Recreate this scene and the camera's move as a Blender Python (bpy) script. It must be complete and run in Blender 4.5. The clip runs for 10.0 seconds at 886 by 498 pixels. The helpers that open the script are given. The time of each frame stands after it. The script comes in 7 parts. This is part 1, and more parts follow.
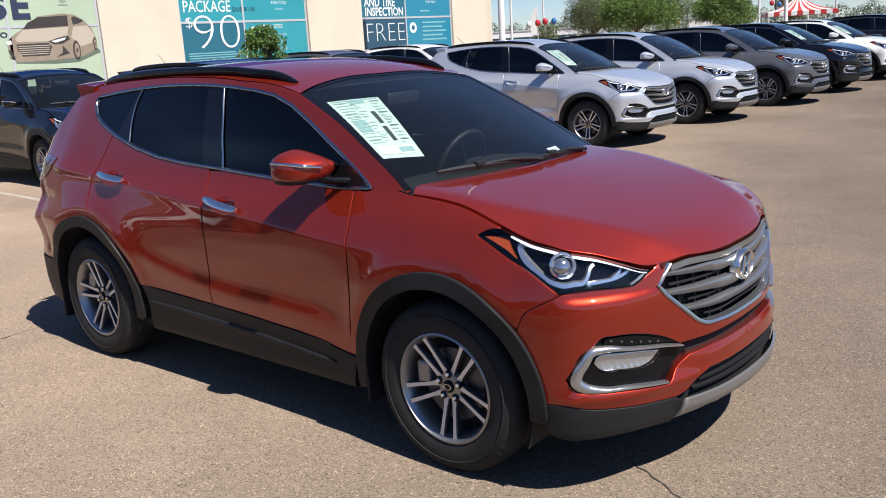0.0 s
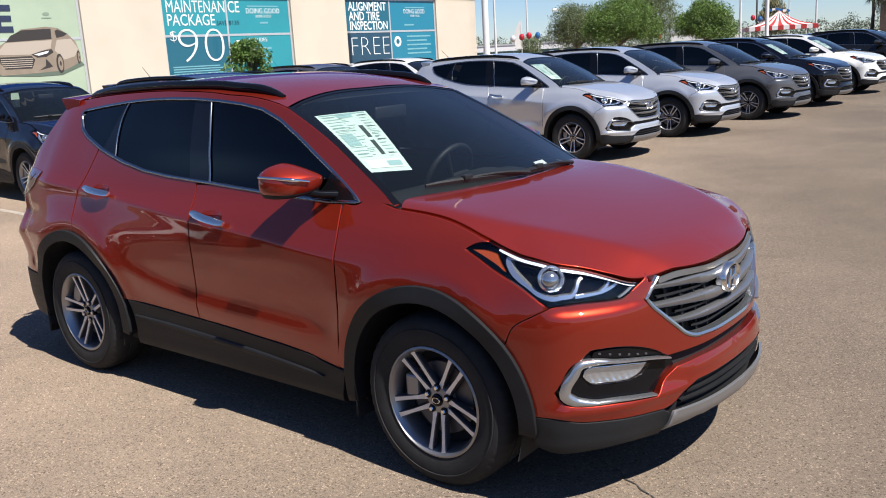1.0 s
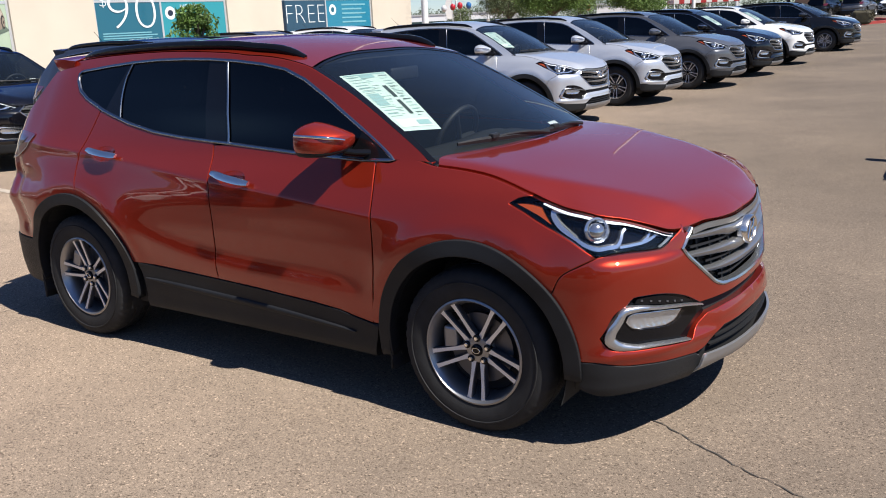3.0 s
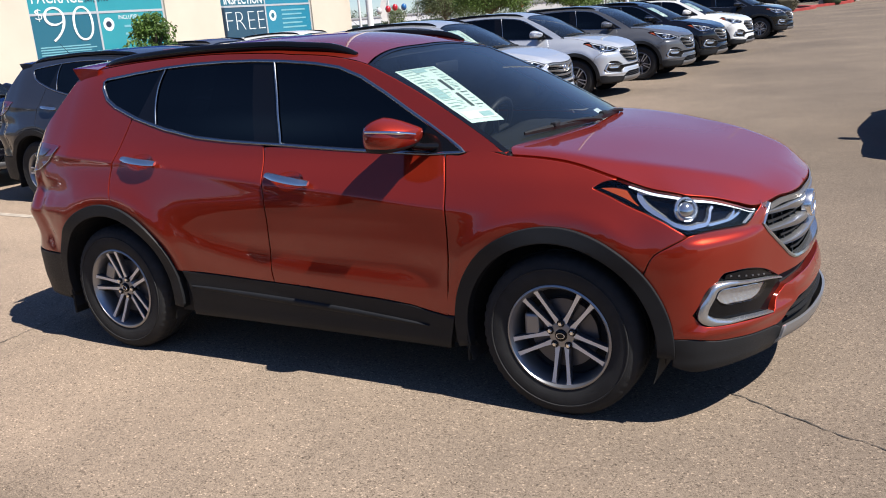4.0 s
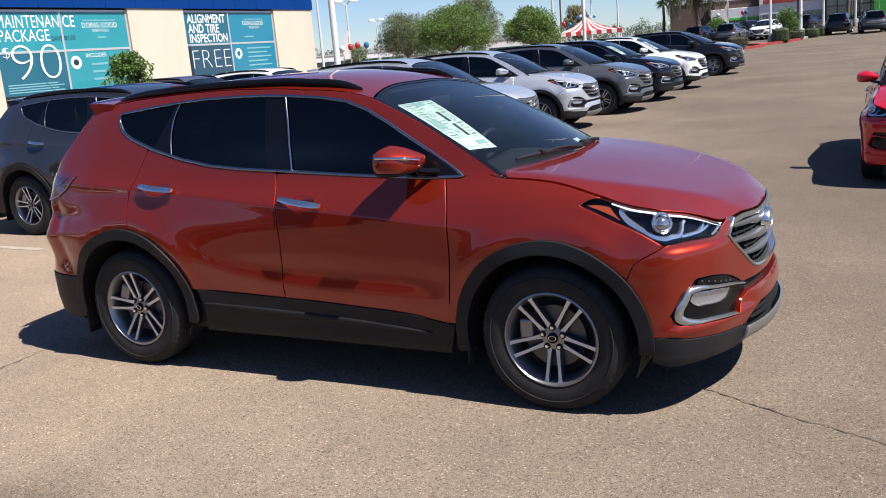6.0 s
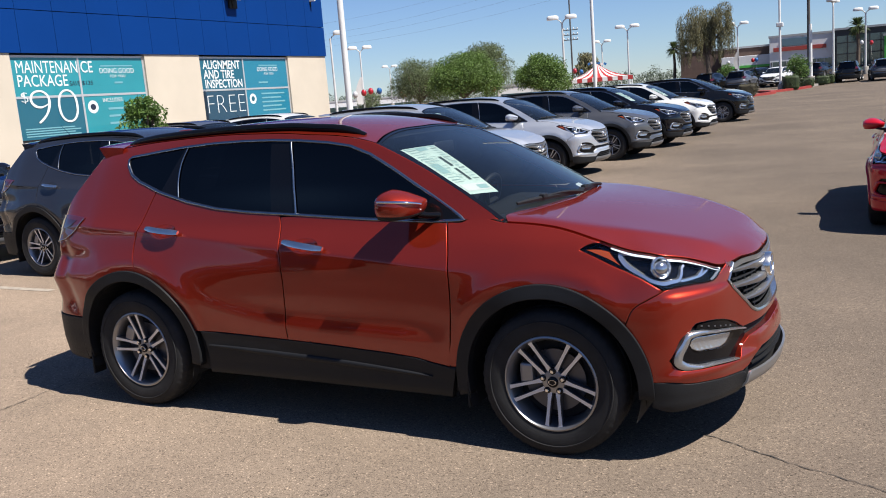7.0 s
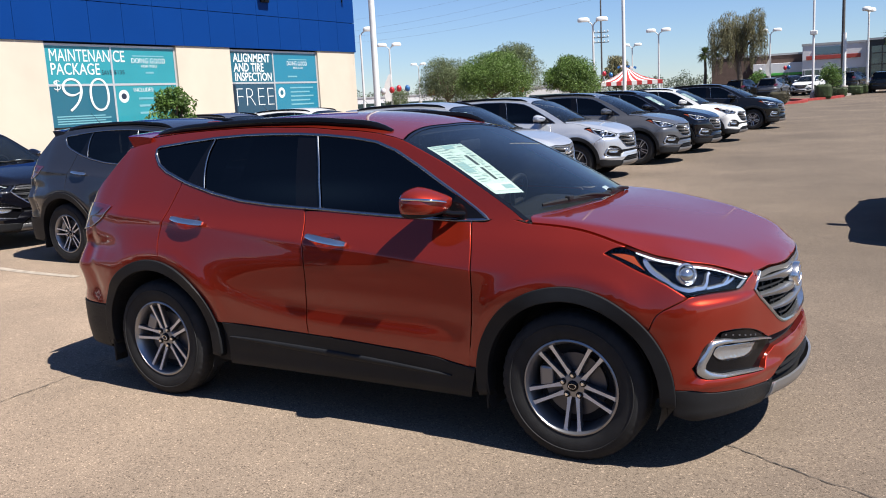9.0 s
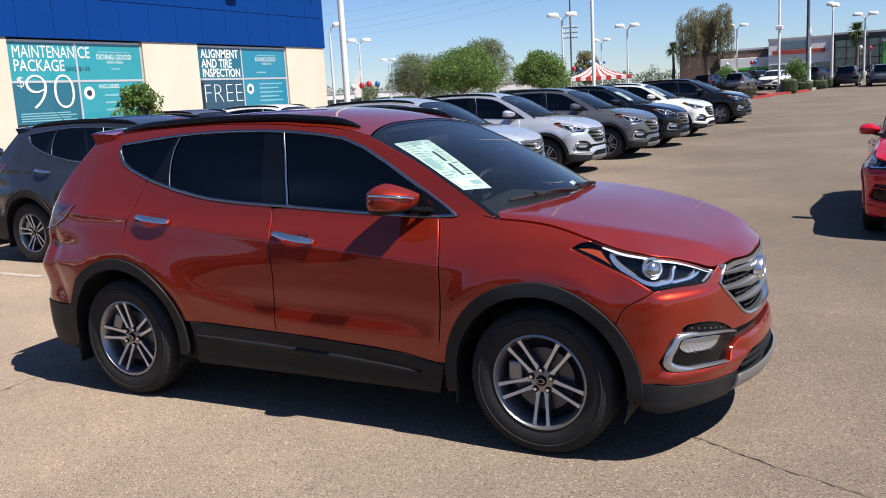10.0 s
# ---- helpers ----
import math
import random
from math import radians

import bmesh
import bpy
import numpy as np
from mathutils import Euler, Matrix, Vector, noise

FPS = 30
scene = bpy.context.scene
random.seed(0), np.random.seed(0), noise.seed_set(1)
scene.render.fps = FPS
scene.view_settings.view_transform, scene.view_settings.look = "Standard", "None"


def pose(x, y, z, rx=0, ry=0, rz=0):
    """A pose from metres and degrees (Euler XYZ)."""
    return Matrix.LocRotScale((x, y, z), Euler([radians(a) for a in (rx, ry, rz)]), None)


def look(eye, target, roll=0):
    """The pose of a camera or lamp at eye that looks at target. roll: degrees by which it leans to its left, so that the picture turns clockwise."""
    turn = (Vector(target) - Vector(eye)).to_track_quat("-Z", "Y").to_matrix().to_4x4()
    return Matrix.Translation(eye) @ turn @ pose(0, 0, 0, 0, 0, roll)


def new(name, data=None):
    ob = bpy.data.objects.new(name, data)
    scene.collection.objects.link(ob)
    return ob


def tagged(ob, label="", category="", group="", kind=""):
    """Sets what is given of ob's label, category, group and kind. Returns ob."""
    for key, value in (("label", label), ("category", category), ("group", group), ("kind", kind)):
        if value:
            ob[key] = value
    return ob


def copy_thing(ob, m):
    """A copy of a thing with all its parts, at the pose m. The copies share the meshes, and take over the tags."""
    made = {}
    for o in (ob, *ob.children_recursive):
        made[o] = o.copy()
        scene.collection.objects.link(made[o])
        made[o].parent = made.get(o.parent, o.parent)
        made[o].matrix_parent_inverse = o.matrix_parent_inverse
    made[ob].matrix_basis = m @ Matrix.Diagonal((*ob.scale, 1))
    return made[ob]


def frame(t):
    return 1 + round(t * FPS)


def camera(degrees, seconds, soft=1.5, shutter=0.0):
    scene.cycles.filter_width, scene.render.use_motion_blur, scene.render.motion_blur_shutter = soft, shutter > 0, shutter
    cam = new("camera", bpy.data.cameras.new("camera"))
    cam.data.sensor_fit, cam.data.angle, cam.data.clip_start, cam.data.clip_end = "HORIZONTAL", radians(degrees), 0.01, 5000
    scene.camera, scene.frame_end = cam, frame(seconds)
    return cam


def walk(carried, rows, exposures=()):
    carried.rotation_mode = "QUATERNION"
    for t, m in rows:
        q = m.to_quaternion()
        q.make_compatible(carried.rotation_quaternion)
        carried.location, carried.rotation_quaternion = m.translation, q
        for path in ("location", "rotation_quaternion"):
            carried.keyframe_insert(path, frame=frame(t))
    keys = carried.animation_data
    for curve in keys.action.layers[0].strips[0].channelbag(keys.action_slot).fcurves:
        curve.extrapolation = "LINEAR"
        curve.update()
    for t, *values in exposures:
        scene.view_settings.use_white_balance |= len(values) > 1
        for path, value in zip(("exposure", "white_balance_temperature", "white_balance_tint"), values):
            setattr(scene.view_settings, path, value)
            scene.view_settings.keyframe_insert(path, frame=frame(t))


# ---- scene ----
cam = camera(53.6, 10.0, soft=1.0)
PATH = [
    (0, (3.539, -3.435, 1.729), (2.276, -1.953, 1.272), -3.4),
    (0.5, (3.533, -3.442, 1.73), (2.277, -1.949, 1.289), -3.3),
    (1, (3.532, -3.449, 1.733), (2.293, -1.939, 1.303), -3.3),
    (1.5, (3.529, -3.447, 1.729), (2.293, -1.937, 1.291), -3.2),
    (2, (3.528, -3.45, 1.729), (2.312, -1.929, 1.274), -2.9),
    (2.5, (3.438, -3.569, 1.713), (2.289, -2.0, 1.248), -2.9),
    (3, (3.23, -3.83, 1.716), (2.132, -2.235, 1.215), -2.8),
    (3.2, (3.135, -3.904, 1.711), (2.042, -2.306, 1.205), -3.1),
    (4.3, (2.626, -4.287, 1.718), (1.679, -2.598, 1.216), -5.5),
    (4.5, (2.592, -4.366, 1.736), (1.649, -2.673, 1.238), -5.8),
    (5, (2.631, -4.499, 1.738), (1.68, -2.803, 1.267), -5.1),
    (6.3, (2.816, -4.672, 1.735), (1.916, -2.934, 1.324), -4.7),
    (6.5, (2.833, -4.672, 1.729), (1.923, -2.933, 1.344), -4.6),
    (7, (2.839, -4.662, 1.734), (1.907, -2.924, 1.4), -4.6),
    (7.5, (2.834, -4.635, 1.732), (1.879, -2.906, 1.419), -4.1),
    (8, (2.835, -4.634, 1.729), (1.871, -2.915, 1.391), -3.5),
    (8.5, (2.828, -4.639, 1.73), (1.849, -2.928, 1.391), -2.9),
    (9, (2.827, -4.644, 1.73), (1.849, -2.931, 1.397), -3.0),
    (9.5, (2.833, -4.636, 1.727), (1.884, -2.909, 1.387), -3.2),
    (10, (2.842, -4.63, 1.731), (1.921, -2.889, 1.385), -3.2),
]
walk(cam, [(t, look(eye, target, roll)) for t, eye, target, roll in PATH],
     exposures=[(0, 1.05), (3, 1.07), (4.5, 1.15), (5, 1.14), (6.5, 1.03), (7, 0.95), (7.6, 1.03), (8.2, 1.10), (10, 1.11)])

from mathutils.geometry import delaunay_2d_cdt

# ---- world and sun ----
SUN = Vector((0.68, -0.083, 1.0)).normalized()
world = bpy.data.worlds.new("sky")
scene.world = world
world.use_nodes = True
wn = world.node_tree
sky = wn.nodes.new("ShaderNodeTexSky")
sky.sky_type = "NISHITA"
sky.sun_disc = False
sky.sun_elevation = math.asin(SUN.z)
sky.sun_rotation = math.atan2(SUN.x, SUN.y)
sky.altitude = 300
sky.air_density, sky.dust_density, sky.ozone_density = 1.0, 0.0, 1.5
wn.nodes["Background"].inputs["Strength"].default_value = 0.050
tint = wn.nodes.new("ShaderNodeMix")     # the lens's cool rendering of the sky
tint.data_type, tint.blend_type = "RGBA", "MULTIPLY"
tint.inputs[0].default_value = 1.0
tint.inputs[7].default_value = (0.71, 0.86, 1.18, 1)
wn.links.new(sky.outputs[0], tint.inputs[6])
wn.links.new(tint.outputs[2], wn.nodes["Background"].inputs["Color"])
sun = new("sun", bpy.data.lights.new("sun", "SUN"))
sun.data.energy, sun.data.angle, sun.data.color = 5.0, radians(0.5), (1.0, 0.95, 0.88)
sun.matrix_world = SUN.to_track_quat("Z", "Y").to_matrix().to_4x4()


# ---- materials ----
def material(name, color, rough=0.5, metal=0.0, coat=0.0, coat_rough=0.03, vary=0.0, scale=8.0, bump=0.0, bump_scale=200.0,
             fine=0.0, ior=1.5, spec=0.5, emit=None, strength=0.0, random_vary=0.0, stretch=(1, 1, 1)):
    m = bpy.data.materials.new(name)
    m.use_nodes = True
    nt, b = m.node_tree, m.node_tree.nodes["Principled BSDF"]
    b.inputs["Base Color"].default_value = (*color, 1)
    b.inputs["Roughness"].default_value = rough
    b.inputs["Metallic"].default_value = metal
    b.inputs["Coat Weight"].default_value = coat
    b.inputs["Coat Roughness"].default_value = coat_rough
    b.inputs["Coat IOR"].default_value = 1.54
    b.inputs["IOR"].default_value = ior
    b.inputs["Specular IOR Level"].default_value = spec
    if emit:
        b.inputs["Emission Color"].default_value = (*emit, 1)
        b.inputs["Emission Strength"].default_value = strength
    src = None
    if vary or bump or fine or random_vary:
        co = nt.nodes.new("ShaderNodeTexCoord")
        mp = nt.nodes.new("ShaderNodeMapping")
        mp.inputs["Scale"].default_value = stretch
        nt.links.new(co.outputs["Object"], mp.inputs["Vector"])
        src = mp.outputs["Vector"]

    def scaled(sock, amount, prev):
        mul = nt.nodes.new("ShaderNodeMapRange")
        mul.inputs["From Min"].default_value, mul.inputs["From Max"].default_value = 0.3, 0.7
        mul.inputs["To Min"].default_value, mul.inputs["To Max"].default_value = 1 - amount, 1 + amount
        nt.links.new(sock, mul.inputs["Value"])
        mix = nt.nodes.new("ShaderNodeVectorMath")
        mix.operation = "SCALE"
        if prev is None:
            mix.inputs[0].default_value = color
        else:
            nt.links.new(prev, mix.inputs[0])
        nt.links.new(mul.outputs[0], mix.inputs["Scale"])
        return mix.outputs[0]
    col = None
    if vary:
        n = nt.nodes.new("ShaderNodeTexNoise")
        n.inputs["Scale"].default_value, n.inputs["Detail"].default_value = scale, 6
        nt.links.new(src, n.inputs["Vector"])
        col = scaled(n.outputs["Fac"], vary, col)
    if fine:
        n = nt.nodes.new("ShaderNodeTexNoise")
        n.inputs["Scale"].default_value, n.inputs["Detail"].default_value = bump_scale, 3
        nt.links.new(src, n.inputs["Vector"])
        col = scaled(n.outputs["Fac"], fine, col)
    if random_vary:
        oi = nt.nodes.new("ShaderNodeObjectInfo")
        mr = nt.nodes.new("ShaderNodeMapRange")
        mr.inputs["To Min"].default_value, mr.inputs["To Max"].default_value = 0.3, 0.7
        nt.links.new(oi.outputs["Random"], mr.inputs["Value"])
        col = scaled(mr.outputs[0], random_vary, col)
    if col is not None:
        nt.links.new(col, b.inputs["Base Color"])
    if bump:
        n = nt.nodes.new("ShaderNodeTexNoise")
        n.inputs["Scale"].default_value, n.inputs["Detail"].default_value = bump_scale, 4
        nt.links.new(src, n.inputs["Vector"])
        bp = nt.nodes.new("ShaderNodeBump")
        bp.inputs["Strength"].default_value, bp.inputs["Distance"].default_value = bump, 0.01
        nt.links.new(n.outputs["Fac"], bp.inputs["Height"])
        nt.links.new(bp.outputs[0], b.inputs["Normal"])
    return m


def glass(name, tint, rough=0.0, veil=0.0):
    """Thin glass: tinted see-through with mirror gloss at its skin."""
    m = bpy.data.materials.new(name)
    m.use_nodes = True
    nt = m.node_tree
    nt.nodes.remove(nt.nodes["Principled BSDF"])
    tr, gl = nt.nodes.new("ShaderNodeBsdfTransparent"), nt.nodes.new("ShaderNodeBsdfGlossy")
    mx, fr, pw, ma = (nt.nodes.new(k) for k in ("ShaderNodeMixShader", "ShaderNodeLayerWeight", "ShaderNodeMath", "ShaderNodeMath"))
    tr.inputs[0].default_value = (*tint, 1)
    gl.inputs["Roughness"].default_value = rough
    # mirror gloss rises from 4 % head-on to full at a glance, alike from both sides
    fr.inputs["Blend"].default_value = 0.5
    pw.operation, ma.operation = "POWER", "MULTIPLY_ADD"
    pw.inputs[1].default_value, ma.inputs[1].default_value, ma.inputs[2].default_value = 5.0, 0.96, 0.04
    nt.links.new(fr.outputs["Facing"], pw.inputs[0])
    nt.links.new(pw.outputs[0], ma.inputs[0])
    nt.links.new(ma.outputs[0], mx.inputs[0])
    nt.links.new(tr.outputs[0], mx.inputs[1])
    nt.links.new(gl.outputs[0], mx.inputs[2])
    nt.links.new(mx.outputs[0], nt.nodes["Material Output"].inputs[0])
    # even bluish film that puts the screen's hazy reflections into diffuse colour
    if veil:
        film, top = nt.nodes.new("ShaderNodeBsdfDiffuse"), nt.nodes.new("ShaderNodeMixShader")
        film.inputs[0].default_value = (0.42, 0.55, 0.64, 1)
        top.inputs[0].default_value = veil
        nt.links.new(mx.outputs[0], top.inputs[1])
        nt.links.new(film.outputs[0], top.inputs[2])
        nt.links.new(top.outputs[0], nt.nodes["Material Output"].inputs[0])
    return m


def car_paint(name, color, metal=0.6, rough=0.38):
    return material(name, color, rough, metal, coat=1.0, coat_rough=0.03, fine=0.10, bump_scale=900, spec=0.04)


COPPER = car_paint("copper_red_paint", (0.240, 0.0195, 0.0080), 0.66, 0.41)
SILVER = car_paint("silver_paint", (.50, .52, .56), 0.62, 0.36)
GRAPHITE = car_paint("graphite_paint", (.020, .022, .030), 0.2, 0.36)
STEEL = car_paint("grey_paint", (.085, .088, .098), 0.4, 0.36)
NAVY = car_paint("navy_black_paint", (0.003, 0.003, 0.005), 0.0, 0.35)
BLACK = car_paint("black_paint", (0.004, 0.004, 0.004), 0.0, 0.35)
WHITE = car_paint("white_paint", (0.585, 0.585, 0.5775), 0.0, 0.4)
RED = car_paint("bright_red_paint", (0.45, 0.0075, 0.0165), 0.25, 0.38)
CLAD = material("black_plastic", (.0115, .012, .0135), 0.5, bump=0.15, bump_scale=900, vary=0.12, scale=5, spec=0.22)
GLOSSY = material("gloss_black", (0.004, 0.004, 0.005), 0.10, spec=0.22)
PILLAR = material("pillar_black", (0.003, 0.003, 0.004), 0.06, spec=0.3)
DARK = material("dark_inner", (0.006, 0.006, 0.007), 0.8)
RUBBER = material("tyre_rubber", (.0155, .0155, .0162), 0.75, spec=0.3, vary=0.25, scale=14, bump=0.2, bump_scale=300)
ALLOY = material("machined_alloy", (.66, .67, .69), 0.38, 0.6, vary=0.06, scale=20)
RIM_GREY = material("satin_rim", (.30, .30, .31), 0.35, 0.85)
ALLOY_GREY = material("grey_alloy", (0.11, 0.11, 0.12), 0.4, 0.7)
CHROME = material("chrome", (0.80, 0.785, 0.76), 0.06, 1.0)
TRIM = material("dark_satin_trim", (0.30, 0.31, 0.33), 0.22, 1.0)
SATIN_CHROME = material("satin_chrome", (0.80, 0.77, 0.72), 0.24, 1.0)
GREY_CHROME = material("grey_chrome", (0.40, 0.42, 0.45), 0.12, 0.9)
BAR = material("dark_satin_bar", (.30, .305, .315), 0.30, 0.85)
SATIN = material("satin_chrome", (0.46, 0.47, 0.49), 0.26, 0.9)
SKID = material("silver_plastic", (0.264, 0.264, 0.272), 0.35, 0.7)
LED = material("lamp_white", (0.66, 0.69, 0.74), 0.2, 0.0, coat=0.6)
REFLECT = material("lamp_reflector", (0.66, 0.70, 0.76), 0.22, 0.9)
AMBER = material("amber_reflector", (.24, .040, .006), 0.2, coat=0.7)
TAIL_BRIGHT = material("bright_red_lens", (.030, .004, .004), 0.08, coat=1.0)
TAIL = material("red_tail_lens", (.075, .005, .006), 0.10, coat=1.0)
TINT = glass("privacy_glass", (0.010, 0.011, 0.012))
FRONT_TINT = glass("door_glass", (0.020, 0.022, 0.022))
SCREEN = glass("windscreen_glass", (0.60, 0.67, 0.67), veil=0.008)
LENS = glass("clear_lens", (0.93, 0.94, 0.95))
LINER = material("cabin_dark", (.012, .0125, .013), 0.9, vary=0.2, scale=9, spec=0.1)
SEAT = material("seat_cloth", (0.0385, 0.0364, 0.035), 0.85, vary=0.2, scale=12, bump=0.2, bump_scale=400)
PAPER = material("sticker_paper", (0.462, 0.56, 0.504), 0.6, vary=0.05, scale=30)
PAPER_WHITE = material("white_paper", (0.56, 0.56, 0.546), 0.6)
INK = material("sticker_ink", (0.0285, 0.0399, 0.0342), 0.6)
GREY_INK = material("sticker_grey_ink", (0.26, 0.32, 0.30), 0.6)
TEAL_INK = material("sticker_teal", (0.2394, 0.3762, 0.3705), 0.6)


# ---- building blocks ----
def part(name, bm, mat, parent=None, label=""):
    """Links a bmesh as one mesh object under a thing or a part."""
    me = bpy.data.meshes.new(name)
    bm.to_mesh(me)
    bm.free()
    ob = new(name, me)
    for k in (mat if isinstance(mat, (list, tuple)) else (mat,)):
        me.materials.append(k)
    ob.parent = parent
    if label:
        ob["label"] = label
    return ob


def data_part(name, verts, faces, mat, parent=None, label="", normals=None, smooth=True):
    me = bpy.data.meshes.new(name)
    me.from_pydata([tuple(map(float, v)) for v in verts], [], [tuple(map(int, f)) for f in faces])
    me.update()
    if smooth:
        me.polygons.foreach_set("use_smooth", [True] * len(me.polygons))
    if normals is not None:
        me.normals_split_custom_set_from_vertices([tuple(map(float, n)) for n in normals])
    ob = new(name, me)
    me.materials.append(mat)
    ob.parent = parent
    if label:
        ob["label"] = label
    return ob


def box_bm(size, centre=(0, 0, 0), bevel=0.0, segments=2, bm=None, rot=None):
    b = bm or bmesh.new()
    got = bmesh.ops.create_cube(b, size=1)["verts"]
    bmesh.ops.scale(b, vec=size, verts=got)
    if bevel:
        edges = list({e for v in got for e in v.link_edges})
        got = bmesh.ops.bevel(b, geom=edges, offset=bevel, segments=segments, affect="EDGES", profile=0.5)["verts"]
    m = Matrix.Translation(centre) @ (rot.to_4x4() if rot else Matrix.Identity(4))
    bmesh.ops.transform(b, matrix=m, verts=list({v for v in got}))
    return b


def smooth_all(ob, angle=40):
    me = ob.data
    me.polygons.foreach_set("use_smooth", [True] * len(me.polygons))
    me.set_sharp_from_angle(angle=radians(angle))
    return ob


def tube_bm(path, radii, sides=8, bm=None, cap=True):
    """A tapered tube along points."""
    b = bm or bmesh.new()
    path = [Vector(p) for p in path]
    rings, side = [], None
    for i, p in enumerate(path):
        d = (path[min(i + 1, len(path) - 1)] - path[max(i - 1, 0)]).normalized()
        ref = side if side is not None else (Vector((0, 0, 1)) if abs(d.z) < 0.9 else Vector((1, 0, 0)))
        a = d.cross(ref).normalized()
        side = a.cross(d).normalized()
        r = radii[i] if isinstance(radii, (list, tuple)) else radii
        rings.append([b.verts.new(p + r * (math.cos(t) * a + math.sin(t) * side)) for t in [2 * math.pi * k / sides for k in range(sides)]])
    for r0, r1 in zip(rings, rings[1:]):
        for k in range(sides):
            b.faces.new((r0[k], r0[(k + 1) % sides], r1[(k + 1) % sides], r1[k]))
    if cap:
        b.faces.new(rings[0][::-1])
        b.faces.new(rings[-1])
    return b


def lathe_bm(profile, sides=32, bm=None, centre=(0, 0, 0)):
    """Turns (radius, z) points round the z axis."""
    b = bm or bmesh.new()
    c = Vector(centre)
    rings = [[b.verts.new(c + Vector((r * math.cos(t), r * math.sin(t), z))) for t in [2 * math.pi * k / sides for k in range(sides)]]
             for r, z in profile]
    for r0, r1 in zip(rings, rings[1:]):
        for k in range(sides):
            b.faces.new((r0[k], r0[(k + 1) % sides], r1[(k + 1) % sides], r1[k]))
    return b


def spline(xs, ys):
    """A smooth cubic through points."""
    xs, ys = np.asarray(xs, float), np.asarray(ys, float)
    h = np.diff(xs)
    hh = h if ys.ndim == 1 else h[:, None]
    s = np.diff(ys, axis=0) / hh
    m = np.empty_like(ys)
    m[0], m[-1] = s[0], s[-1]
    m[1:-1] = (s[:-1] * hh[1:] + s[1:] * hh[:-1]) / (hh[1:] + hh[:-1])

    def f(x):
        x = np.asarray(x, float)
        i = np.clip(np.searchsorted(xs, x) - 1, 0, len(h) - 1)
        t, hi = np.clip((x - xs[i]) / h[i], -0.5, 1.5), h[i]
        if ys.ndim > 1:
            t, hi = t[..., None], hi[..., None]
        return ((2 * t**3 - 3 * t**2 + 1) * ys[i] + (t**3 - 2 * t**2 + t) * hi * m[i]
                + (3 * t**2 - 2 * t**3) * ys[i + 1] + (t**3 - t**2) * hi * m[i + 1])
    return f


def curve(points, step=0.02):
    """A smooth line through 2D points, sampled evenly."""
    p = np.array(points, float)
    if len(p) == 2:
        n = max(2, int(np.hypot(*(p[1] - p[0])) / step) + 1)
        return p[0] + (p[1] - p[0]) * np.linspace(0, 1, n)[:, None]
    l = np.concatenate([[0], np.cumsum(np.hypot(*np.diff(p, axis=0).T))])
    return spline(l, p)(np.linspace(0, l[-1], max(3, int(l[-1] / step) + 1)))


def joined(*pieces, step=0.02):
    """A closed outline out of smooth pieces, which meet in corners."""
    out = []
    for piece in pieces:
        if isinstance(piece, np.ndarray):
            c = np.concatenate([piece[:1]] + [a + (b - a) * np.linspace(0, 1, max(2, int(np.hypot(*(b - a)) / step) + 1))[1:, None] for a, b in zip(piece, piece[1:])])
        else:
            c = curve(piece, step)
        for q in c:
            if not out or np.hypot(*(q - out[-1])) > 1e-4:
                out.append(np.array(q))
    if np.hypot(*(out[0] - out[-1])) < 1e-4:
        out.pop()
    return np.array(out)


def arc(cx, cz, r, a0, a1, n=30):
    a = np.radians(np.linspace(a0, a1, n))
    return np.stack([cx + r * np.cos(a), cz + r * np.sin(a)], 1)


def inside(poly, p):
    x, y = p[:, 0], p[:, 1]
    res = np.zeros(len(p), bool)
    q = np.roll(poly, 1, axis=0)
    for (x0, y0), (x1, y1) in zip(q, poly):
        if y0 != y1:
            res ^= ((y0 > y) != (y1 > y)) & (x < (x1 - x0) * (y - y0) / (y1 - y0) + x0)
    return res


def near(poly, p):
    d = np.full(len(p), 9.0)
    for a, b in zip(np.roll(poly, 1, axis=0), poly):
        ab = b - a
        t = np.clip(((p - a) @ ab) / max(ab @ ab, 1e-12), 0, 1)
        d = np.minimum(d, np.hypot(*(p - a - t[:, None] * ab).T))
    return d


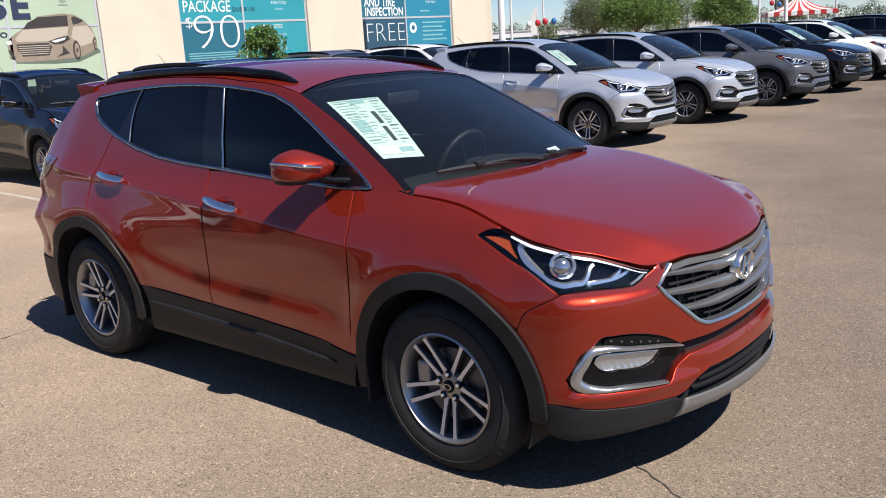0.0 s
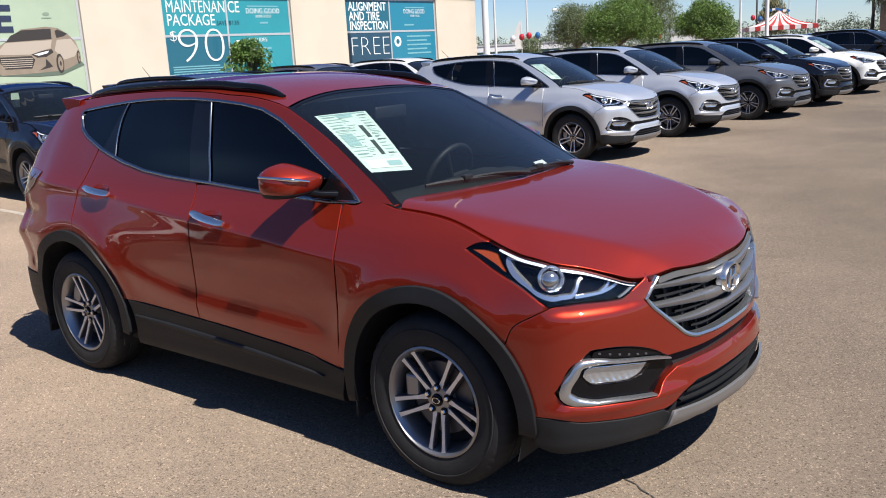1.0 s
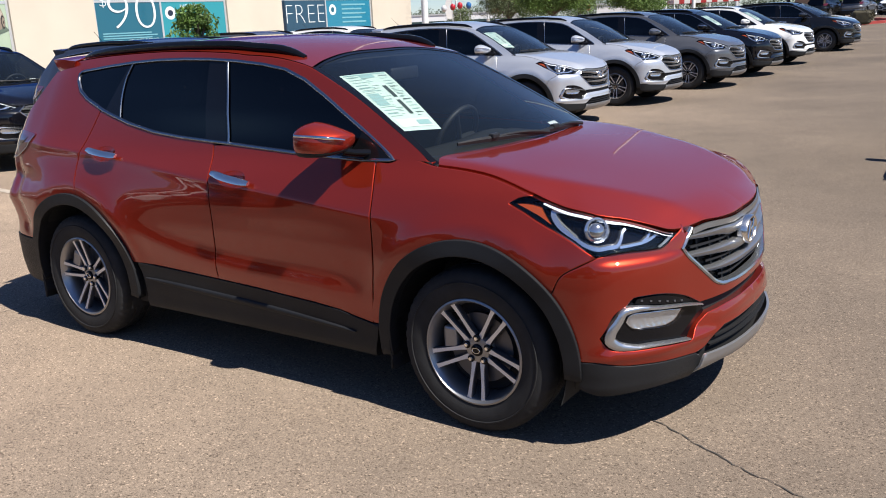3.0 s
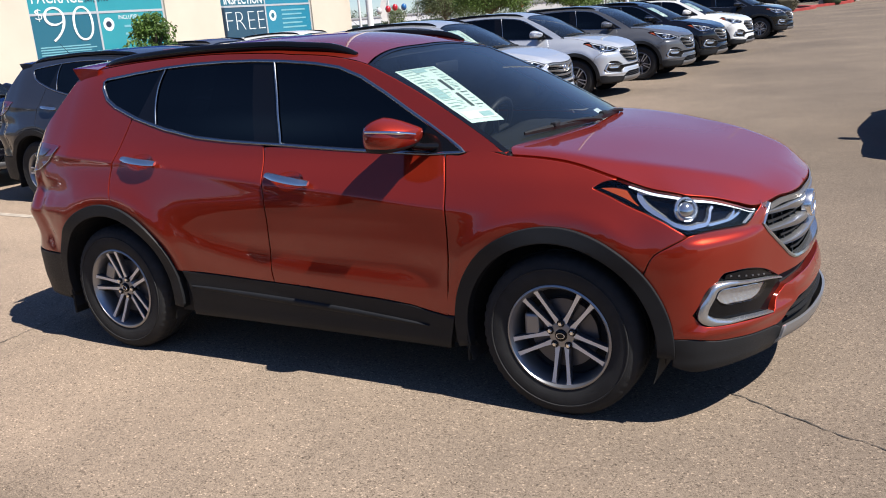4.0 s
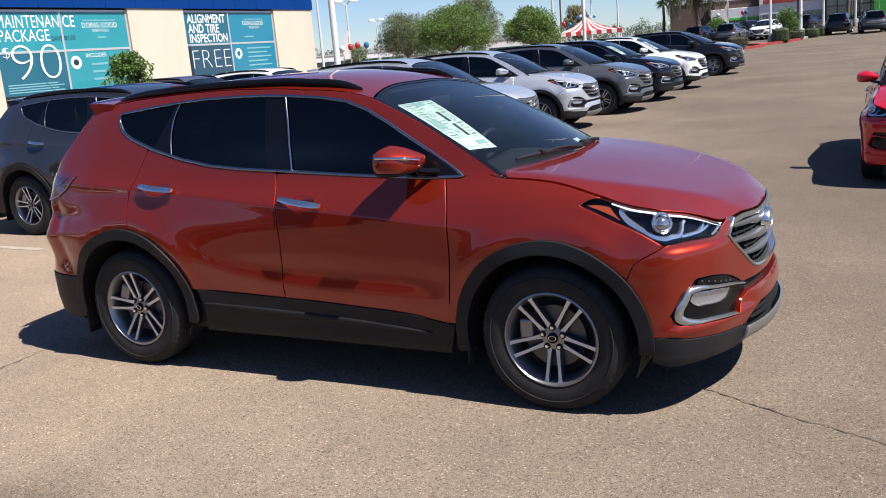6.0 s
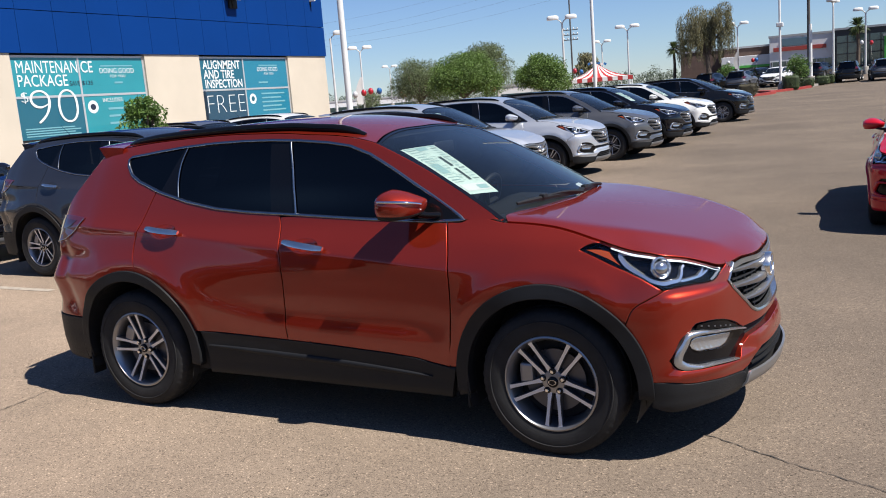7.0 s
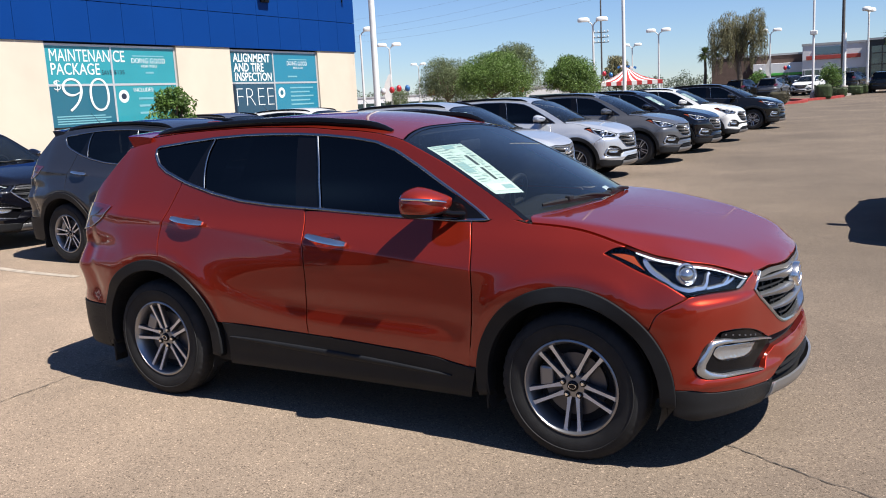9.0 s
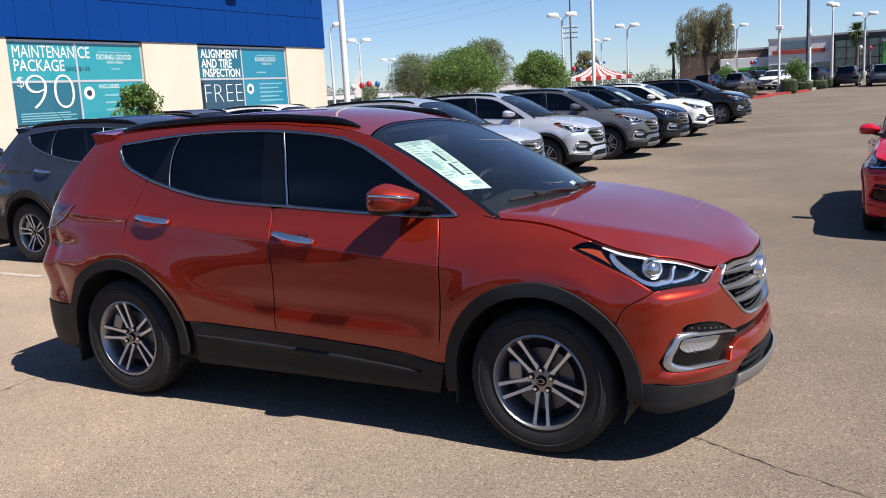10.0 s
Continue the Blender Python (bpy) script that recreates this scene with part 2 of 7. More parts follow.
def filled(poly, res=0.03, hole=None, ring=0.0, along=None):
    """Triangles over a 2D outline, with points inside it: points, triangles, outlines as index lists."""
    area = 0.5 * np.sum(poly[:, 0] * np.roll(poly[:, 1], -1) - np.roll(poly[:, 0], -1) * poly[:, 1])
    if area < 0:
        poly = poly[::-1]
    lo, hi = poly.min(0), poly.max(0)
    gx, gy = np.meshgrid(np.arange(lo[0] + res / 2, hi[0], res), np.arange(lo[1] + res / 2, hi[1], res * 0.9), indexing="ij")
    gx = gx + (np.arange(gx.shape[1]) % 2)[None, :] * res / 2
    g = np.stack([gx.ravel(), gy.ravel()], 1)
    if len(g):
        g = g[inside(poly, g)]
    if len(g):
        g = g[near(poly, g) > res * 0.45]
    if hole is not None and len(g):
        g = g[~inside(hole, g)]
        g = g[near(hole, g) > res * 0.45]
    if along is not None:
        q = along[inside(poly, along)]
        q = q[near(poly, q) > .008]
        if hole is not None and len(q):
            q = q[~inside(hole, q)]
            q = q[near(hole, q) > .008]
        if len(q):
            g = g[np.array([np.min(np.hypot(*(q - p).T)) > res * .4 for p in g])]
            g = np.concatenate([g, q])
    if ring:
        extra = []
        for loop, sgn in ((poly, 1), (hole, -1)) if hole is not None else ((poly, 1),):
            t = np.roll(loop, -1, axis=0) - np.roll(loop, 1, axis=0)
            t /= np.maximum(np.hypot(*t.T), 1e-9)[:, None]
            extra.append(loop + sgn * ring * np.stack([-t[:, 1], t[:, 0]], 1))
        extra = np.concatenate(extra)
        ok = inside(poly, extra) & (near(poly, extra) > ring * 0.8)
        if hole is not None:
            ok &= ~inside(hole, extra) & (near(hole, extra) > ring * 0.8)
        g = np.concatenate([g, extra[ok]]) if len(g) else extra[ok]
    n = len(poly)
    pts = [Vector(p) for p in poly]
    edges = [(i, (i + 1) % n) for i in range(n)]
    if hole is not None:
        k = len(hole)
        pts += [Vector(p) for p in hole]
        edges += [(n + i, n + (i + 1) % k) for i in range(k)]
    pts += [Vector(p) for p in g]
    v, e, f, ov, oe, of = delaunay_2d_cdt(pts, edges, [], 2 if hole is not None else 1, 1e-5)
    P = np.array([tuple(q) for q in v])
    tri = np.array(f)
    a, b, c = P[tri[:, 0]], P[tri[:, 1]], P[tri[:, 2]]
    cr = (b[:, 0] - a[:, 0]) * (c[:, 1] - a[:, 1]) - (b[:, 1] - a[:, 1]) * (c[:, 0] - a[:, 0])
    mid = (a + b + c) / 3
    keep = (np.abs(cr) > 1e-9) & inside(poly, mid)
    if hole is not None:
        keep &= ~inside(hole, mid)
    tri, cr = tri[keep], cr[keep]
    tri[cr < 0] = tri[cr < 0][:, ::-1]
    return P, tri

# ---- the sport-utility car: its skin as smooth functions ----
# plan outline at bumper height, rear centre by the flank to the front centre
PLAN = [(-2.365, 0.35), (-2.38, 0), (-2.365, -.35), (-2.29, -.64), (-2.12, -.83), (-1.8, -.905), (-1.35, -.92), (-.6, -.905), (0, -.90),
        (.7, -.902), (1.35, -.925), (1.7, -.918), (1.92, -.872), (2.06, -.72), (2.15, -.5), (2.215, -.28), (2.235, 0), (2.215, .28)]
_p = np.array(PLAN)
_l = np.concatenate([[0], np.cumsum(np.hypot(*np.diff(_p, axis=0).T))])
_l -= _l[8]
plan_line = spline(_l, _p)
U0, U1 = _l[1], _l[16]
LEVELS = np.array([.17, .24, .34, .48, .62, .78, .92, 1.02, 1.13, 1.35, 1.57, 1.68])
KNOTS = [_l[1], _l[4], _l[6], _l[8], _l[9], _l[10], _l[12], _l[16]]
# how far the skin stands out from the plan outline, level by level
DEPTH = [[-.12, -.12, -.10, -.10, -.10, -.10, -.12, -.14],
         [-.03, -.04, -.03, -.03, -.03, -.03, -.03, -.02],
         [0.00, -.01, -.01, -.015, -.015, -.01, .000, .030],
         [0.00, 0.00, -.004, -.010, -.008, 0.00, .005, .005],
         [0.00, 0.00, .002, -.006, -.004, .005, .003, 0.0],
         [-.01, 0.00, .012, .008, .008, .010, .000, -.02],
         [-.05, -.02, -.012, .010, .005, -.035, -.045, -.055],
         [-.09, -.05, -.045, -.025, -.040, -.085, -.13, -.15]]
DEPTH_TOP = [[-.14, -.09, -.095, -.100, -.110, -.18, -.26, -.28],
             [-.26, -.20, -.195, -.160, -.205, -.28, -.40, -.45],
             [-.42, -.345, -.305, -.240, -.315, -.42, -.55, -.60],
             [-.52, -.46, -.390, -.300, -.400, -.50, -.62, -.70]]
_rows = [spline(KNOTS, r) for r in DEPTH + DEPTH_TOP]
crease_line = spline([-2.0, -.98, -.66, -.32, .14, .49, .82, 1.1], [1.14, 1.074, 1.045, 1.012, .977, .945, .91, .90])
low_line = spline([-1.0, -.88, -.48, -.05, .28, .59, .9], [.74, .70, .602, .552, .541, .530, .515])


def depth(u, z):
    vals = np.stack([r(u) for r in _rows]).reshape(len(LEVELS), -1)
    zf, L = z.ravel(), LEVELS
    h = np.diff(L)[:, None]
    s = np.diff(vals, axis=0) / h
    m = np.empty_like(vals)
    m[0], m[-1] = s[0], s[-1]
    m[1:-1] = (s[:-1] * h[1:] + s[1:] * h[:-1]) / (h[1:] + h[:-1])
    i, k = np.clip(np.searchsorted(L, zf) - 1, 0, len(L) - 2), np.arange(len(zf))
    hi = h[i, 0]
    t = np.clip((zf - L[i]) / hi, -.5, 1.5)
    d = ((2 * t**3 - 3 * t**2 + 1) * vals[i, k] + (t**3 - 2 * t**2 + t) * hi * m[i, k]
         + (3 * t**2 - 2 * t**3) * vals[i + 1, k] + (t**3 - t**2) * hi * m[i + 1, k])
    d = d.reshape(u.shape)
    # the shoulder crease through the handles, and the ridge low on the doors
    fade = np.clip((u + 2.1) / .4, 0, 1) * np.clip((1.15 - u) / .7, 0, 1)
    q = (z - crease_line(np.clip(u, -2, 1.1))) / .05
    s = np.sqrt(q * q + .06) - .245
    fade = fade * (1 + .7 * np.clip((-1.0 - u) / .4, 0, 1))
    d = d + fade * .015 * np.where(q > 0, np.exp(-s * .9), np.exp(-s * 1.5))
    # soft flares over the wheel arches
    for cx, cz in ((1.345, .357), (-1.352, .372)):
        r = np.hypot(u - cx, z - cz)
        d = d + .009 * np.exp(-((r - .545) / .045)**2) * np.clip((z - .45) / .15, 0, 1) * np.clip((1.75 - np.abs(u)) / .15, 0, 1)
    for cx, cz, amount in ((1.345, .357, .007), (-1.352, .372, .017)):
        r = np.hypot(u - cx, z - cz)
        d = d + amount * np.exp(-((r - .52) / .13)**2) * np.clip((z - .45) / .25, 0, 1)
    # the rear corner: a hollow under the lamps and the bumper's shoulder
    tail = np.clip((-1.62 - u) / .30, 0, 1)
    d = d + tail * (.020 * np.exp(-((z - .80 - .10 * (u + 2)) / .045)**2) - .024 * np.exp(-((z - .93) / .05)**2) - .012 * np.exp(-((z - .64) / .06)**2))
    band = np.clip((z - .55) / .1, 0, 1) * np.clip((1.08 - z) / .08, 0, 1)
    d = d - band * (.012 * np.exp(-((u + 1.95 + .25 * (z - .8)) / .05)**2) - .006 * np.exp(-((u + 2.07) / .045)**2))
    fade2 = np.clip((u + 0.95) / .25, 0, 1) * np.clip((.85 - u) / .3, 0, 1)
    q = (z - low_line(np.clip(u, -1, .9))) / .045
    return d + fade2 * .014 * np.where(q > 0, np.exp(-q * q * .7), np.exp(-q * q * .35))


_cu = np.arange(-1.95, 1.16, .020)
_lu = np.arange(-.95, .87, .03)
# points that follow the creases, so that the sheets bend cleanly there
CREASES = np.concatenate([np.stack([_cu, crease_line(np.minimum(_cu, 1.1)) + o], 1) for o in (-.055, -.035, -.020, -.010, 0, .010, .022, .04)]
                         + [np.stack([_lu, low_line(_lu) + o], 1) for o in (-.06, -.035, -.012, .012, .035)])


def shell(u, z, off=0.0):
    """A point of the skin: u along the plan outline, z the height, off outwards."""
    u, z, off = np.broadcast_arrays(np.asarray(u, float), np.asarray(z, float), np.asarray(off, float))
    c, tg = plan_line(u), plan_line(u + 1e-3) - plan_line(u - 1e-3)
    tg = tg / np.linalg.norm(tg, axis=-1, keepdims=True)
    n = np.stack([tg[..., 1], -tg[..., 0]], -1)
    return np.concatenate([c + n * (depth(u, z) + off)[..., None], z[..., None]], -1)


hood_mid = spline([1.0, 1.3, 1.6, 1.85, 2.0, 2.1, 2.16, 2.20, 2.24], [1.166, 1.140, 1.088, 1.032, .988, .950, .918, .885, .81])
glass_mid = spline([-.2, .15, .33, .6, .9, 1.2, 1.35, 1.6, 2.0, 2.6], [1.76, 1.632, 1.563, 1.455, 1.318, 1.165, 1.08, .94, .70, .3])
roof_mid = spline([-2.1, -1.95, -1.6, -1.0, -.5, -.1, .15, .33, .6], [1.585, 1.605, 1.642, 1.680, 1.688, 1.668, 1.622, 1.567, 1.46])


def hood_fold(x):
    return .715 - .5 * np.maximum(x - 1.35, 0)**1.8


def hood_base(x, y):
    a = np.abs(y) / .75
    # a gentle crown, and a facet that falls to the lamps outside the fold
    out = (np.abs(y) - hood_fold(x)) / .016
    facet = .25 * .016 * np.logaddexp(0, out) + .016 * a**2 * np.clip((2.05 - x) / .5, 0, 1)
    sink = .004 * np.clip(1 - a**2, 0, 1) * np.exp(-((x - 1.92) / .32)**2)
    return hood_mid(x) - facet - sink - .12 * .5 * (1 + np.tanh((x - 2.10) / .055)) * a**2


# the bonnet's rim, swept over the lamps: by the angle round its middle, its reach and its lift
rim_reach = spline([0, 14, 26, 32, 38, 44, 50, 56, 62, 70, 80, 92], [0.9, 0.918, 0.94, 0.948, 0.951, 0.954, 0.953, 0.938, 0.901, 0.83, 0.78, 0.78])
rim_lift = spline([0, 14, 26, 32, 38, 44, 50, 56, 62, 70, 80, 92], [-0.009, -0.0048, -0.0004, 0.0008, 0.0011, 0.0049, 0.0107, 0.0095, -0.0017, 0.0004, 0.0, 0.0])


def hood_z(x, y):
    x, y = np.asarray(x, float), np.asarray(y, float)
    ang = np.degrees(np.arctan2(np.abs(y), x - 1.3))
    near_rim = np.clip((np.hypot(x - 1.3, y) / rim_reach(np.clip(ang, 0, 92)) - .72) / .28, 0, 1.3)**2
    z = hood_base(x, y) + near_rim * rim_lift(np.clip(ang, 0, 92))
    out = np.abs(y) - hood_fold(x)     # the two folds of the bonnet
    return z + .003 * np.exp(-(out / np.where(out > 0, .042, .16))**2) * np.clip((1.98 - x) / .3, 0, 1)


def glass_z(x, y):
    a = np.abs(y) / .65
    return glass_mid(x) - (.022 + .046 * np.clip((x - .3) / .8, 0, 1.3)) * a**2


def roof_z(x, y):
    return roof_mid(x) - (.055 - .030 * np.clip((x + .1) / .4, 0, 1)) * (np.abs(y) / .6)**2.5


def back_z(x, y):
    return 1.56 + (x + 1.72) * .80 + .22 * (1 - (y / .65)**2)


def top_z(x, y):
    return np.minimum(np.minimum(roof_z(x, y), np.maximum(hood_z(x, y), glass_z(x, y))), back_z(x, y))


def top_edge(u, gap=0.0):
    """Height at which the flank meets bonnet, screen or roof."""
    u = np.asarray(u, float)
    lo, hi = np.full(u.shape, .72), np.full(u.shape, 1.76)
    for _ in range(40):
        mid = (lo + hi) / 2
        p = shell(u, mid)
        below = mid < top_z(p[..., 0], p[..., 1]) - gap
        lo, hi = np.where(below, mid, lo), np.where(below, hi, mid)
    return lo


def edge_curve(u0, u1, gap=0.0, n=60):
    u = np.linspace(u0, u1, n)
    return np.stack([u, top_edge(u, gap)], 1)


def normals_of(surf, a, b, off):
    e = 1.5e-3
    da = surf(a + e, b, off) - surf(a - e, b, off)
    db = surf(a, b + e, off) - surf(a, b - e, off)
    n = np.cross(da, db)
    return n / np.maximum(np.linalg.norm(n, axis=1, keepdims=True), 1e-12)


def flipped(V, N, F):
    return V * (1, -1, 1), N * (1, -1, 1), [tuple(reversed(f)) for f in F]


def doubled(V, N, F):
    """Both halves in one mesh, sewn along the centre line."""
    keep = np.abs(V[:, 1]) > 2e-4
    to = np.where(keep, len(V) + np.cumsum(keep) - 1, np.arange(len(V)))
    F2 = [tuple(int(to[i]) for i in reversed(f)) for f in F]
    V2 = np.concatenate([V, V[keep] * (1, -1, 1)])
    return V2, None if N is None else np.concatenate([N, N[keep] * (1, -1, 1)]), list(F) + F2


def finish(name, V, N, F, mat, parent, side, label):
    if side == "L":
        V, N, F = flipped(V, N, F)
    elif side == "C":
        V, N, F = doubled(V, N, F)
    return data_part(name, V, F, mat, parent, label, N)


def panel(name, poly, mat, parent, off=0.0, rim=0.015, res=0.035, side="R", label="", hole=None, surf=shell, soft=0.004, along=None):
    """A curved sheet over an outline on the skin, with softened, turned-in edges."""
    P, T = filled(poly, res, hole, soft, along if along is not None else CREASES if surf is shell and mat is COPPER else None)
    a, b = P[:, 0], P[:, 1]
    V, N = surf(a, b, off), normals_of(surf, a, b, off)
    count = {}
    for t in T:
        for i, j in ((t[0], t[1]), (t[1], t[2]), (t[2], t[0])):
            count[(i, j)] = 1
    rimes = [(i, j) for (i, j) in count if (j, i) not in count]
    # edges on the centre line stay open
    if side == "C":
        rimes = [(i, j) for i, j in rimes if not (abs(V[i, 1]) < 1e-4 and abs(V[j, 1]) < 1e-4)]
    F = [tuple(t) for t in T]
    out = np.zeros_like(V)
    for i, j in rimes:
        q = np.cross(V[j] - V[i], N[i])
        q /= max(np.linalg.norm(q), 1e-9)
        out[i] += q
        out[j] += q
    if rim:
        base, idx = len(V), sorted({k for e in rimes for k in e})
        where = {k: n for n, k in enumerate(idx)}
        o = out[idx] / np.maximum(np.linalg.norm(out[idx], axis=1, keepdims=True), 1e-9)
        if soft:
            V[idx] -= N[idx] * .0015
            nn = N[idx] + .8 * o
            N[idx] = nn / np.linalg.norm(nn, axis=1, keepdims=True)
        low = surf(a[idx], b[idx], off - rim)
        V = np.concatenate([V, V[idx], low])
        N = np.concatenate([N, o, o])
        k = len(idx)
        F += [(base + where[j], base + where[i], base + k + where[i], base + k + where[j]) for i, j in rimes]
    return finish(name, V, N, F, mat, parent, side, label)


def sweep(name, pts, profile, mat, parent, side="R", label="", closed=False, width=None, surf=shell, off=0.0, cap=True):
    """A bar of the given cross-section (across, outwards) laid along a line on the skin."""
    p = np.array(pts, float)
    t = np.roll(p, -1, 0) - np.roll(p, 1, 0) if closed else np.gradient(p, axis=0)
    t /= np.maximum(np.hypot(*t.T), 1e-9)[:, None]
    w = np.ones(len(p)) if width is None else np.asarray(width, float)
    n = np.stack([-t[:, 1], t[:, 0]], 1)
    rings = np.stack([surf(p[:, 0] + n[:, 0] * a * w, p[:, 1] + n[:, 1] * a * w, off + o) for a, o in profile], 1)
    m, k = rings.shape[:2]
    V = rings.reshape(-1, 3)
    F = []
    for i in range(m if closed else m - 1):
        for j in range(k - 1):
            q = ((i * k + j), ((i + 1) % m) * k + j, ((i + 1) % m) * k + j + 1, i * k + j + 1)
            F.append(q)
    if cap and not closed:
        F += [tuple(range(k)), tuple(range((m - 1) * k, m * k))[::-1]]
    if side == "L":
        V = V * (1, -1, 1)
        F = [f[::-1] for f in F]
    if side == "C":
        V[np.abs(V[:, 1]) < 2e-3, 1] = 0
        V, _, F = doubled(V, None, F)
    ob = data_part(name, V, F, mat, parent, label)
    ob.data.set_sharp_from_angle(angle=radians(50))
    return ob


def round_profile(w, h, n=6):
    """A flat-footed rounded bar, from one foot over the top to the other."""
    a = np.linspace(math.pi, 0, n)
    return [(w / 2 * math.cos(t), h * math.sin(t)) for t in a]


ARCH_F, ARCH_R = (1.345, .357), (-1.352, .372)
DLO_LOW = [(.884, 1.139), (.706, 1.134), (.51, 1.141), (.30, 1.150), (.08, 1.162), (-.107, 1.174), (-.302, 1.184), (-.506, 1.196), (-.716, 1.216),
           (-.939, 1.257), (-1.184, 1.319), (-1.376, 1.382), (-1.453, 1.425), (-1.505, 1.487)]
DLO_TOP = [(-1.512, 1.520), (-1.492, 1.534), (-1.258, 1.558), (-1.013, 1.578), (-.782, 1.589), (-.561, 1.591), (-.349, 1.587), (-.149, 1.575), (.036, 1.556),
           (.179, 1.531), (.309, 1.482), (.44, 1.409), (.565, 1.334), (.69, 1.261), (.808, 1.188), (.884, 1.139)]
LAMP_LOW = [(1.504, 1.004), (1.583, .975), (1.645, .949), (1.726, .917), (1.801, .883), (1.86, .849), (1.90, .826)]
LAMP_BASE = [(1.90, .826), (1.96, .836), (2.022, .839), (2.129, .835), (2.199, .833)]
LAMP_SIDE = [(2.199, .833), (2.24, .847), (2.281, .867), (2.321, .888), (2.331, .898)]
GRILLE_EDGE = [(2.382, .880), (2.348, .851), (2.307, .811)]
GRILLE_LOW = [(2.307, .811), (2.332, .777), (2.371, .743), (2.455, .675), (2.510, .633), (2.548, .617), (2.641, .606), (2.76, .601), (U1, .600)]
CLAD_TOP = [(.842, .405), (.803, .401), (.706, .416), (.609, .436), (.441, .451), (.266, .46), (.086, .472), (-.205, .484), (-.497, .495), (-.705, .503), (-.832, .506)]


def on_arch(centre, r, z, sign):
    return centre[0] + sign * math.sqrt(r * r - (z - centre[1])**2)


def wheel_mesh(parent):
    """One road wheel about its own axis (y), the outer face towards -y."""
    wheel = new("wheel")
    wheel.parent = parent
    turn = Matrix.Rotation(radians(90), 4, "X")     # lathe axis z becomes -y
    # tyre, with cross grooves at the shoulders
    sides, prof = 150, [(.232, .085), (.236, .102), (.262, .112), (.300, .116), (.328, .110), (.348, .100), (.360, .086), (.366, .060), (.366, .022),
                        (.360, .020), (.360, .012), (.367, .010), (.367, -.030), (.360, -.032), (.360, -.04), (.366, -.042), (.364, -.085), (.345, -.105),
                        (.300, -.116), (.235, -.095), (.225, -.09)]
    bm = bmesh.new()
    rings = []
    for n, (r, h) in enumerate(prof):
        ring = []
        for k in range(sides):
            g = k % 3 == 0 and .343 < r and (n in (5, 6, 7) or n in (16, 17))
            t = 2 * math.pi * (k + (.25 * (n % 2))) / sides
            rr = r - (.005 if g else 0)
            ring.append(bm.verts.new((rr * math.cos(t), rr * math.sin(t), h)))
        rings.append(ring)
    for r0, r1 in zip(rings, rings[1:]):
        for k in range(sides):
            bm.faces.new((r0[k], r1[k], r1[(k + 1) % sides], r0[(k + 1) % sides]))
    bmesh.ops.recalc_face_normals(bm, faces=bm.faces)
    bmesh.ops.transform(bm, matrix=turn, verts=bm.verts)
    tyre = smooth_all(part("tyre", bm, RUBBER, wheel, "black rubber road tyre"), 35)
    # raised ring on the side wall
    bm = lathe_bm([(.305, .1155), (.307, .1185), (.311, .1185), (.313, .115)], 64)
    bmesh.ops.transform(bm, matrix=turn, verts=bm.verts)
    part("sidewall_ring", bm, RUBBER, tyre)
    # rim barrel and lip
    bm = lathe_bm([(.236, .098), (.237, .104), (.234, .107), (.228, .108), (.222, .098), (.214, .085), (.205, .05), (.198, -.08), (.21, -.10)], 64)
    bmesh.ops.recalc_face_normals(bm, faces=bm.faces)
    bmesh.ops.transform(bm, matrix=turn, verts=bm.verts)
    smooth_all(part("rim", bm, RIM_GREY, wheel, "machined silver alloy rim"), 50)
    # five pairs of spokes
    for s in range(5):
        a0 = radians(-90 + 72 * s)
        for d in (-1, 1):
            bm = bmesh.new()
            secs = []
            for r, half, face, deep, spread in ((.045, .016, .062, .02, .020), (.09, .0115, .070, .03, .023), (.15, .0105, .080, .03, .029), (.205, .012, .090, .03, .034), (.224, .017, .094, .05, .036)):
                c = spread * d
                secs.append([bm.verts.new((r, c + x, h)) for x, h in ((-half, face - deep), (-half, face - .006), (-half + .003, face), (half - .003, face), (half, face - .006), (half, face - deep))])
            for q0, q1 in zip(secs, secs[1:]):
                for i in range(5):
                    bm.faces.new((q0[i], q1[i], q1[i + 1], q0[i + 1])).material_index = 0 if i == 2 else 1
            bmesh.ops.recalc_face_normals(bm, faces=bm.faces)
            bmesh.ops.rotate(bm, matrix=Matrix.Rotation(a0, 3, "Z"), verts=bm.verts)
            bmesh.ops.transform(bm, matrix=turn, verts=bm.verts)
            part("spoke", bm, (ALLOY, ALLOY_GREY), wheel)
    # hub, cap, nuts
    bm = lathe_bm([(0.0001, .068), (.04, .068), (.056, .064), (.065, .05), (.070, .02)], 40)
    bmesh.ops.transform(bm, matrix=turn, verts=bm.verts)
    bmesh.ops.recalc_face_normals(bm, faces=bm.faces)
    smooth_all(part("hub", bm, RIM_GREY, wheel), 40)
    bm = lathe_bm([(0.0001, .079), (.022, .079), (.026, .076), (.028, .066)], 32)
    bmesh.ops.transform(bm, matrix=turn, verts=bm.verts)
    bmesh.ops.recalc_face_normals(bm, faces=bm.faces)
    cap = smooth_all(part("centre_cap", bm, GLOSSY, wheel, "gloss black centre cap"), 40)
    bm = lathe_bm([(.0125, .0795), (.0135, .0815), (.0155, .0815), (.0165, .0795)], 28)
    bmesh.ops.scale(bm, vec=(1.25, .8, 1), verts=bm.verts)
    bmesh.ops.transform(bm, matrix=turn, verts=bm.verts)
    part("cap_ring", bm, CHROME, cap)
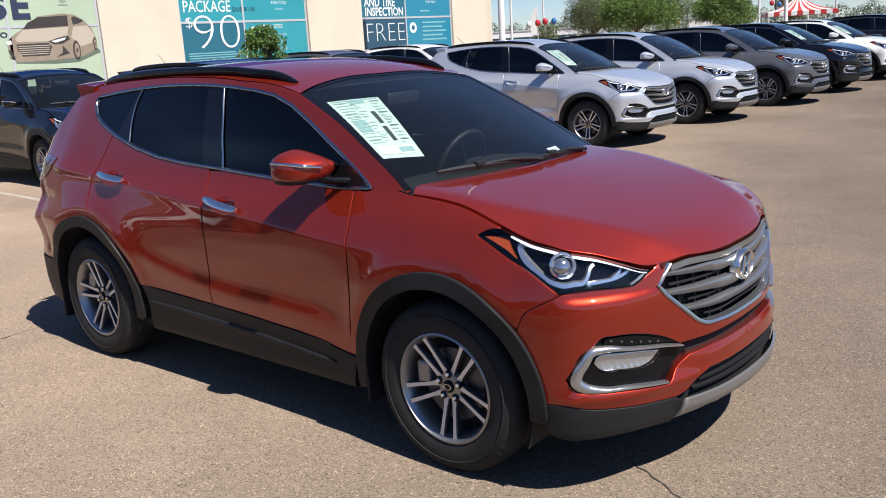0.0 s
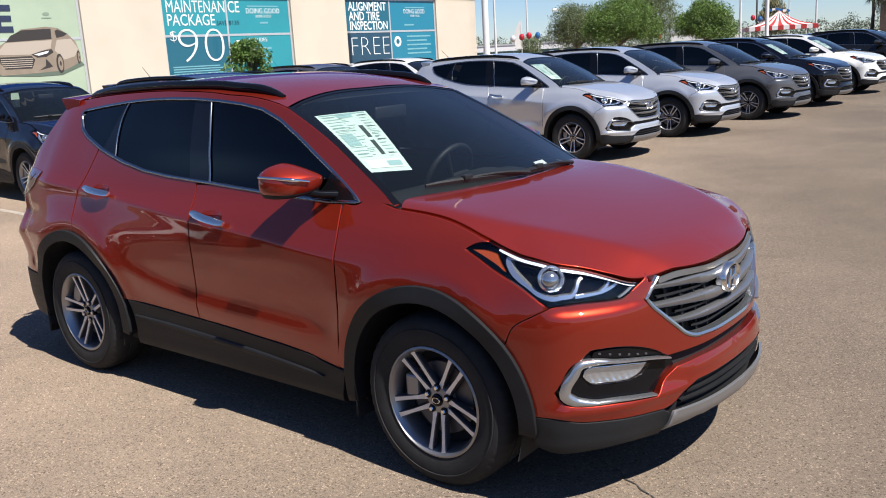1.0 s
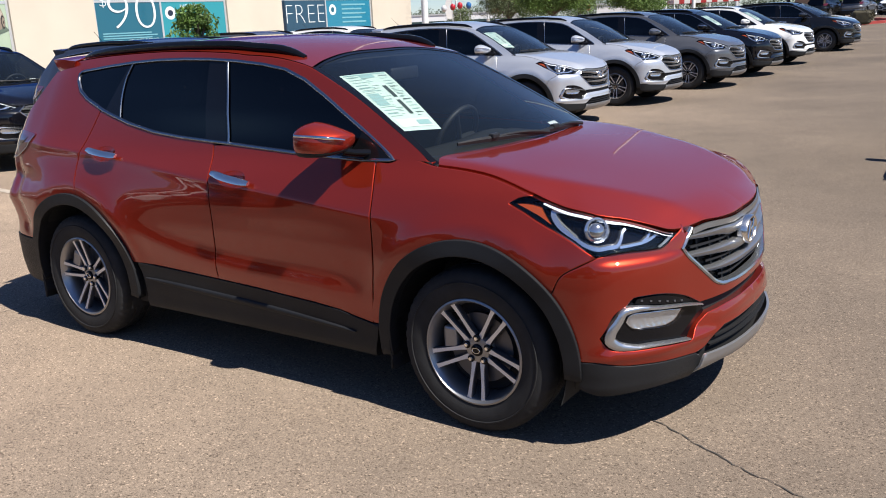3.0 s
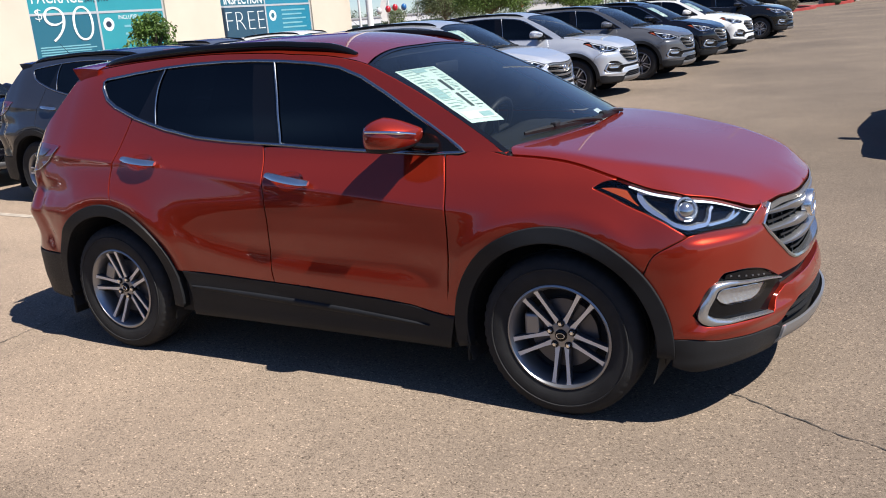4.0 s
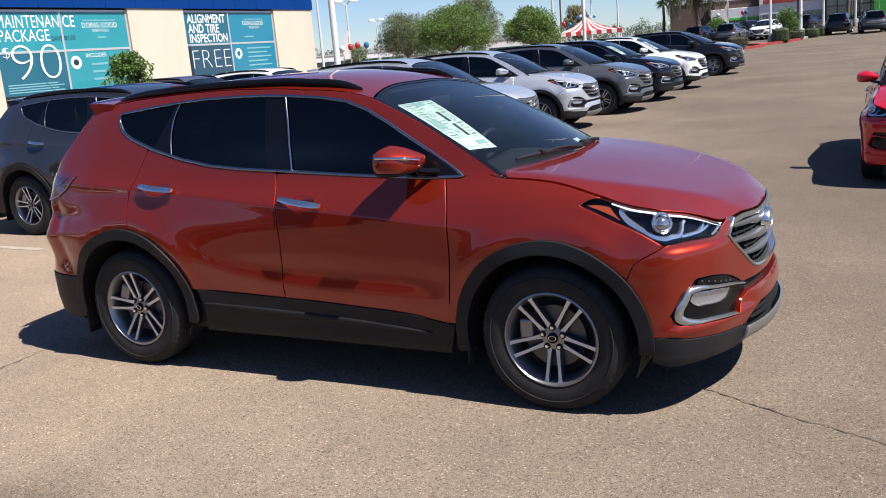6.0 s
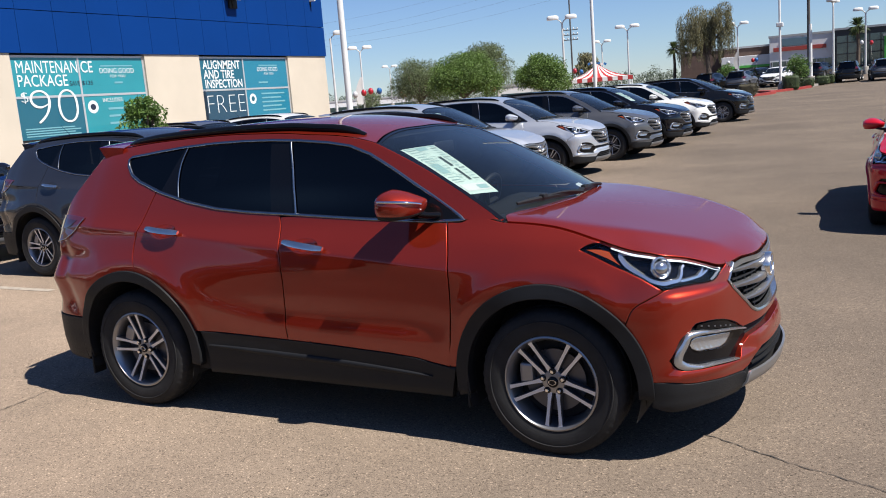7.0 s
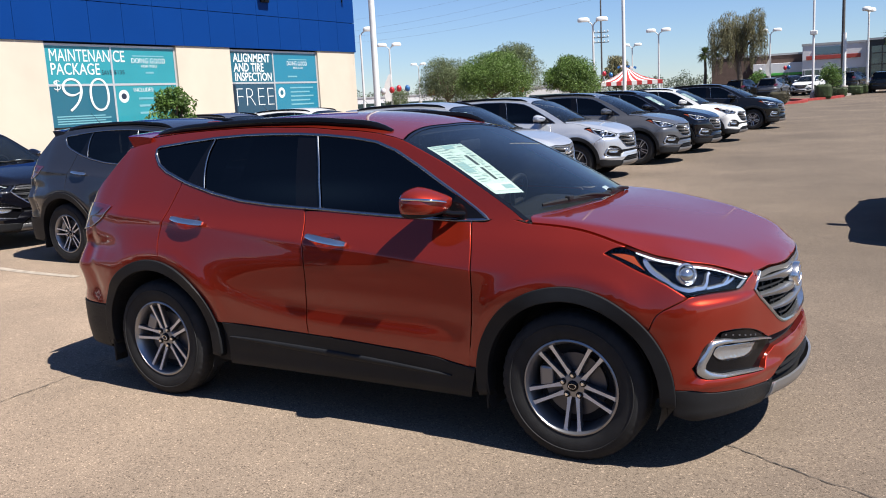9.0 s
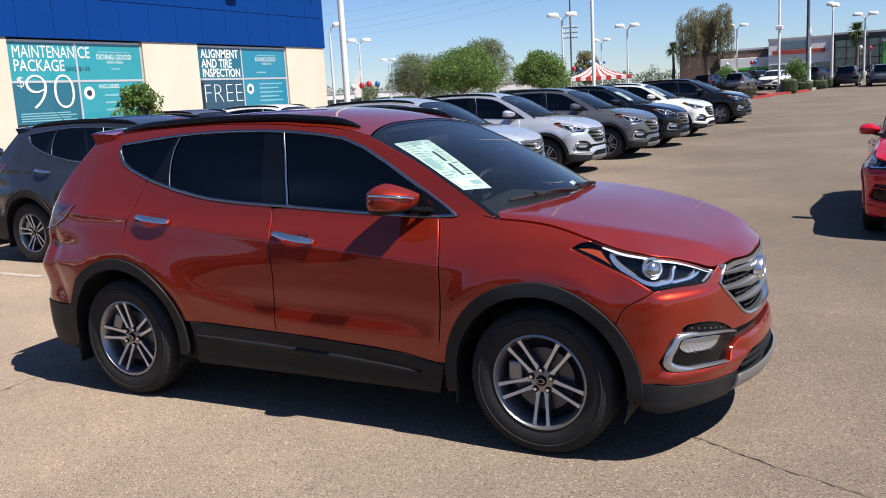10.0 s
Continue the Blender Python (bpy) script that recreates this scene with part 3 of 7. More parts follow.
    for s in range(5):
        a = radians(-54 + 72 * s)
        # raised black disc painted in for the shaded hollow round each nut
        bm = lathe_bm([(0.0001, .0715), (.014, .0715), (.0165, .0700), (.0170, .05)], 18)
        bmesh.ops.translate(bm, vec=(.053 * math.cos(a), .053 * math.sin(a), 0), verts=bm.verts)
        bmesh.ops.recalc_face_normals(bm, faces=bm.faces)
        bmesh.ops.transform(bm, matrix=turn, verts=bm.verts)
        part("nut_recess", bm, GLOSSY, wheel)
        bm = lathe_bm([(0.0001, .080), (.008, .080), (.0105, .076), (.0105, .06)], 6)
        bmesh.ops.translate(bm, vec=(.053 * math.cos(a), .053 * math.sin(a), 0), verts=bm.verts)
        bmesh.ops.recalc_face_normals(bm, faces=bm.faces)
        bmesh.ops.transform(bm, matrix=turn, verts=bm.verts)
        part("wheel_nut", bm, CHROME, wheel)
    # brake disc and caliper behind the spokes
    bm = lathe_bm([(.07, .03), (.155, .03), (.155, .0), (.07, 0)], 40)
    bmesh.ops.transform(bm, matrix=turn, verts=bm.verts)
    part("brake_disc", bm, ALLOY_GREY, wheel)
    bm = box_bm((.07, .05, .11), (-.135, -.045, .03), .012)
    part("brake_caliper", bm, SKID, wheel)
    # dark disc added to stand for the shade deep inside the wheel
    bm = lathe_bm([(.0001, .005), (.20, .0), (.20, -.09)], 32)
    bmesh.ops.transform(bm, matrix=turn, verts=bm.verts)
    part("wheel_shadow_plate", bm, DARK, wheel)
    return wheel


def superellipsoid(bm, centre, size, e1=.75, e2=.75, nu=24, nv=14, shear=None):
    c, s = Vector(centre), size
    pw = lambda v, e: math.copysign(abs(v)**e, v)
    rings = []
    for j in range(nv + 1):
        v = -math.pi / 2 + math.pi * j / nv
        ring = []
        for i in range(nu):
            t = 2 * math.pi * i / nu
            x, y, z = pw(math.cos(v), e1) * pw(math.cos(t), e2), pw(math.cos(v), e1) * pw(math.sin(t), e2), pw(math.sin(v), e1)
            p = Vector((x * s[0], y * s[1], z * s[2]))
            if shear:
                p = shear(p)
            ring.append(bm.verts.new(c + p))
        rings.append(ring)
    for r0, r1 in zip(rings, rings[1:]):
        for k in range(nu):
            bm.faces.new((r0[k], r0[(k + 1) % nu], r1[(k + 1) % nu], r1[k]))
    bmesh.ops.remove_doubles(bm, verts=bm.verts, dist=1e-4)
    bmesh.ops.recalc_face_normals(bm, faces=bm.faces)
    return bm


def handle_cup(u0, z0, u1, z1):
    """Outline of the hollow behind a pull handle."""
    c = np.array([(u0 + u1) / 2 - .005, (z0 + z1) / 2 - .008])
    return c + arc(0, 0, 1, 0, 360, 29)[:-1] * (.085, .036)


def build_suv():
    car = new("sport_utility_car")
    P = COPPER
    both = ("R", "L")

    def top(x, y, off=0.0):
        return np.stack([x, y, hood_z(x, y) + off], -1)

    # --- bonnet: a sheet in plan, bounded by the line where the flank meets it
    ue = np.linspace(1.115, U1, 90)
    e3 = shell(ue, top_edge(ue))
    rear = curve([(1.182, 0), (1.172, -.25), (1.145, -.42), (1.095, -.60), (1.085, -.70), (e3[0, 0], e3[0, 1])])
    tg = np.gradient(e3[:, :2], axis=0)
    tg /= np.hypot(*tg.T)[:, None]
    inner = e3[:, :2] + .004 * np.stack([-tg[:, 1], tg[:, 0]], 1)
    inner[-1, 1] = 0
    outline = joined(rear[:-1], inner, [(inner[-1, 0], 0), (1.182, 0)])
    panel("hood", outline, P, car, rim=.02, res=.027, side="C", surf=top, label="smooth metallic bonnet with two folds")
    # --- flanks
    for sd in both:
        a0 = math.degrees(math.asin((.405 - ARCH_F[1]) / .495))
        seam_low = (1.726, ARCH_F[1] + math.sqrt(.495**2 - (1.726 - ARCH_F[0])**2))
        ang = math.degrees(math.atan2(seam_low[1] - ARCH_F[1], seam_low[0] - ARCH_F[0]))
        top_f = edge_curve(1.112, 1.60, .006, 30)
        fender = joined([(.796, 1.128), (.835, .992), (.85, .776), (.829, .545), (.812, .405), (on_arch(ARCH_F, .495, .405, -1), .405)],
                        arc(*ARCH_F, .495, 180 - a0, ang, 40), [seam_low, (1.767, .752), (1.831, .792), (1.898, .824)],
                        np.array(LAMP_LOW[::-1]) - (0, .003), [(1.504, 1.004), (1.54, 1.024), (1.60, float(top_f[-1, 1]))], top_f[::-1],
                        [(1.112, float(top_f[0, 1])), (.9, 1.138), (.88, 1.128), (.796, 1.128)])
        panel("fender", fender, P, car, side=sd)
        front_door = joined([(.789, 1.126), (.828, .992), (.843, .776), (.822, .545), (.803, .404)], np.array(CLAD_TOP)[1:8] + (0, .002),
                            [(-.202, .486), (-.199, .632), (-.185, .856), (-.205, 1.035), (-.246, 1.160)],
                            [(-.246, 1.163), (-.107, 1.168), (.08, 1.156), (.30, 1.144), (.51, 1.135), (.706, 1.128), (.789, 1.126)])
        door = panel("front_door", front_door, P, car, side=sd, hole=handle_cup(-.168, 1.044, .108, 1.008))
        zc = .506
        xr = on_arch(ARCH_R, .492, zc, 1)
        a_r0 = math.degrees(math.atan2(zc - ARCH_R[1], xr - ARCH_R[0]))
        sc = (-1.268, ARCH_R[1] + math.sqrt(.492**2 - (-1.268 - ARCH_R[0])**2))
        a_r1 = math.degrees(math.atan2(sc[1] - ARCH_R[1], sc[0] - ARCH_R[0]))
        rear_door = joined([(-.252, 1.160), (-.211, 1.035), (-.191, .856), (-.205, .632), (-.208, .486)], np.array(CLAD_TOP)[7:10] + (0, .002), [(-.705, .505), (xr, zc)],
                           arc(*ARCH_R, .492, a_r0, a_r1, 24), [sc, (-1.305, 1.02), (-1.272, 1.154), (-1.211, 1.322)],
                           [(-1.211, 1.322), (-1.184, 1.313), (-.939, 1.25), (-.716, 1.209), (-.506, 1.19), (-.302, 1.178), (-.252, 1.175)])
        rdoor = panel("rear_door", rear_door, P, car, side=sd, hole=handle_cup(-1.205, 1.117, -.945, 1.090))
        # side frame: quarter, roof edge and screen pillar in one sheet
        z_b = .548
        xb = on_arch(ARCH_R, .492, z_b, -1)
        a_b = math.degrees(math.atan2(z_b - ARCH_R[1], xb - ARCH_R[0]))
        topline = edge_curve(1.085, -2.02, .001, 150)
        quarter = joined(topline, [(-2.02, float(topline[-1, 1])), (-2.2, 1.17), (-2.3, 1.08)], [(-2.3, 1.08), (-2.32, .8), (-2.3, z_b)], [(-2.3, z_b), (xb, z_b)],
                         arc(*ARCH_R, .492, a_b, a_r1, 30), [sc, (-1.312, 1.02), (-1.279, 1.154), (-1.218, 1.324)],
                         np.array(DLO_LOW[10:])[:] - (0, 0.002), np.array(DLO_TOP), [(.884, 1.139), (1.085, 1.136)])
        panel("side_frame", quarter, P, car, side=sd, rim=.02)
        # dark sheet under the seams and behind the window line
        # --- windows
        glass_f = joined(np.array([(-.146, 1.175), (.08, 1.160), (.30, 1.148), (.51, 1.139), (.706, 1.132), (.884, 1.138)]), np.array(DLO_TOP[::-1])[:8], [(.036, 1.556), (-.149, 1.575), (-.212, 1.579)],
                         [(-.212, 1.579), (-.182, 1.452), (-.159, 1.30), (-.146, 1.175)])
        panel("front_window", glass_f, FRONT_TINT, door, off=-.006, rim=0, side=sd, label="dark tinted side window", soft=0)
        pillar = joined([(-.146, 1.175), (-.159, 1.30), (-.182, 1.452), (-.212, 1.579)], [(-.212, 1.579), (-.352, 1.587)], [(-.352, 1.587), (-.335, 1.40), (-.318, 1.184)], [(-.318, 1.184), (-.146, 1.175)])
        panel("window_pillar", pillar, PILLAR, door, off=-.003, rim=.02, side=sd, soft=0)
        glass_r = joined([(-.318, 1.184), (-.335, 1.40), (-.352, 1.587)], [(-.352, 1.587), (-.561, 1.591), (-.782, 1.589), (-1.0, 1.579)], [(-1.0, 1.579), (-1.035, 1.48), (-1.04, 1.38), (-1.02, 1.277)],
                         np.array([(-1.02, 1.277), (-.939, 1.257), (-.716, 1.216), (-.506, 1.196), (-.318, 1.184)]))
        panel("rear_window", glass_r, TINT, rdoor, off=-.006, rim=0, side=sd, label="very dark tinted side window", soft=0)
        post = joined([(-1.0, 1.579), (-1.035, 1.48), (-1.04, 1.38), (-1.02, 1.277)], [(-1.02, 1.277), (-1.178, 1.317)], [(-1.178, 1.317), (-1.10, 1.45), (-1.02, 1.577)], [(-1.02, 1.577), (-1.0, 1.579)])
        panel("window_pillar", post, PILLAR, rdoor, off=-.004, rim=.01, side=sd, soft=0)
        glass_q = joined([(-1.178, 1.317), (-1.10, 1.45), (-1.02, 1.577)], np.array(DLO_TOP[:4])[::-1][:, :], [(-1.512, 1.52), (-1.505, 1.487), (-1.453, 1.425), (-1.376, 1.382), (-1.178, 1.317)])
        panel("quarter_window", glass_q, TINT, car, off=-.006, rim=0, side=sd, label="small dark quarter window", soft=0)
        # bright trim round the windows
        loop = joined(np.array(DLO_LOW), np.array(DLO_TOP))
        sweep("window_trim", loop, [(-.007, -.012), (-.007, .003), (-.003, .006), (.003, .006), (.007, .003), (.007, -.012)], TRIM, car, side=sd, closed=True, label="satin chrome strip round the side windows")
        sweep("pillar_trim", curve([(-.146, 1.18), (-.159, 1.30), (-.182, 1.452), (-.212, 1.572)]), round_profile(.011, .006), TRIM, door, side=sd)
        sweep("pillar_trim", curve([(-1.02, 1.285), (-1.04, 1.38), (-1.035, 1.48), (-1.005, 1.57)]), round_profile(.009, .005), TRIM, rdoor, side=sd)
        # --- handles
        for u0, z0, u1, z1, owner in ((-.168, 1.044, .108, 1.008, door), (-1.205, 1.117, -.945, 1.090, rdoor)):
            us = np.linspace(0, 1, 17)
            line = np.stack([u0 + (u1 - u0) * us, z0 + (z1 - z0) * us], 1)
            bulge = .016 + .030 * np.sin(np.pi * np.clip(us, .06, .94))**.5
            rings = []
            for (uu, zz), o in zip(line, bulge):
                w = .016 * (1 - .35 * abs(2 * ((uu - u0) / (u1 - u0)) - 1)**6)
                ring = [shell(uu, zz + w * math.cos(t), o + .010 * math.sin(t)) for t in np.linspace(0, 2 * math.pi, 11)[:-1]]
                rings.append(ring)
            V = np.array(rings).reshape(-1, 3)
            F = [(i * 10 + j, i * 10 + (j + 1) % 10, (i + 1) * 10 + (j + 1) % 10, (i + 1) * 10 + j) for i in range(16) for j in range(10)]
            F += [tuple(range(10))[::-1], tuple(range(160, 170))]
            if sd == "L":
                V = V * (1, -1, 1)
                F = [f[::-1] for f in F]
            h = data_part("door_handle", V, F, SATIN_CHROME, owner, "chrome pull handle")
            smooth_all(h, 60)
            cup = handle_cup(u0, z0, u1, z1)
            panel("handle_cup", cup, P, owner, off=-.001, rim=0, res=.02, side=sd, surf=lambda a, b, o, cu=(u0 + u1) / 2 - .005, cz=(z0 + z1) / 2 - .008: shell(a, b, o - .034 * np.clip(1 - ((a - cu) / .085)**2 - ((b - cz) / .034)**2, 0, 1)**.7 + .0), soft=0)
        # --- dark lower cladding
        z0 = .235
        sill = joined(np.array(CLAD_TOP), [CLAD_TOP[-1], (-.80, .40), (-.80, z0 + .02)], [(-.80, z0 + .02), (.80, z0)], [(.80, z0), (.842, .405)])
        panel("sill_cladding", sill, CLAD, car, off=.006, rim=.03, side=sd, label="matt black plastic sill")
        ridge = curve([(-.78, .425), (-.3, .40), (.2, .375), (.7, .345)])
        sweep("sill_ridge", ridge, round_profile(.036, .011, 8), CLAD, car, side=sd, off=.0055, width=np.sin(np.linspace(.02, math.pi - .02, len(ridge)))**.5)
        for (cx, cz), r1, nm in ((ARCH_F, .495, "F"), (ARCH_R, .492, "R")):
            lo_end, hi_end = (-4, 191) if nm == "F" else (-9, 191)
            ring = joined(arc(cx, cz, r1 + .002, lo_end, hi_end, 70), arc(cx, cz, .430, hi_end, lo_end, 60))
            panel("arch_cladding", ring, CLAD, car, off=.018, rim=.05, side=sd, res=.03, label="matt black plastic wheel-arch trim")
        # front bumper corner and rear bumper in black plastic
        xa = on_arch(ARCH_F, .495, .404, 1)
        lowf = joined([(xa, .403), (1.905, .405), (2.007, .387), (2.112, .379), (2.372, .361)], [(2.372, .361), (2.40, .34), (2.365, .255)],
                      [(2.365, .255), (2.171, .268), (2.033, .262), (1.897, .262), (1.83, .285)], [(1.83, .285), (xa, .403)])
        panel("bumper_cladding", lowf, CLAD, car, off=.004, rim=.04, side=sd, label="matt black lower bumper")
        lowr = joined([(xb + .0, z_b - .004), (-2.3, z_b - .004)], [(-2.3, z_b - .004), (-2.34, .40), (-2.25, .27)], [(-2.25, .27), (-1.86, .25)], [(-1.86, .25), (-1.86, .40), (xb, z_b - .004)])
        panel("rear_bumper_cladding", lowr, CLAD, car, off=.006, rim=.04, side=sd)
        # mud flaps
        for x, y in ((.905, -.86), (-1.80, -.86)):
            bm = box_bm((.012, .10, .25 if x > 0 else .28), (x, y * (1 if sd == "R" else -1), .325 if x > 0 else .31), .005, 1)
            part("mud_flap", bm, CLAD, car)
        # wheel housing
        for cx, cz in (ARCH_F, ARCH_R):
            bm = bmesh.new()
            sgn = -1 if sd == "R" else 1
            rr = [(.440, .915), (.440, .55), (.0001, .55)]
            rings = [[bm.verts.new((cx + r * math.cos(t), sgn * y, cz + r * math.sin(t))) for t in np.linspace(radians(-20), radians(200), 34)] for r, y in rr]
            for r0, r1 in zip(rings, rings[1:]):
                for k in range(33):
                    bm.faces.new((r0[k], r0[k + 1], r1[k + 1], r1[k]))
            part("wheel_housing", bm, DARK, car)
        # --- tail lamp
        tl = joined([(-1.80, 1.178), (-1.95, 1.192), (-2.15, 1.185), (-2.34, 1.16)], [(-2.34, 1.16), (-2.36, 1.0)], [(-2.36, 1.0), (-2.15, 1.015), (-1.97, 1.05), (-1.87, 1.115), (-1.80, 1.178)])
        panel("tail_lamp", tl, TAIL, car, off=.006, rim=.02, side=sd, label="dark red tail lamp")
        inner = joined([(-1.88, 1.160), (-2.0, 1.168), (-2.20, 1.160)], [(-2.20, 1.160), (-2.21, 1.10)], [(-2.21, 1.10), (-2.05, 1.105), (-1.95, 1.120), (-1.88, 1.160)])
        panel("tail_lens", inner, TAIL_BRIGHT, car, off=.009, rim=.006, side=sd, soft=0)
        sweep("tail_lamp_edge", curve([(-1.815, 1.170), (-1.87, 1.110), (-1.97, 1.052), (-2.13, 1.020)], .015), round_profile(.007, .004), GREY_CHROME, car, side=sd, off=.006, label="thin bright edge of the tail lamp")
        # --- headlamp
        lamp_top = edge_curve(1.60, 2.325, .005, 40)
        lamp = joined(LAMP_LOW, LAMP_BASE, LAMP_SIDE, [(2.331, .898), (2.326, float(lamp_top[-1, 1]))], lamp_top[::-1], [(1.60, float(lamp_top[0, 1])), (1.54, 1.019), (1.504, 1.004)])
        bowl = panel("headlamp", lamp, GLOSSY, car, off=-.045, rim=-.040, side=sd, soft=0, label="clear projector headlamp with bright inner frames")
        panel("lens", lamp, LENS, bowl, off=.001, rim=.004, side=sd, res=.04).visible_shadow = False
        edge = lamp_top[(lamp_top[:, 0] > 1.64) & (lamp_top[:, 0] < 2.27)]
        wide = np.interp(edge[:, 0], [1.64, 1.75, 2.0, 2.27], [.004, .0085, .0085, .003])
        sweep("light_strip", edge - (0, .013), [(-.5, -.006), (-.4, .003), (.4, .003), (.5, -.006)], LED, bowl, side=sd, width=wide, off=-.012)
        am = joined([(1.535, 1.000), (1.60, .999), (1.648, .990)], [(1.648, .990), (1.672, .965), (1.706, .934)], [(1.706, .934), (1.676, .950), (1.594, .981), (1.535, 1.000)])
        panel("side_reflector", am, AMBER, bowl, off=-.012, rim=.01, side=sd, res=.03, soft=0)
        c_line = curve([(1.865, .966), (1.80, .970), (1.702, .974), (1.724, .940), (1.778, .902), (1.850, .865), (1.912, .851), (1.96, .856), (2.0, .860), (2.018, .88), (2.035, .91), (2.05, .918)], .012)
        sweep("inner_frame", c_line, [(-.009, -.012), (-.007, .004), (.007, .004), (.009, -.012)], REFLECT, bowl, side=sd, off=-.026, width=np.interp(np.linspace(0, 1, len(c_line)), [0, .25, .5, .8, 1], [.7, 1.4, 1.1, 1.1, .7]))
        h_line = curve([(2.01, .853), (2.07, .856), (2.12, .860), (2.17, .872), (2.205, .885), (2.24, .905)], .012)
        sweep("inner_frame", h_line, [(-.006, -.01), (-.005, .003), (.005, .003), (.006, -.01)], REFLECT, bowl, side=sd, off=-.026)
        sweep("inner_frame", curve([(2.115, .862), (2.14, .875), (2.168, .898)], .01), [(-.006, -.01), (-.005, .003), (.005, .003), (.006, -.01)], REFLECT, bowl, side=sd, off=-.026)
        sweep("clear_edge", np.array(curve(LAMP_SIDE, .01)) - (.012, 0), [(-.004, -.008), (0, .003), (.004, -.008)], REFLECT, bowl, side=sd, off=-.012)
        for nm, r, o, mt in (("projector_ring", .049, -.018, REFLECT), ("projector_lens", .033, -.004, GREY_CHROME)):
            c, n = shell(1.905, .921, o), normals_of(shell, np.array([1.905]), np.array([.921]), 0)[0]
            bm = bmesh.new()
            prof = [(r, -.012), (r, .0), (r * .86, .008), (r * .72, .0), (r * .66, -.012)] if nm == "projector_ring" else [(r, -.012), (r * .9, .002), (r * .6, .010), (r * .3, .013), (.0001, .014)]
            lathe_bm(prof, 32, bm)
            bmesh.ops.recalc_face_normals(bm, faces=bm.faces)
            axis = Vector((n[0] * .8 + .25, n[1] * .8, n[2] * .5))
            bmesh.ops.transform(bm, matrix=Matrix.Translation(Vector(c)) @ axis.to_track_quat("Z", "Y").to_matrix().to_4x4(), verts=bm.verts)
            if sd == "L":
                bmesh.ops.scale(bm, vec=(1, -1, 1), verts=bm.verts)
                bmesh.ops.reverse_faces(bm, faces=bm.faces)
            smooth_all(part(nm, bm, mt, bowl), 40)
        # --- fog lamp corner
        fogbed = joined([(2.023, .628), (2.043, .653), (2.096, .657), (2.322, .612), (2.407, .567)], [(2.407, .567), (2.451, .519), (2.391, .486), (2.332, .43)],
                        [(2.332, .43), (2.159, .447), (2.029, .454), (1.948, .469), (1.914, .508)], [(1.914, .508), (1.929, .524), (1.982, .607), (2.023, .628)])
        bed = panel("fog_lamp", fogbed, GLOSSY, car, off=-.018, rim=.01, side=sd, soft=0, label="gloss black fog-lamp corner with satin frame")
        rail = curve([(2.41, .561), (2.30, .582), (2.16, .602), (2.05, .613), (2.008, .606), (1.985, .572), (1.955, .525), (1.951, .500), (1.985, .472), (2.03, .461), (2.16, .453), (2.33, .434)], .012)
        f = np.linspace(0, 1, len(rail))
        sweep("fog_frame", rail, [(-.5, -.02), (-.45, .002), (-.2, .008), (.2, .008), (.45, .002), (.5, -.02)], SATIN, bed, side=sd, width=np.interp(f, [0, .3, .42, .58, .72, 1], [.008, .014, .030, .046, .016, .008]), off=.006)
        fog = joined([(2.023, .560), (2.032, .587), (2.073, .592)], [(2.073, .592), (2.19, .582), (2.306, .563)], [(2.306, .563), (2.263, .532), (2.210, .520)], [(2.21, .52), (2.12, .526), (2.04, .539), (2.023, .56)])
        panel("fog_lens", fog, REFLECT, bed, off=-.006, rim=.015, side=sd, res=.006, surf=lambda a, b, o: shell(a, b, o + .0011 * np.cos((a + .5 * b) * 230) - .006 * np.cos((b - .55) * 40)))
        panel("fog_glass", fog, LENS, bed, off=.004, rim=.004, side=sd, res=.03, soft=0).visible_shadow = False
        drl = joined([(2.055, .632), (2.062, .646), (2.10, .650), (2.315, .606), (2.36, .586)], [(2.36, .586), (2.25, .600), (2.055, .632)])
        panel("running_light", drl, GLOSSY, bed, off=-.006, rim=.01, side=sd, res=.02, soft=0)
        for k in range(6):
            u = 2.085 + k * .042
            zz = .643 - (u - 2.085) * .19
            c = [(u - .005, zz - .005), (u + .005, zz - .006), (u + .005, zz + .001), (u - .005, zz + .002)]
            panel("running_light_cell", np.array(c), ALLOY_GREY, bed, off=-.003, rim=.003, side=sd, res=.02, soft=0)
        # --- door mirror
        s = -1 if sd == "R" else 1
        mirror = new("door_mirror")
        mirror.parent = car

        def bend(p):
            q = p.copy()
            if p.x > -.02 and p.z > 0:
                q.z *= 1 - .62 * ((p.x + .02) / .115)**1.4      # the nose runs down to a low tip
            q.x = max(q.x, -.07) * (1.2 if p.x > 0 else 1)      # flat back for the glass
            k = (p.y * s + .125) / .25                  # 0 at the inner, 1 at the outer end
            q.x -= .06 * k                              # swept back outwards
            q.z += (.012 - .020 * k) + (.012 if p.z > 0 else 0)
            if p.z > 0 and k < .55:
                q.z *= 1 - .70 * ((.55 - k) / .55)**1.3     # and to the door
            return q
        bm = superellipsoid(bmesh.new(), (.630, s * .905, 1.232), (.092, .125, .070), .75, .8, 36, 20, bend)
        smooth_all(part("housing", bm, P, mirror), 60)
        bm = superellipsoid(bmesh.new(), (.628, s * .905, 1.197), (.084, .117, .030), .6, .8, 32, 12, bend)
        smooth_all(part("lower_cover", bm, CLAD, mirror), 60)
        bm = superellipsoid(bmesh.new(), (.573, s * .908, 1.236), (.012, .105, .058), .5, .6, 28, 10, lambda p: Vector((p.x - .05 * (p.y * s + .105) / .21, p.y, p.z)))
        smooth_all(part("mirror_glass", bm, CHROME, mirror), 60)
        # slim lamp strip round the front of the housing
        pts = []
        for k in np.linspace(0, 1, 14):
            yy = .895 + .132 * k
            xx = .716 - .045 * k - .13 * k**5
            pts.append((xx + .004, s * (yy + .006), 1.236 + .030 * k))
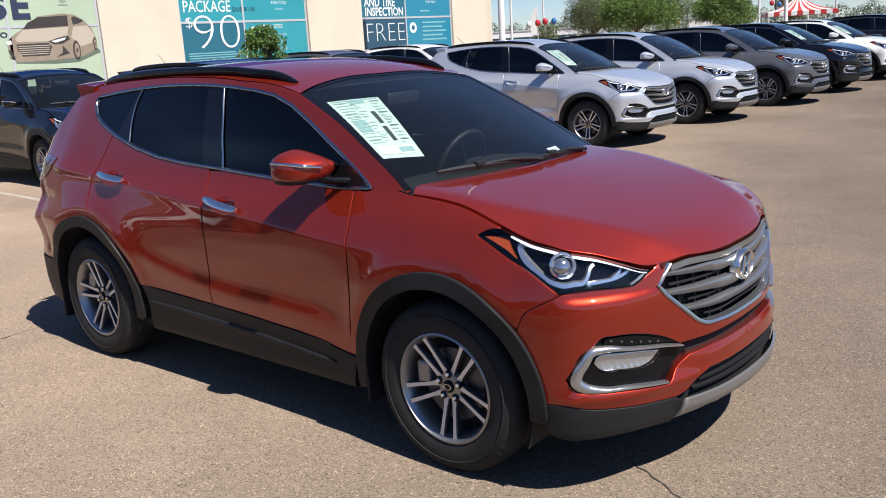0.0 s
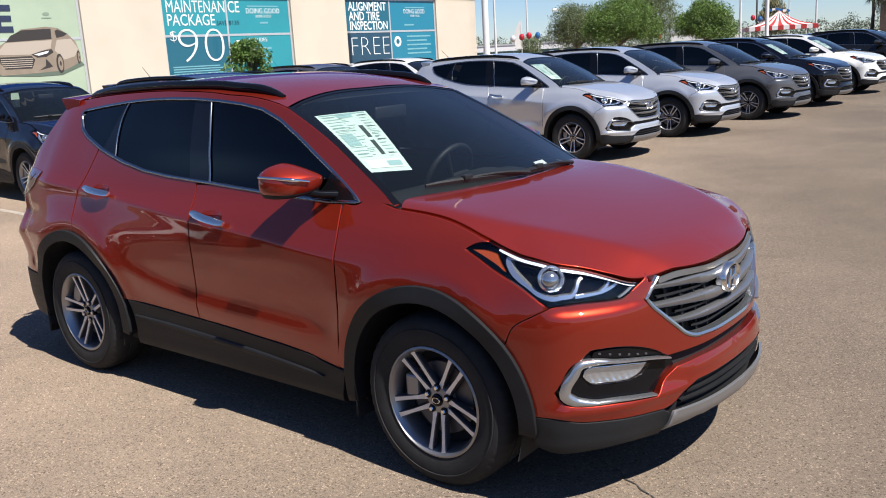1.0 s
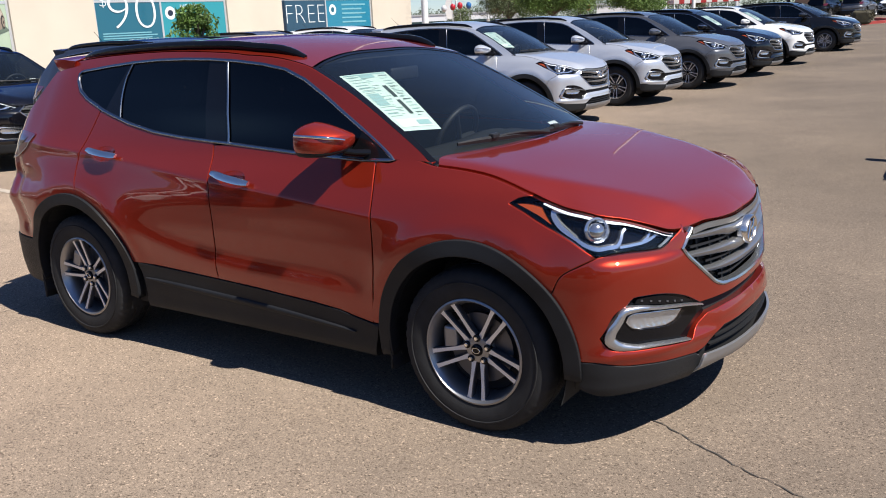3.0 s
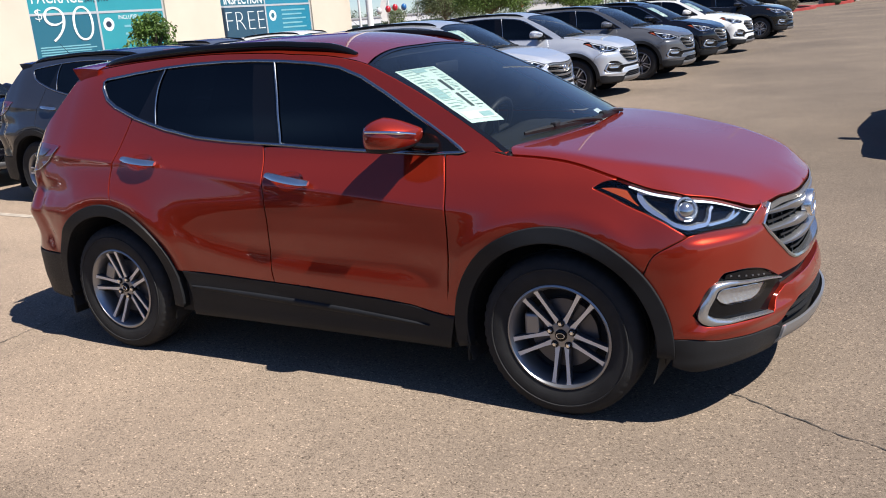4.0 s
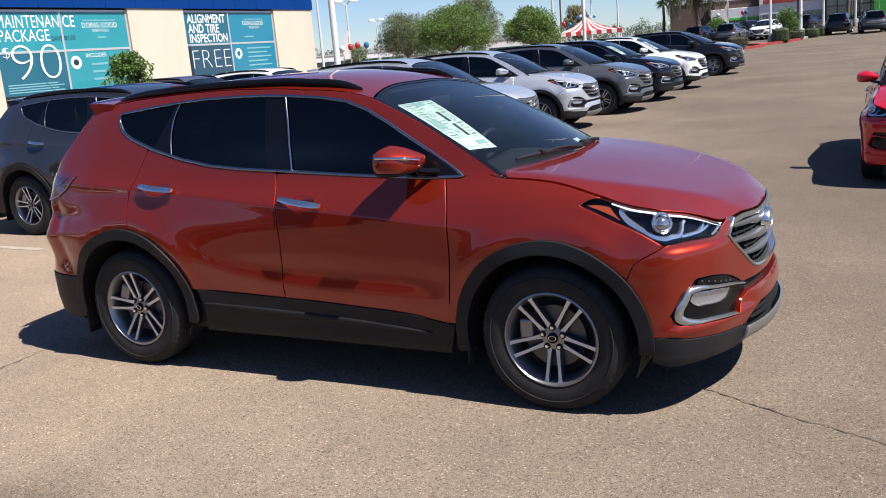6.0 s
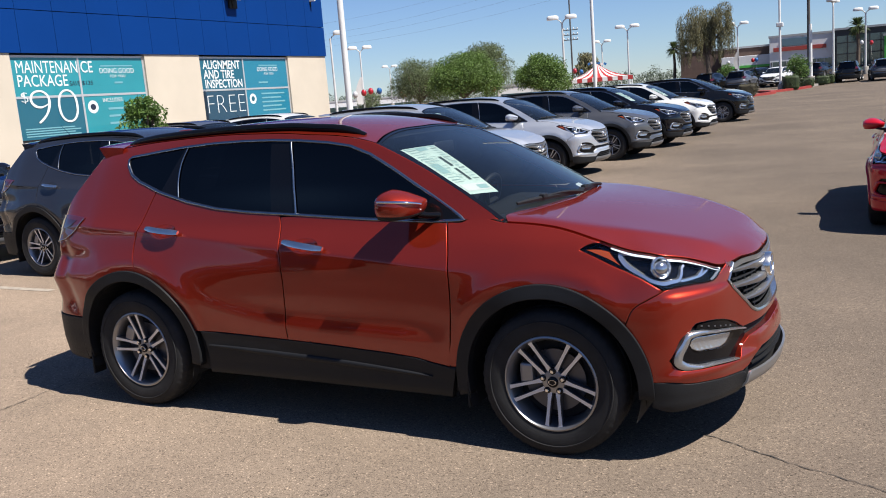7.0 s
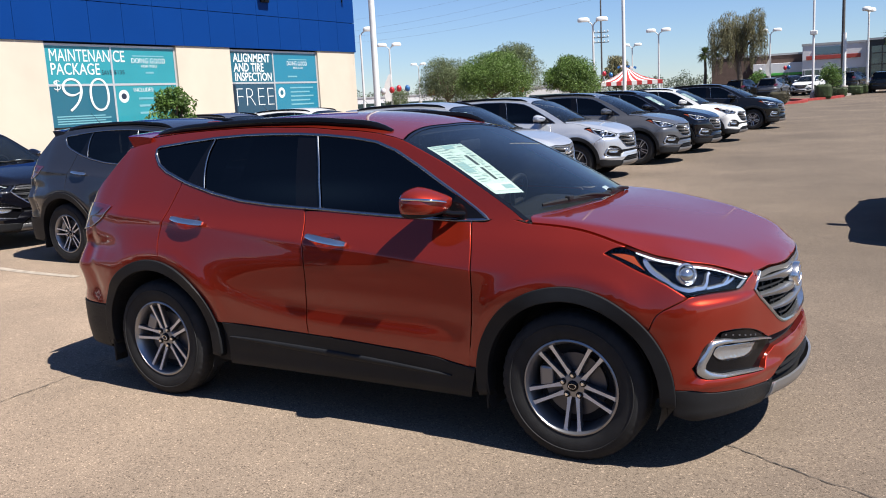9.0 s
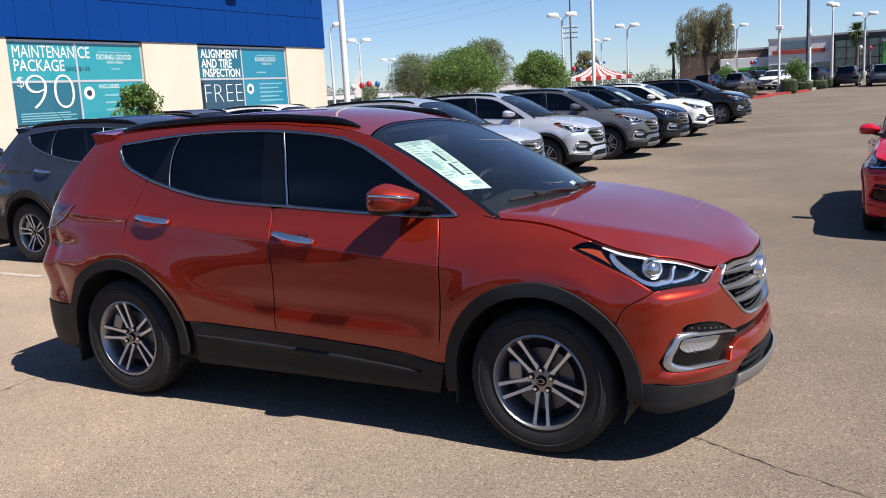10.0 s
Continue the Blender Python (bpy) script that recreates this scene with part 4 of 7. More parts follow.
        bm = tube_bm(pts, [.003 + .0055 * math.sin(math.pi * min(1, .15 + .7 * k)) for k in np.linspace(0, 1, 14)], 8)
        smooth_all(part("indicator_strip", bm, CHROME, mirror, "bright indicator strip"), 60)
        bm = tube_bm([(.745, s * .765, 1.160), (.71, s * .83, 1.170), (.68, s * .87, 1.184)], [.020, .016, .018], 12)
        smooth_all(part("mirror_arm", bm, GLOSSY, mirror), 50)
        tri = joined([(.60, 1.143), (.884, 1.141)], [(.884, 1.141), (.79, 1.196), (.69, 1.255)], [(.69, 1.255), (.66, 1.19), (.60, 1.143)])
        panel("mirror_base", tri, GLOSSY, mirror, off=.004, rim=.012, side=sd, soft=0)
        # --- roof rail
        rx = np.linspace(.215, -1.62, 40)
        yy = np.interp(rx, [-1.62, -1.2, -.5, 0, .215], [.505, .555, .585, .580, .557])
        lift = .020 * np.clip(np.minimum((.215 - rx) / .16, (rx + 1.62) / .30), 0, 1)**.6
        zz = np.array([float(roof_z(x, y)) for x, y in zip(rx, yy)]) + lift
        bm = tube_bm([(x, s * y, z) for x, y, z in zip(rx, yy, zz)], [.014 + .010 * float(np.clip(min((.215 - x) / .1, (x + 1.62) / .1), 0, 1)) for x in rx], 10)
        smooth_all(part("roof_rail", bm, GLOSSY, car, "gloss black roof rail"), 60)
    # --- bumper skin, one piece across
    xa = on_arch(ARCH_F, .495, .404, 1)
    seam_low = (1.729, ARCH_F[1] + math.sqrt(.495**2 - (1.729 - ARCH_F[0])**2))
    ang = math.degrees(math.atan2(seam_low[1] - ARCH_F[1], seam_low[0] - ARCH_F[0]))
    a_end = math.degrees(math.atan2(.404 - ARCH_F[1], xa - ARCH_F[0]))
    u_top = 2.335
    ed = edge_curve(u_top, 2.386, .010, 6)
    bumper = joined([(1.902, .823), (1.96, .833), (2.022, .836), (2.129, .832), (2.199, .830)], [(2.199, .830), (2.243, .844), (2.284, .864), (2.324, .885), (2.334, .896)],
                    ed, [tuple(ed[-1]), (2.382, .880), (2.348, .851), (2.307, .811)], GRILLE_LOW, [(U1, .600), (U1, .566)],
                    [(U1, .566), (2.732, .567), (2.53, .567), (2.407, .569)], [(2.407, .569), (2.322, .614), (2.096, .660), (2.043, .656), (2.02, .630)],
                    [(2.02, .630), (1.979, .607), (1.926, .524), (1.911, .506)], [(1.911, .506), (1.945, .466), (2.029, .452), (2.159, .445), (2.33, .429)],
                    [(2.33, .429), (2.391, .482), (2.451, .515)], [(2.451, .515), (2.563, .523), (2.73, .523), (U1, .523)], [(U1, .523), (U1, .446)],
                    [(U1, .446), (2.721, .446), (2.545, .444)], [(2.545, .444), (2.474, .415), (2.428, .377), (2.372, .363)],
                    [(2.372, .363), (2.112, .381), (2.007, .389), (1.905, .407), (xa, .405)], arc(*ARCH_F, .495, a_end, ang, 20),
                    [seam_low, (1.770, .749), (1.834, .789), (1.902, .823)])

    def bumper_skin(u, z, off=0.0):
        """The bumper swells out along the lip under the fog lamps and dips under the headlamps."""
        lip = .016 * np.exp(-((z - .43) / .03)**2) * np.clip((u - 1.85) / .1, 0, 1)
        brow = .013 * (1 / (1 + np.exp(np.clip((z - .798) / .005, -40, 40))) - 1) * np.clip((u - 1.88) / .08, 0, 1) * np.clip((2.33 - u) / .1, 0, 1)     # ledge under the lamps
        bar = .018 * np.exp(-((z - .485) / .035)**2) * np.clip((u - 2.4) / .12, 0, 1)
        return shell(u, z, off + lip + brow + bar)
    bump = panel("front_bumper", bumper, P, car, side="C", surf=bumper_skin, rim=.03, label="body-coloured front bumper", along=np.array([(u, z) for z in (.770, .782, .789, .794, .798, .802, .807, .815) for u in np.arange(1.90, 2.34, .02)]))
    band = joined([(2.40, .572), (2.53, .570), (2.732, .570), (U1, .570)], [(U1, .570), (U1, .518)], [(U1, .518), (2.73, .518), (2.563, .518), (2.44, .510)], [(2.44, .51), (2.40, .572)])
    panel("bumper_slot", band, DARK, bump, off=-.03, rim=0, side="C", soft=0)
    lowgr = joined([(2.372, .363), (2.428, .377), (2.474, .415), (2.545, .450)], [(2.545, .450), (2.7, .452), (U1, .452)], [(U1, .452), (U1, .26)], [(U1, .26), (2.6, .26), (2.40, .265)], [(2.40, .265), (2.372, .363)])
    lg = panel("lower_grille", lowgr, DARK, car, off=-.022, rim=0, side="C", soft=0, label="black slatted lower air intake")
    for z in (.372, .402, .430):
        sweep("slat", curve([(2.46 + (z - .37) * 1.2, z), (2.65, z + .002), (U1, z + .004)]), [(-.006, -.03), (-.006, .0), (.004, .004), (.006, -.03)], CLAD, lg, side="C", off=-.006)
    skid = joined([(2.374, .257), (2.39, .30), (2.408, .350)], [(2.408, .350), (2.524, .349), (2.709, .352), (U1, .355)], [(U1, .355), (U1, .245)], [(U1, .245), (2.7, .246), (2.5, .25), (2.374, .257)])

    def skid_skin(u, z, off=0.0):
        return shell(u, z, off + .020 - .05 * np.clip((.30 - z) / .06, 0, 1)**1.5)
    panel("skid_plate", skid, SKID, car, side="C", surf=skid_skin, rim=.012, label="silver skid plate under the bumper")
    # --- grille
    gt = edge_curve(2.386, U1, .006, 30)
    gpoly = joined(GRILLE_EDGE, GRILLE_LOW, [(U1, .600), (U1, float(gt[-1, 1]))], gt[::-1], [tuple(gt[0]), (2.382, .880)])
    grille = panel("grille", gpoly, DARK, car, off=-.055, rim=-.05, side="C", soft=0, label="wide grille with satin metal bars")
    ring = joined(np.array(curve(GRILLE_EDGE)), np.array(curve(GRILLE_LOW)))
    ring[-1] = (U1, .600)
    sweep("grille_frame", ring, [(-.005, -.03), (-.005, .003), (.001, .007), (.010, .003), (.012, -.03)][::-1], GREY_CHROME, grille, side="C", off=.0, cap=False)
    sweep("grille_bar", gt - (0, .012), [(-.014, -.04), (-.012, .0), (.010, .004), (.012, -.04)][::-1], BAR, grille, side="C", off=-.004, cap=False)
    for pts, w0, w1 in (([(2.345, .842), (2.45, .834), (2.6, .826), (2.72, .812), (U1, .812)], .018, .042),
                        ([(2.352, .768), (2.50, .758), (2.65, .748), (2.78, .736), (U1, .734)], .019, .040),
                        ([(2.43, .692), (2.55, .684), (2.70, .678), (U1, .674)], .017, .034)):
        c = curve(pts)
        w = np.interp(np.linspace(0, 1, len(c)), [0, .35, .6, 1], [w0, w0 * 1.5, w1, w1])
        sweep("grille_bar", c, [(-.5, -.04), (-.5, -.004), (-.3, .006), (.3, .012), (.5, .006), (.5, -.04)][::-1], BAR, grille, side="C", width=w, off=-.012, cap=False)
    for z in (.872, .795, .722, .648):
        sweep("grille_slat", curve([(2.335 + abs(z - .81) * 1.25 + (.03 if z < .8 else .02), z), (2.6, z - .004), (U1, z - .006)]), [(-.004, -.035), (-.004, -.01), (.004, -.01), (.004, -.035)][::-1], CLAD, grille, side="C", off=-.012, cap=False)
    for u in (2.44, 2.53, 2.62, 2.71):
        for sd in both:
            sweep("grille_upright", curve([(u, .62 + (.04 if u < 2.5 else 0)), (u, .86)]), [(-.006, -.035), (-.006, -.02), (.006, -.02), (.006, -.035)][::-1], CLAD, grille, side=sd, off=-.012)
    ec = shell(U1, .778, .012)
    bm = bmesh.new()
    lathe_bm([(.058, -.02), (.058, .004), (.062, .010), (.068, .010), (.072, .002), (.072, -.03)], 48, bm)
    bmesh.ops.scale(bm, vec=(1.18, .86, 1), verts=bm.verts)
    bmesh.ops.recalc_face_normals(bm, faces=bm.faces)
    turned = Matrix.Translation(Vector(ec)) @ Matrix(((0, 0, 1, 0), (1, 0, 0, 0), (0, 1, 0, 0), (0, 0, 0, 1)))
    bmesh.ops.transform(bm, matrix=turned, verts=bm.verts)
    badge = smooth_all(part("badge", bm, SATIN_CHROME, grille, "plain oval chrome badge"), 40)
    bm = lathe_bm([(.0001, .0), (.06, -.004), (.06, -.02)], 40)
    bmesh.ops.scale(bm, vec=(1.18, .86, 1), verts=bm.verts)
    bmesh.ops.transform(bm, matrix=turned, verts=bm.verts)
    part("badge_field", bm, ALLOY_GREY, badge)
    for y in (-.026, .026):
        bm = box_bm((.012, .017, .082), (0, 0, 0), .004)
        bmesh.ops.transform(bm, matrix=Matrix.Translation(Vector(ec) + Vector((.004, y, 0))) @ Matrix.Rotation(radians(-18), 4, "X"), verts=bm.verts)
        part("badge_bar", bm, CHROME, badge)
    bm = box_bm((.010, .05, .016), (ec[0] + .004, 0, ec[2]), .004, rot=Matrix.Rotation(radians(14), 3, "X"))
    part("badge_bar", bm, CHROME, badge)
    # --- screen, roof, tail
    n_s, n_t = 22, 30
    ys = np.linspace(-1, 1, n_t)

    def lattice(name, row, mat, thick, label="", parent=car):
        """A sheet from rows of points, with an underside."""
        V = np.array(row).reshape(-1, 3)
        m, k = len(row), len(row[0])
        F = [(i * k + j, i * k + j + 1, (i + 1) * k + j + 1, (i + 1) * k + j) for i in range(m - 1) for j in range(k - 1)]
        ob = data_part(name, V, F, mat, parent, label)
        b = bmesh.new()
        b.from_mesh(ob.data)
        bmesh.ops.recalc_face_normals(b, faces=b.faces)
        b.faces.ensure_lookup_table()
        if b.faces[0].normal.z < 0:
            bmesh.ops.reverse_faces(b, faces=b.faces)
        b.to_mesh(ob.data)
        b.free()
        ob.data.polygons.foreach_set("use_smooth", [True] * len(ob.data.polygons))
        return ob

    fx = np.linspace(-2.02, 1.10, 120)
    flank_y = spline(fx, -shell(fx, top_edge(fx))[:, 1])     # half-width of the screen or roof
    base = [1.235 - .135 * abs(t)**2.2 for t in ys]
    head = []
    for t in ys:
        lo, hi = -.2, .8
        for _ in range(40):
            mid = (lo + hi) / 2
            y = t * .60
            lo, hi = (mid, hi) if glass_z(mid, y) > roof_z(mid, y) else (lo, mid)
        head.append(lo)
    screen, roof = [], []
    for s in np.linspace(0, 1, n_s):
        row = []
        for t, x0, x1 in zip(ys, base, head):
            x = x0 + (x1 - x0) * s
            y = t * (flank_y(min(x, 1.08)) - .022)
            row.append((x, y, float(glass_z(x, y)) - .004))
        screen.append(row)
    sc = lattice("windscreen", screen, SCREEN, 0, "raked clear windscreen with a price sheet inside")
    sc.visible_shadow = False
    tail = -1.93
    for s in np.linspace(0, 1, 34):
        row = []
        for t, x1 in zip(ys, head):
            x = x1 - .004 + (tail + .16 * abs(t)**3 - x1) * s
            y = t * (flank_y(x) - .003)
            row.append((x, y, float(roof_z(x, y)) + .002))
        roof.append(row)
    lattice("roof_panel", roof, P, 0, "smooth painted roof")
    # black band round the screen
    for t0, t1 in ((-1, -.982), (.982, 1)):
        rows = []
        for s in np.linspace(0, 1, n_s):
            rr = []
            for t in np.linspace(t0, t1, 3):
                x0, x1 = 1.235 - .135 * abs(t)**2.2, float(np.interp(t, ys, head))
                x = x0 + (x1 - x0) * s
                y = t * (flank_y(min(x, 1.08)) - .022 + .021 * (abs(t) - .982) / .018)
                rr.append((x, y, float(glass_z(x, y)) - .0015))
            rows.append(rr)
        lattice("screen_border", rows, GLOSSY, 0)
    rows = []
    for s in np.linspace(.98, 1.0, 4):
        rr = []
        for t, x0, x1 in zip(ys, base, head):
            x = x0 + (x1 - x0) * s
            y = t * (flank_y(min(x, 1.08)) - .022)
            rr.append((x, y, float(glass_z(x, y)) - .0015))
        rows.append(rr)
    lattice("screen_border", rows, GLOSSY, 0)
    # cowl and wipers
    rows = []
    for s in (0, .35, .7, 1):
        rr = []
        for t, x0 in zip(ys, base):
            x = x0 - .10 + .16 * s
            y = t * (.655 - .02 * s)
            rr.append((x, y, float(min(hood_z(x, y), glass_z(min(x, x0), y))) - .018 - .012 * s))
        rows.append(rr)
    lattice("cowl", rows, CLAD, 0)
    for (xa_, ya_), (xb_, yb_) in (((1.222, .02), (1.092, -.57)), ((1.172, .50), (1.214, -.06))):
        pts = []
        for k in np.linspace(0, 1, 9):
            x, y = xa_ + (xb_ - xa_) * k, ya_ + (yb_ - ya_) * k
            x += .012 * math.sin(math.pi * k)
            pts.append(Vector((x, y, float(glass_z(x, y)) + .012)))
        bm = tube_bm(pts, [.006, .010, .012, .012, .012, .012, .011, .009, .005], 6)
        for v in bm.verts:
            v.co.z += .006 if v.co.z > np.interp(v.co.y, sorted((ya_, yb_)), [p.z for p in sorted((pts[0], pts[-1]), key=lambda p: p.y)]) else 0
        wiper = part("wiper", bm, CLAD, car, "black wiper arm and blade")
        # the arm stands over the blade's inner half, and holds it with a clip
        arm = [p + Vector((.020 * (1 - k / 5), 0, .006 + .010 * math.sin(k * .6))) for k, p in enumerate(pts[:6])]
        part("wiper_arm", tube_bm(arm, [.011, .009, .008, .007, .007, .008], 6), CLAD, wiper)
        clip = box_bm((.030, .060, .024), (0, 0, 0), .006)
        bmesh.ops.translate(clip, vec=pts[5] + Vector((0, 0, .014)), verts=clip.verts)
        part("wiper_clip", clip, CLAD, wiper)
    # tailgate with dark glass, spoiler
    gate = joined([(U0, .55), (-2.302, .55)], [(-2.302, .55), (-2.322, .8), (-2.302, 1.08)], [(-2.302, 1.08), (U0, 1.10)], [(U0, 1.10), (U0, .55)])
    panel("tailgate", gate, P, car, side="C")
    rb = joined([(U0, .545), (-2.305, .545)], [(-2.305, .545), (-2.3, .27)], [(-2.3, .27), (U0, .27)], [(U0, .27), (U0, .545)])
    panel("rear_bumper", rb, CLAD, car, off=.01, side="C")
    rows = []
    for s in np.linspace(0, 1, 8):
        rr = []
        for t in np.linspace(-1, 1, 16):
            x, y = -1.93 - .40 * s, t * (.50 + .13 * s)
            rr.append((x + .06 * abs(t)**3, y, 1.575 - .47 * s - .02 * t * t))
        rows.append(rr)
    lattice("rear_window", rows, TINT, 0, "dark rear window")
    bm = bmesh.new()
    secs = []
    for t in np.linspace(-1, 1, 29):
        k, y = abs(t), t * .612
        xt, xf = -2.0 + .20 * k**2.5, -1.70 + .12 * k**2
        zf, zt = float(roof_z(xf, y)) + .006, 1.622 - .018 * k**2
        prof = [(xf, zf), ((xf + xt) / 2, (zf + zt) / 2 + .004), (xt, zt), (xt + .012, zt - .022), (xt + .06, zt - .09), (xf - .02, zf - .04)]
        secs.append([bm.verts.new((x, y, z)) for x, z in prof])
    for a, b in zip(secs, secs[1:]):
        for i in range(len(prof)):
            j = (i + 1) % len(prof)
            bm.faces.new((a[i], b[i], b[j], a[j]))
    bm.faces.new(secs[0])
    bm.faces.new(secs[-1][::-1])
    bmesh.ops.recalc_face_normals(bm, faces=bm.faces)
    smooth_all(part("spoiler", bm, P, car, "body-coloured roof spoiler"), 40)
    bm = box_bm((.10, .045, .035), (-1.62, 0, 1.655), .012)
    smooth_all(part("aerial_base", bm, P, car), 40)
    bm = tube_bm([(-1.64, 0, 1.66), (-1.80, 0, 1.80)], [.004, .002], 6)
    part("aerial", bm, CLAD, car, "thin black roof aerial")
    # --- inner sheets that stop light: sills, floor, bulkheads
    for sd in both:
        mid = joined([(-.93, .26), (.93, .26)], [(.93, .26), (.90, .36), (.93, .52), (1.02, .68), (1.16, .80), (1.345, .835), (1.53, .80), (1.68, .68), (1.77, .52), (1.79, .36)], [(1.79, .36), (1.80, .26)], [(1.80, .26), (1.83, .60), (1.83, .76)],
                     [(1.83, .76), (1.6, .90), (1.3, 1.02), (.9, 1.10), (-.2, 1.14), (-1.0, 1.22), (-1.25, 1.29)], [(-1.25, 1.29), (-2.1, 1.10), (-2.25, .9), (-2.2, .30)],
                     [(-2.2, .30), (-1.83, .30)], [(-1.83, .30), (-1.80, .40), (-1.76, .55), (-1.68, .69), (-1.54, .80), (-1.352, .845), (-1.17, .80), (-1.03, .69), (-.95, .55), (-.93, .40), (-.93, .26)])
        panel("inner_skin", mid, DARK, car, off=-.035, rim=0, side=sd, res=.06, soft=0)
    nose = joined([(1.84, .26), (U1, .26)], [(U1, .26), (U1, .84)], [(U1, .84), (2.4, .84), (2.3, .82), (1.9, .79)], [(1.9, .79), (1.84, .70), (1.84, .26)])
    panel("inner_nose", nose, DARK, car, off=-.09, rim=0, side="C", res=.06, soft=0)
    bm = box_bm((4.2, 1.10, .20), (-.05, 0, .32), .03)
    part("underbody", bm, DARK, car)
    bm = box_bm((1.7, 1.56, .16), (0, 0, .32), .03)
    part("underbody", bm, DARK, car)
    # headlining below the roof
    rows = []
    for x in np.linspace(.28, -1.85, 16):
        rows.append([(x, t * (flank_y(x) - .05), float(roof_z(x, t * .5)) - .035) for t in np.linspace(-1, 1, 12)])
    lattice("headlining", rows, LINER, 0)
    # --- cabin
    rows = []
    for s in np.linspace(0, 1, 10):
        rr = []
        for t in np.linspace(-1, 1, 18):
            x = 1.20 - .62 * s
            z = 1.10 + .02 * math.sin(s * 2.4) - (.22 if s > .95 else 0) - .05 * (1 - s) * abs(t)**2
            hump = .035 * math.exp(-((t * .70 - .37) / .16)**2) * math.exp(-((s - .75) / .2)**2)
            rr.append((x, t * .70, z + hump - .02))
        rows.append(rr)
    lattice("dashboard", rows, LINER, 0)
    bm = bmesh.new()
    path = [(math.cos(a) * .185, math.sin(a) * .185) for a in np.linspace(0, 2 * math.pi, 33)]
    m = Matrix.Translation((.47, .37, 1.075)) @ Matrix.Rotation(radians(-66), 4, "Y")
    bm = tube_bm([m @ Vector((q[0], q[1], 0)) for q in path], .016, 8, bm, cap=False)
    for a in (0, 120, 240):
        tube_bm([m @ Vector((0, 0, -.02)), m @ Vector((.18 * math.cos(radians(a + 90)), .18 * math.sin(radians(a + 90)), 0))], .018, 6, bm)
    smooth_all(part("steering_wheel", bm, CLAD, car), 60)
    for y in (-.37, .37):
        seat = new("seat")
        seat.parent = car
        bm = box_bm((.54, .50, .16), (.02, y, .66), .06, 4)
        smooth_all(part("cushion", bm, SEAT, seat), 60)
        bm = box_bm((.16, .48, .62), (-.30, y, .99), .06, 4, rot=Matrix.Rotation(radians(-16), 3, "Y"))
        smooth_all(part("backrest", bm, SEAT, seat), 60)
        bm = box_bm((.10, .26, .18), (-.42, y, 1.39), .045, 4, rot=Matrix.Rotation(radians(-10), 3, "Y"))
        smooth_all(part("headrest", bm, SEAT, seat), 60)
    bm = box_bm((.16, 1.26, .62), (-1.15, 0, .98), .06, 3, rot=Matrix.Rotation(radians(-16), 3, "Y"))
    smooth_all(part("rear_bench", bm, SEAT, car), 60)
    bm = box_bm((.02, .24, .07), (.40, 0, 1.46), .012, 2)
    smooth_all(part("rear_view_mirror", bm, CLAD, car), 60)

    # --- sheets stuck behind the screen
    def sheet(name, s0, s1, t0, t1, mat, lift, label="", owner=car, n=7, corners=((.437, -.575), (.481, -.275), (.962, -.50), (.885, -.688))):
        """A piece of a paper behind the screen: s runs down it, t across."""
        (ax, ay), (bx, by), (cx, cy), (dx, dy) = corners
        rows = []
        for s in np.linspace(s0, s1, n):
            rr = []
            for t in np.linspace(t0, t1, n):
                px = (ax * (1 - t) + bx * t) * (1 - s) + (dx * (1 - t) + cx * t) * s
                py = (ay * (1 - t) + by * t) * (1 - s) + (dy * (1 - t) + cy * t) * s
                rr.append((px, py, float(glass_z(px, py)) - .010 + lift))
            rows.append(rr)
        return lattice(name, rows, mat, 0, label, owner)
    price = sheet("price_sheet", 0, 1, 0, 1, PAPER, 0, "pale green printed price sheet")
    sheet("print_block", .27, .48, .60, .69, INK, .002, owner=price)
    sheet("print_block", .53, .76, .58, .67, INK, .002, owner=price)
    sheet("print_block", .83, .95, .08, .92, PAPER_WHITE, .002, owner=price)
    sheet("print_block", .86, .93, .55, .88, TEAL_INK, .003, owner=price)
    sheet("print_block", .02, .035, .05, .95, TEAL_INK, .002, owner=price)
    for k in range(13):
        z_ = .06 + k * .056
        sheet("print_line", z_, z_ + .008, .06, .34 + .08 * (k % 3), TEAL_INK, .002, owner=price, n=3)
        sheet("print_line", z_ + .01, z_ + .017, .76, .94 - .05 * (k % 2), INK if k % 4 == 0 else TEAL_INK, .002, owner=price, n=3)
    for k in range(15):
        z_ = .05 + k * .05
        sheet("print_line", z_, z_ + .006, .38, .56 - .05 * (k % 4), GREY_INK, .002, owner=price, n=3)
        sheet("print_line", z_ + .022, z_ + .028, .08, .30 + .03 * (k % 3), GREY_INK, .002, owner=price, n=3)
        sheet("print_line", z_ + .03, z_ + .036, .74, .95 - .06 * (k % 3), GREY_INK, .002, owner=price, n=3)
    sheet("print_block", .03, .10, .36, .66, TEAL_INK, .0015, owner=price)
    sheet("print_block", .40, .60, .08, .34, TEAL_INK, .0015, owner=price)
    sheet("paper_tag", 0, 1, 0, 1, PAPER_WHITE, .002, "small white tag at the foot of the screen", corners=((1.125, .235), (1.108, .345), (1.185, .33), (1.20, .22)))
    # --- wheels
    w = wheel_mesh(car)
    w.matrix_basis = pose(1.35, -.812, .362)
    copy_thing(w, pose(-1.35, -.812, .362, 0, 24, 0))
    copy_thing(w, pose(1.35, .812, .362, 0, 15, 180))
    copy_thing(w, pose(-1.35, .812, .362, 0, 40, 180))
    return car


hero = build_suv()
tagged(hero, "metallic copper-red sport utility car with black trim, parked in the aisle", "car", "cars on the lot")

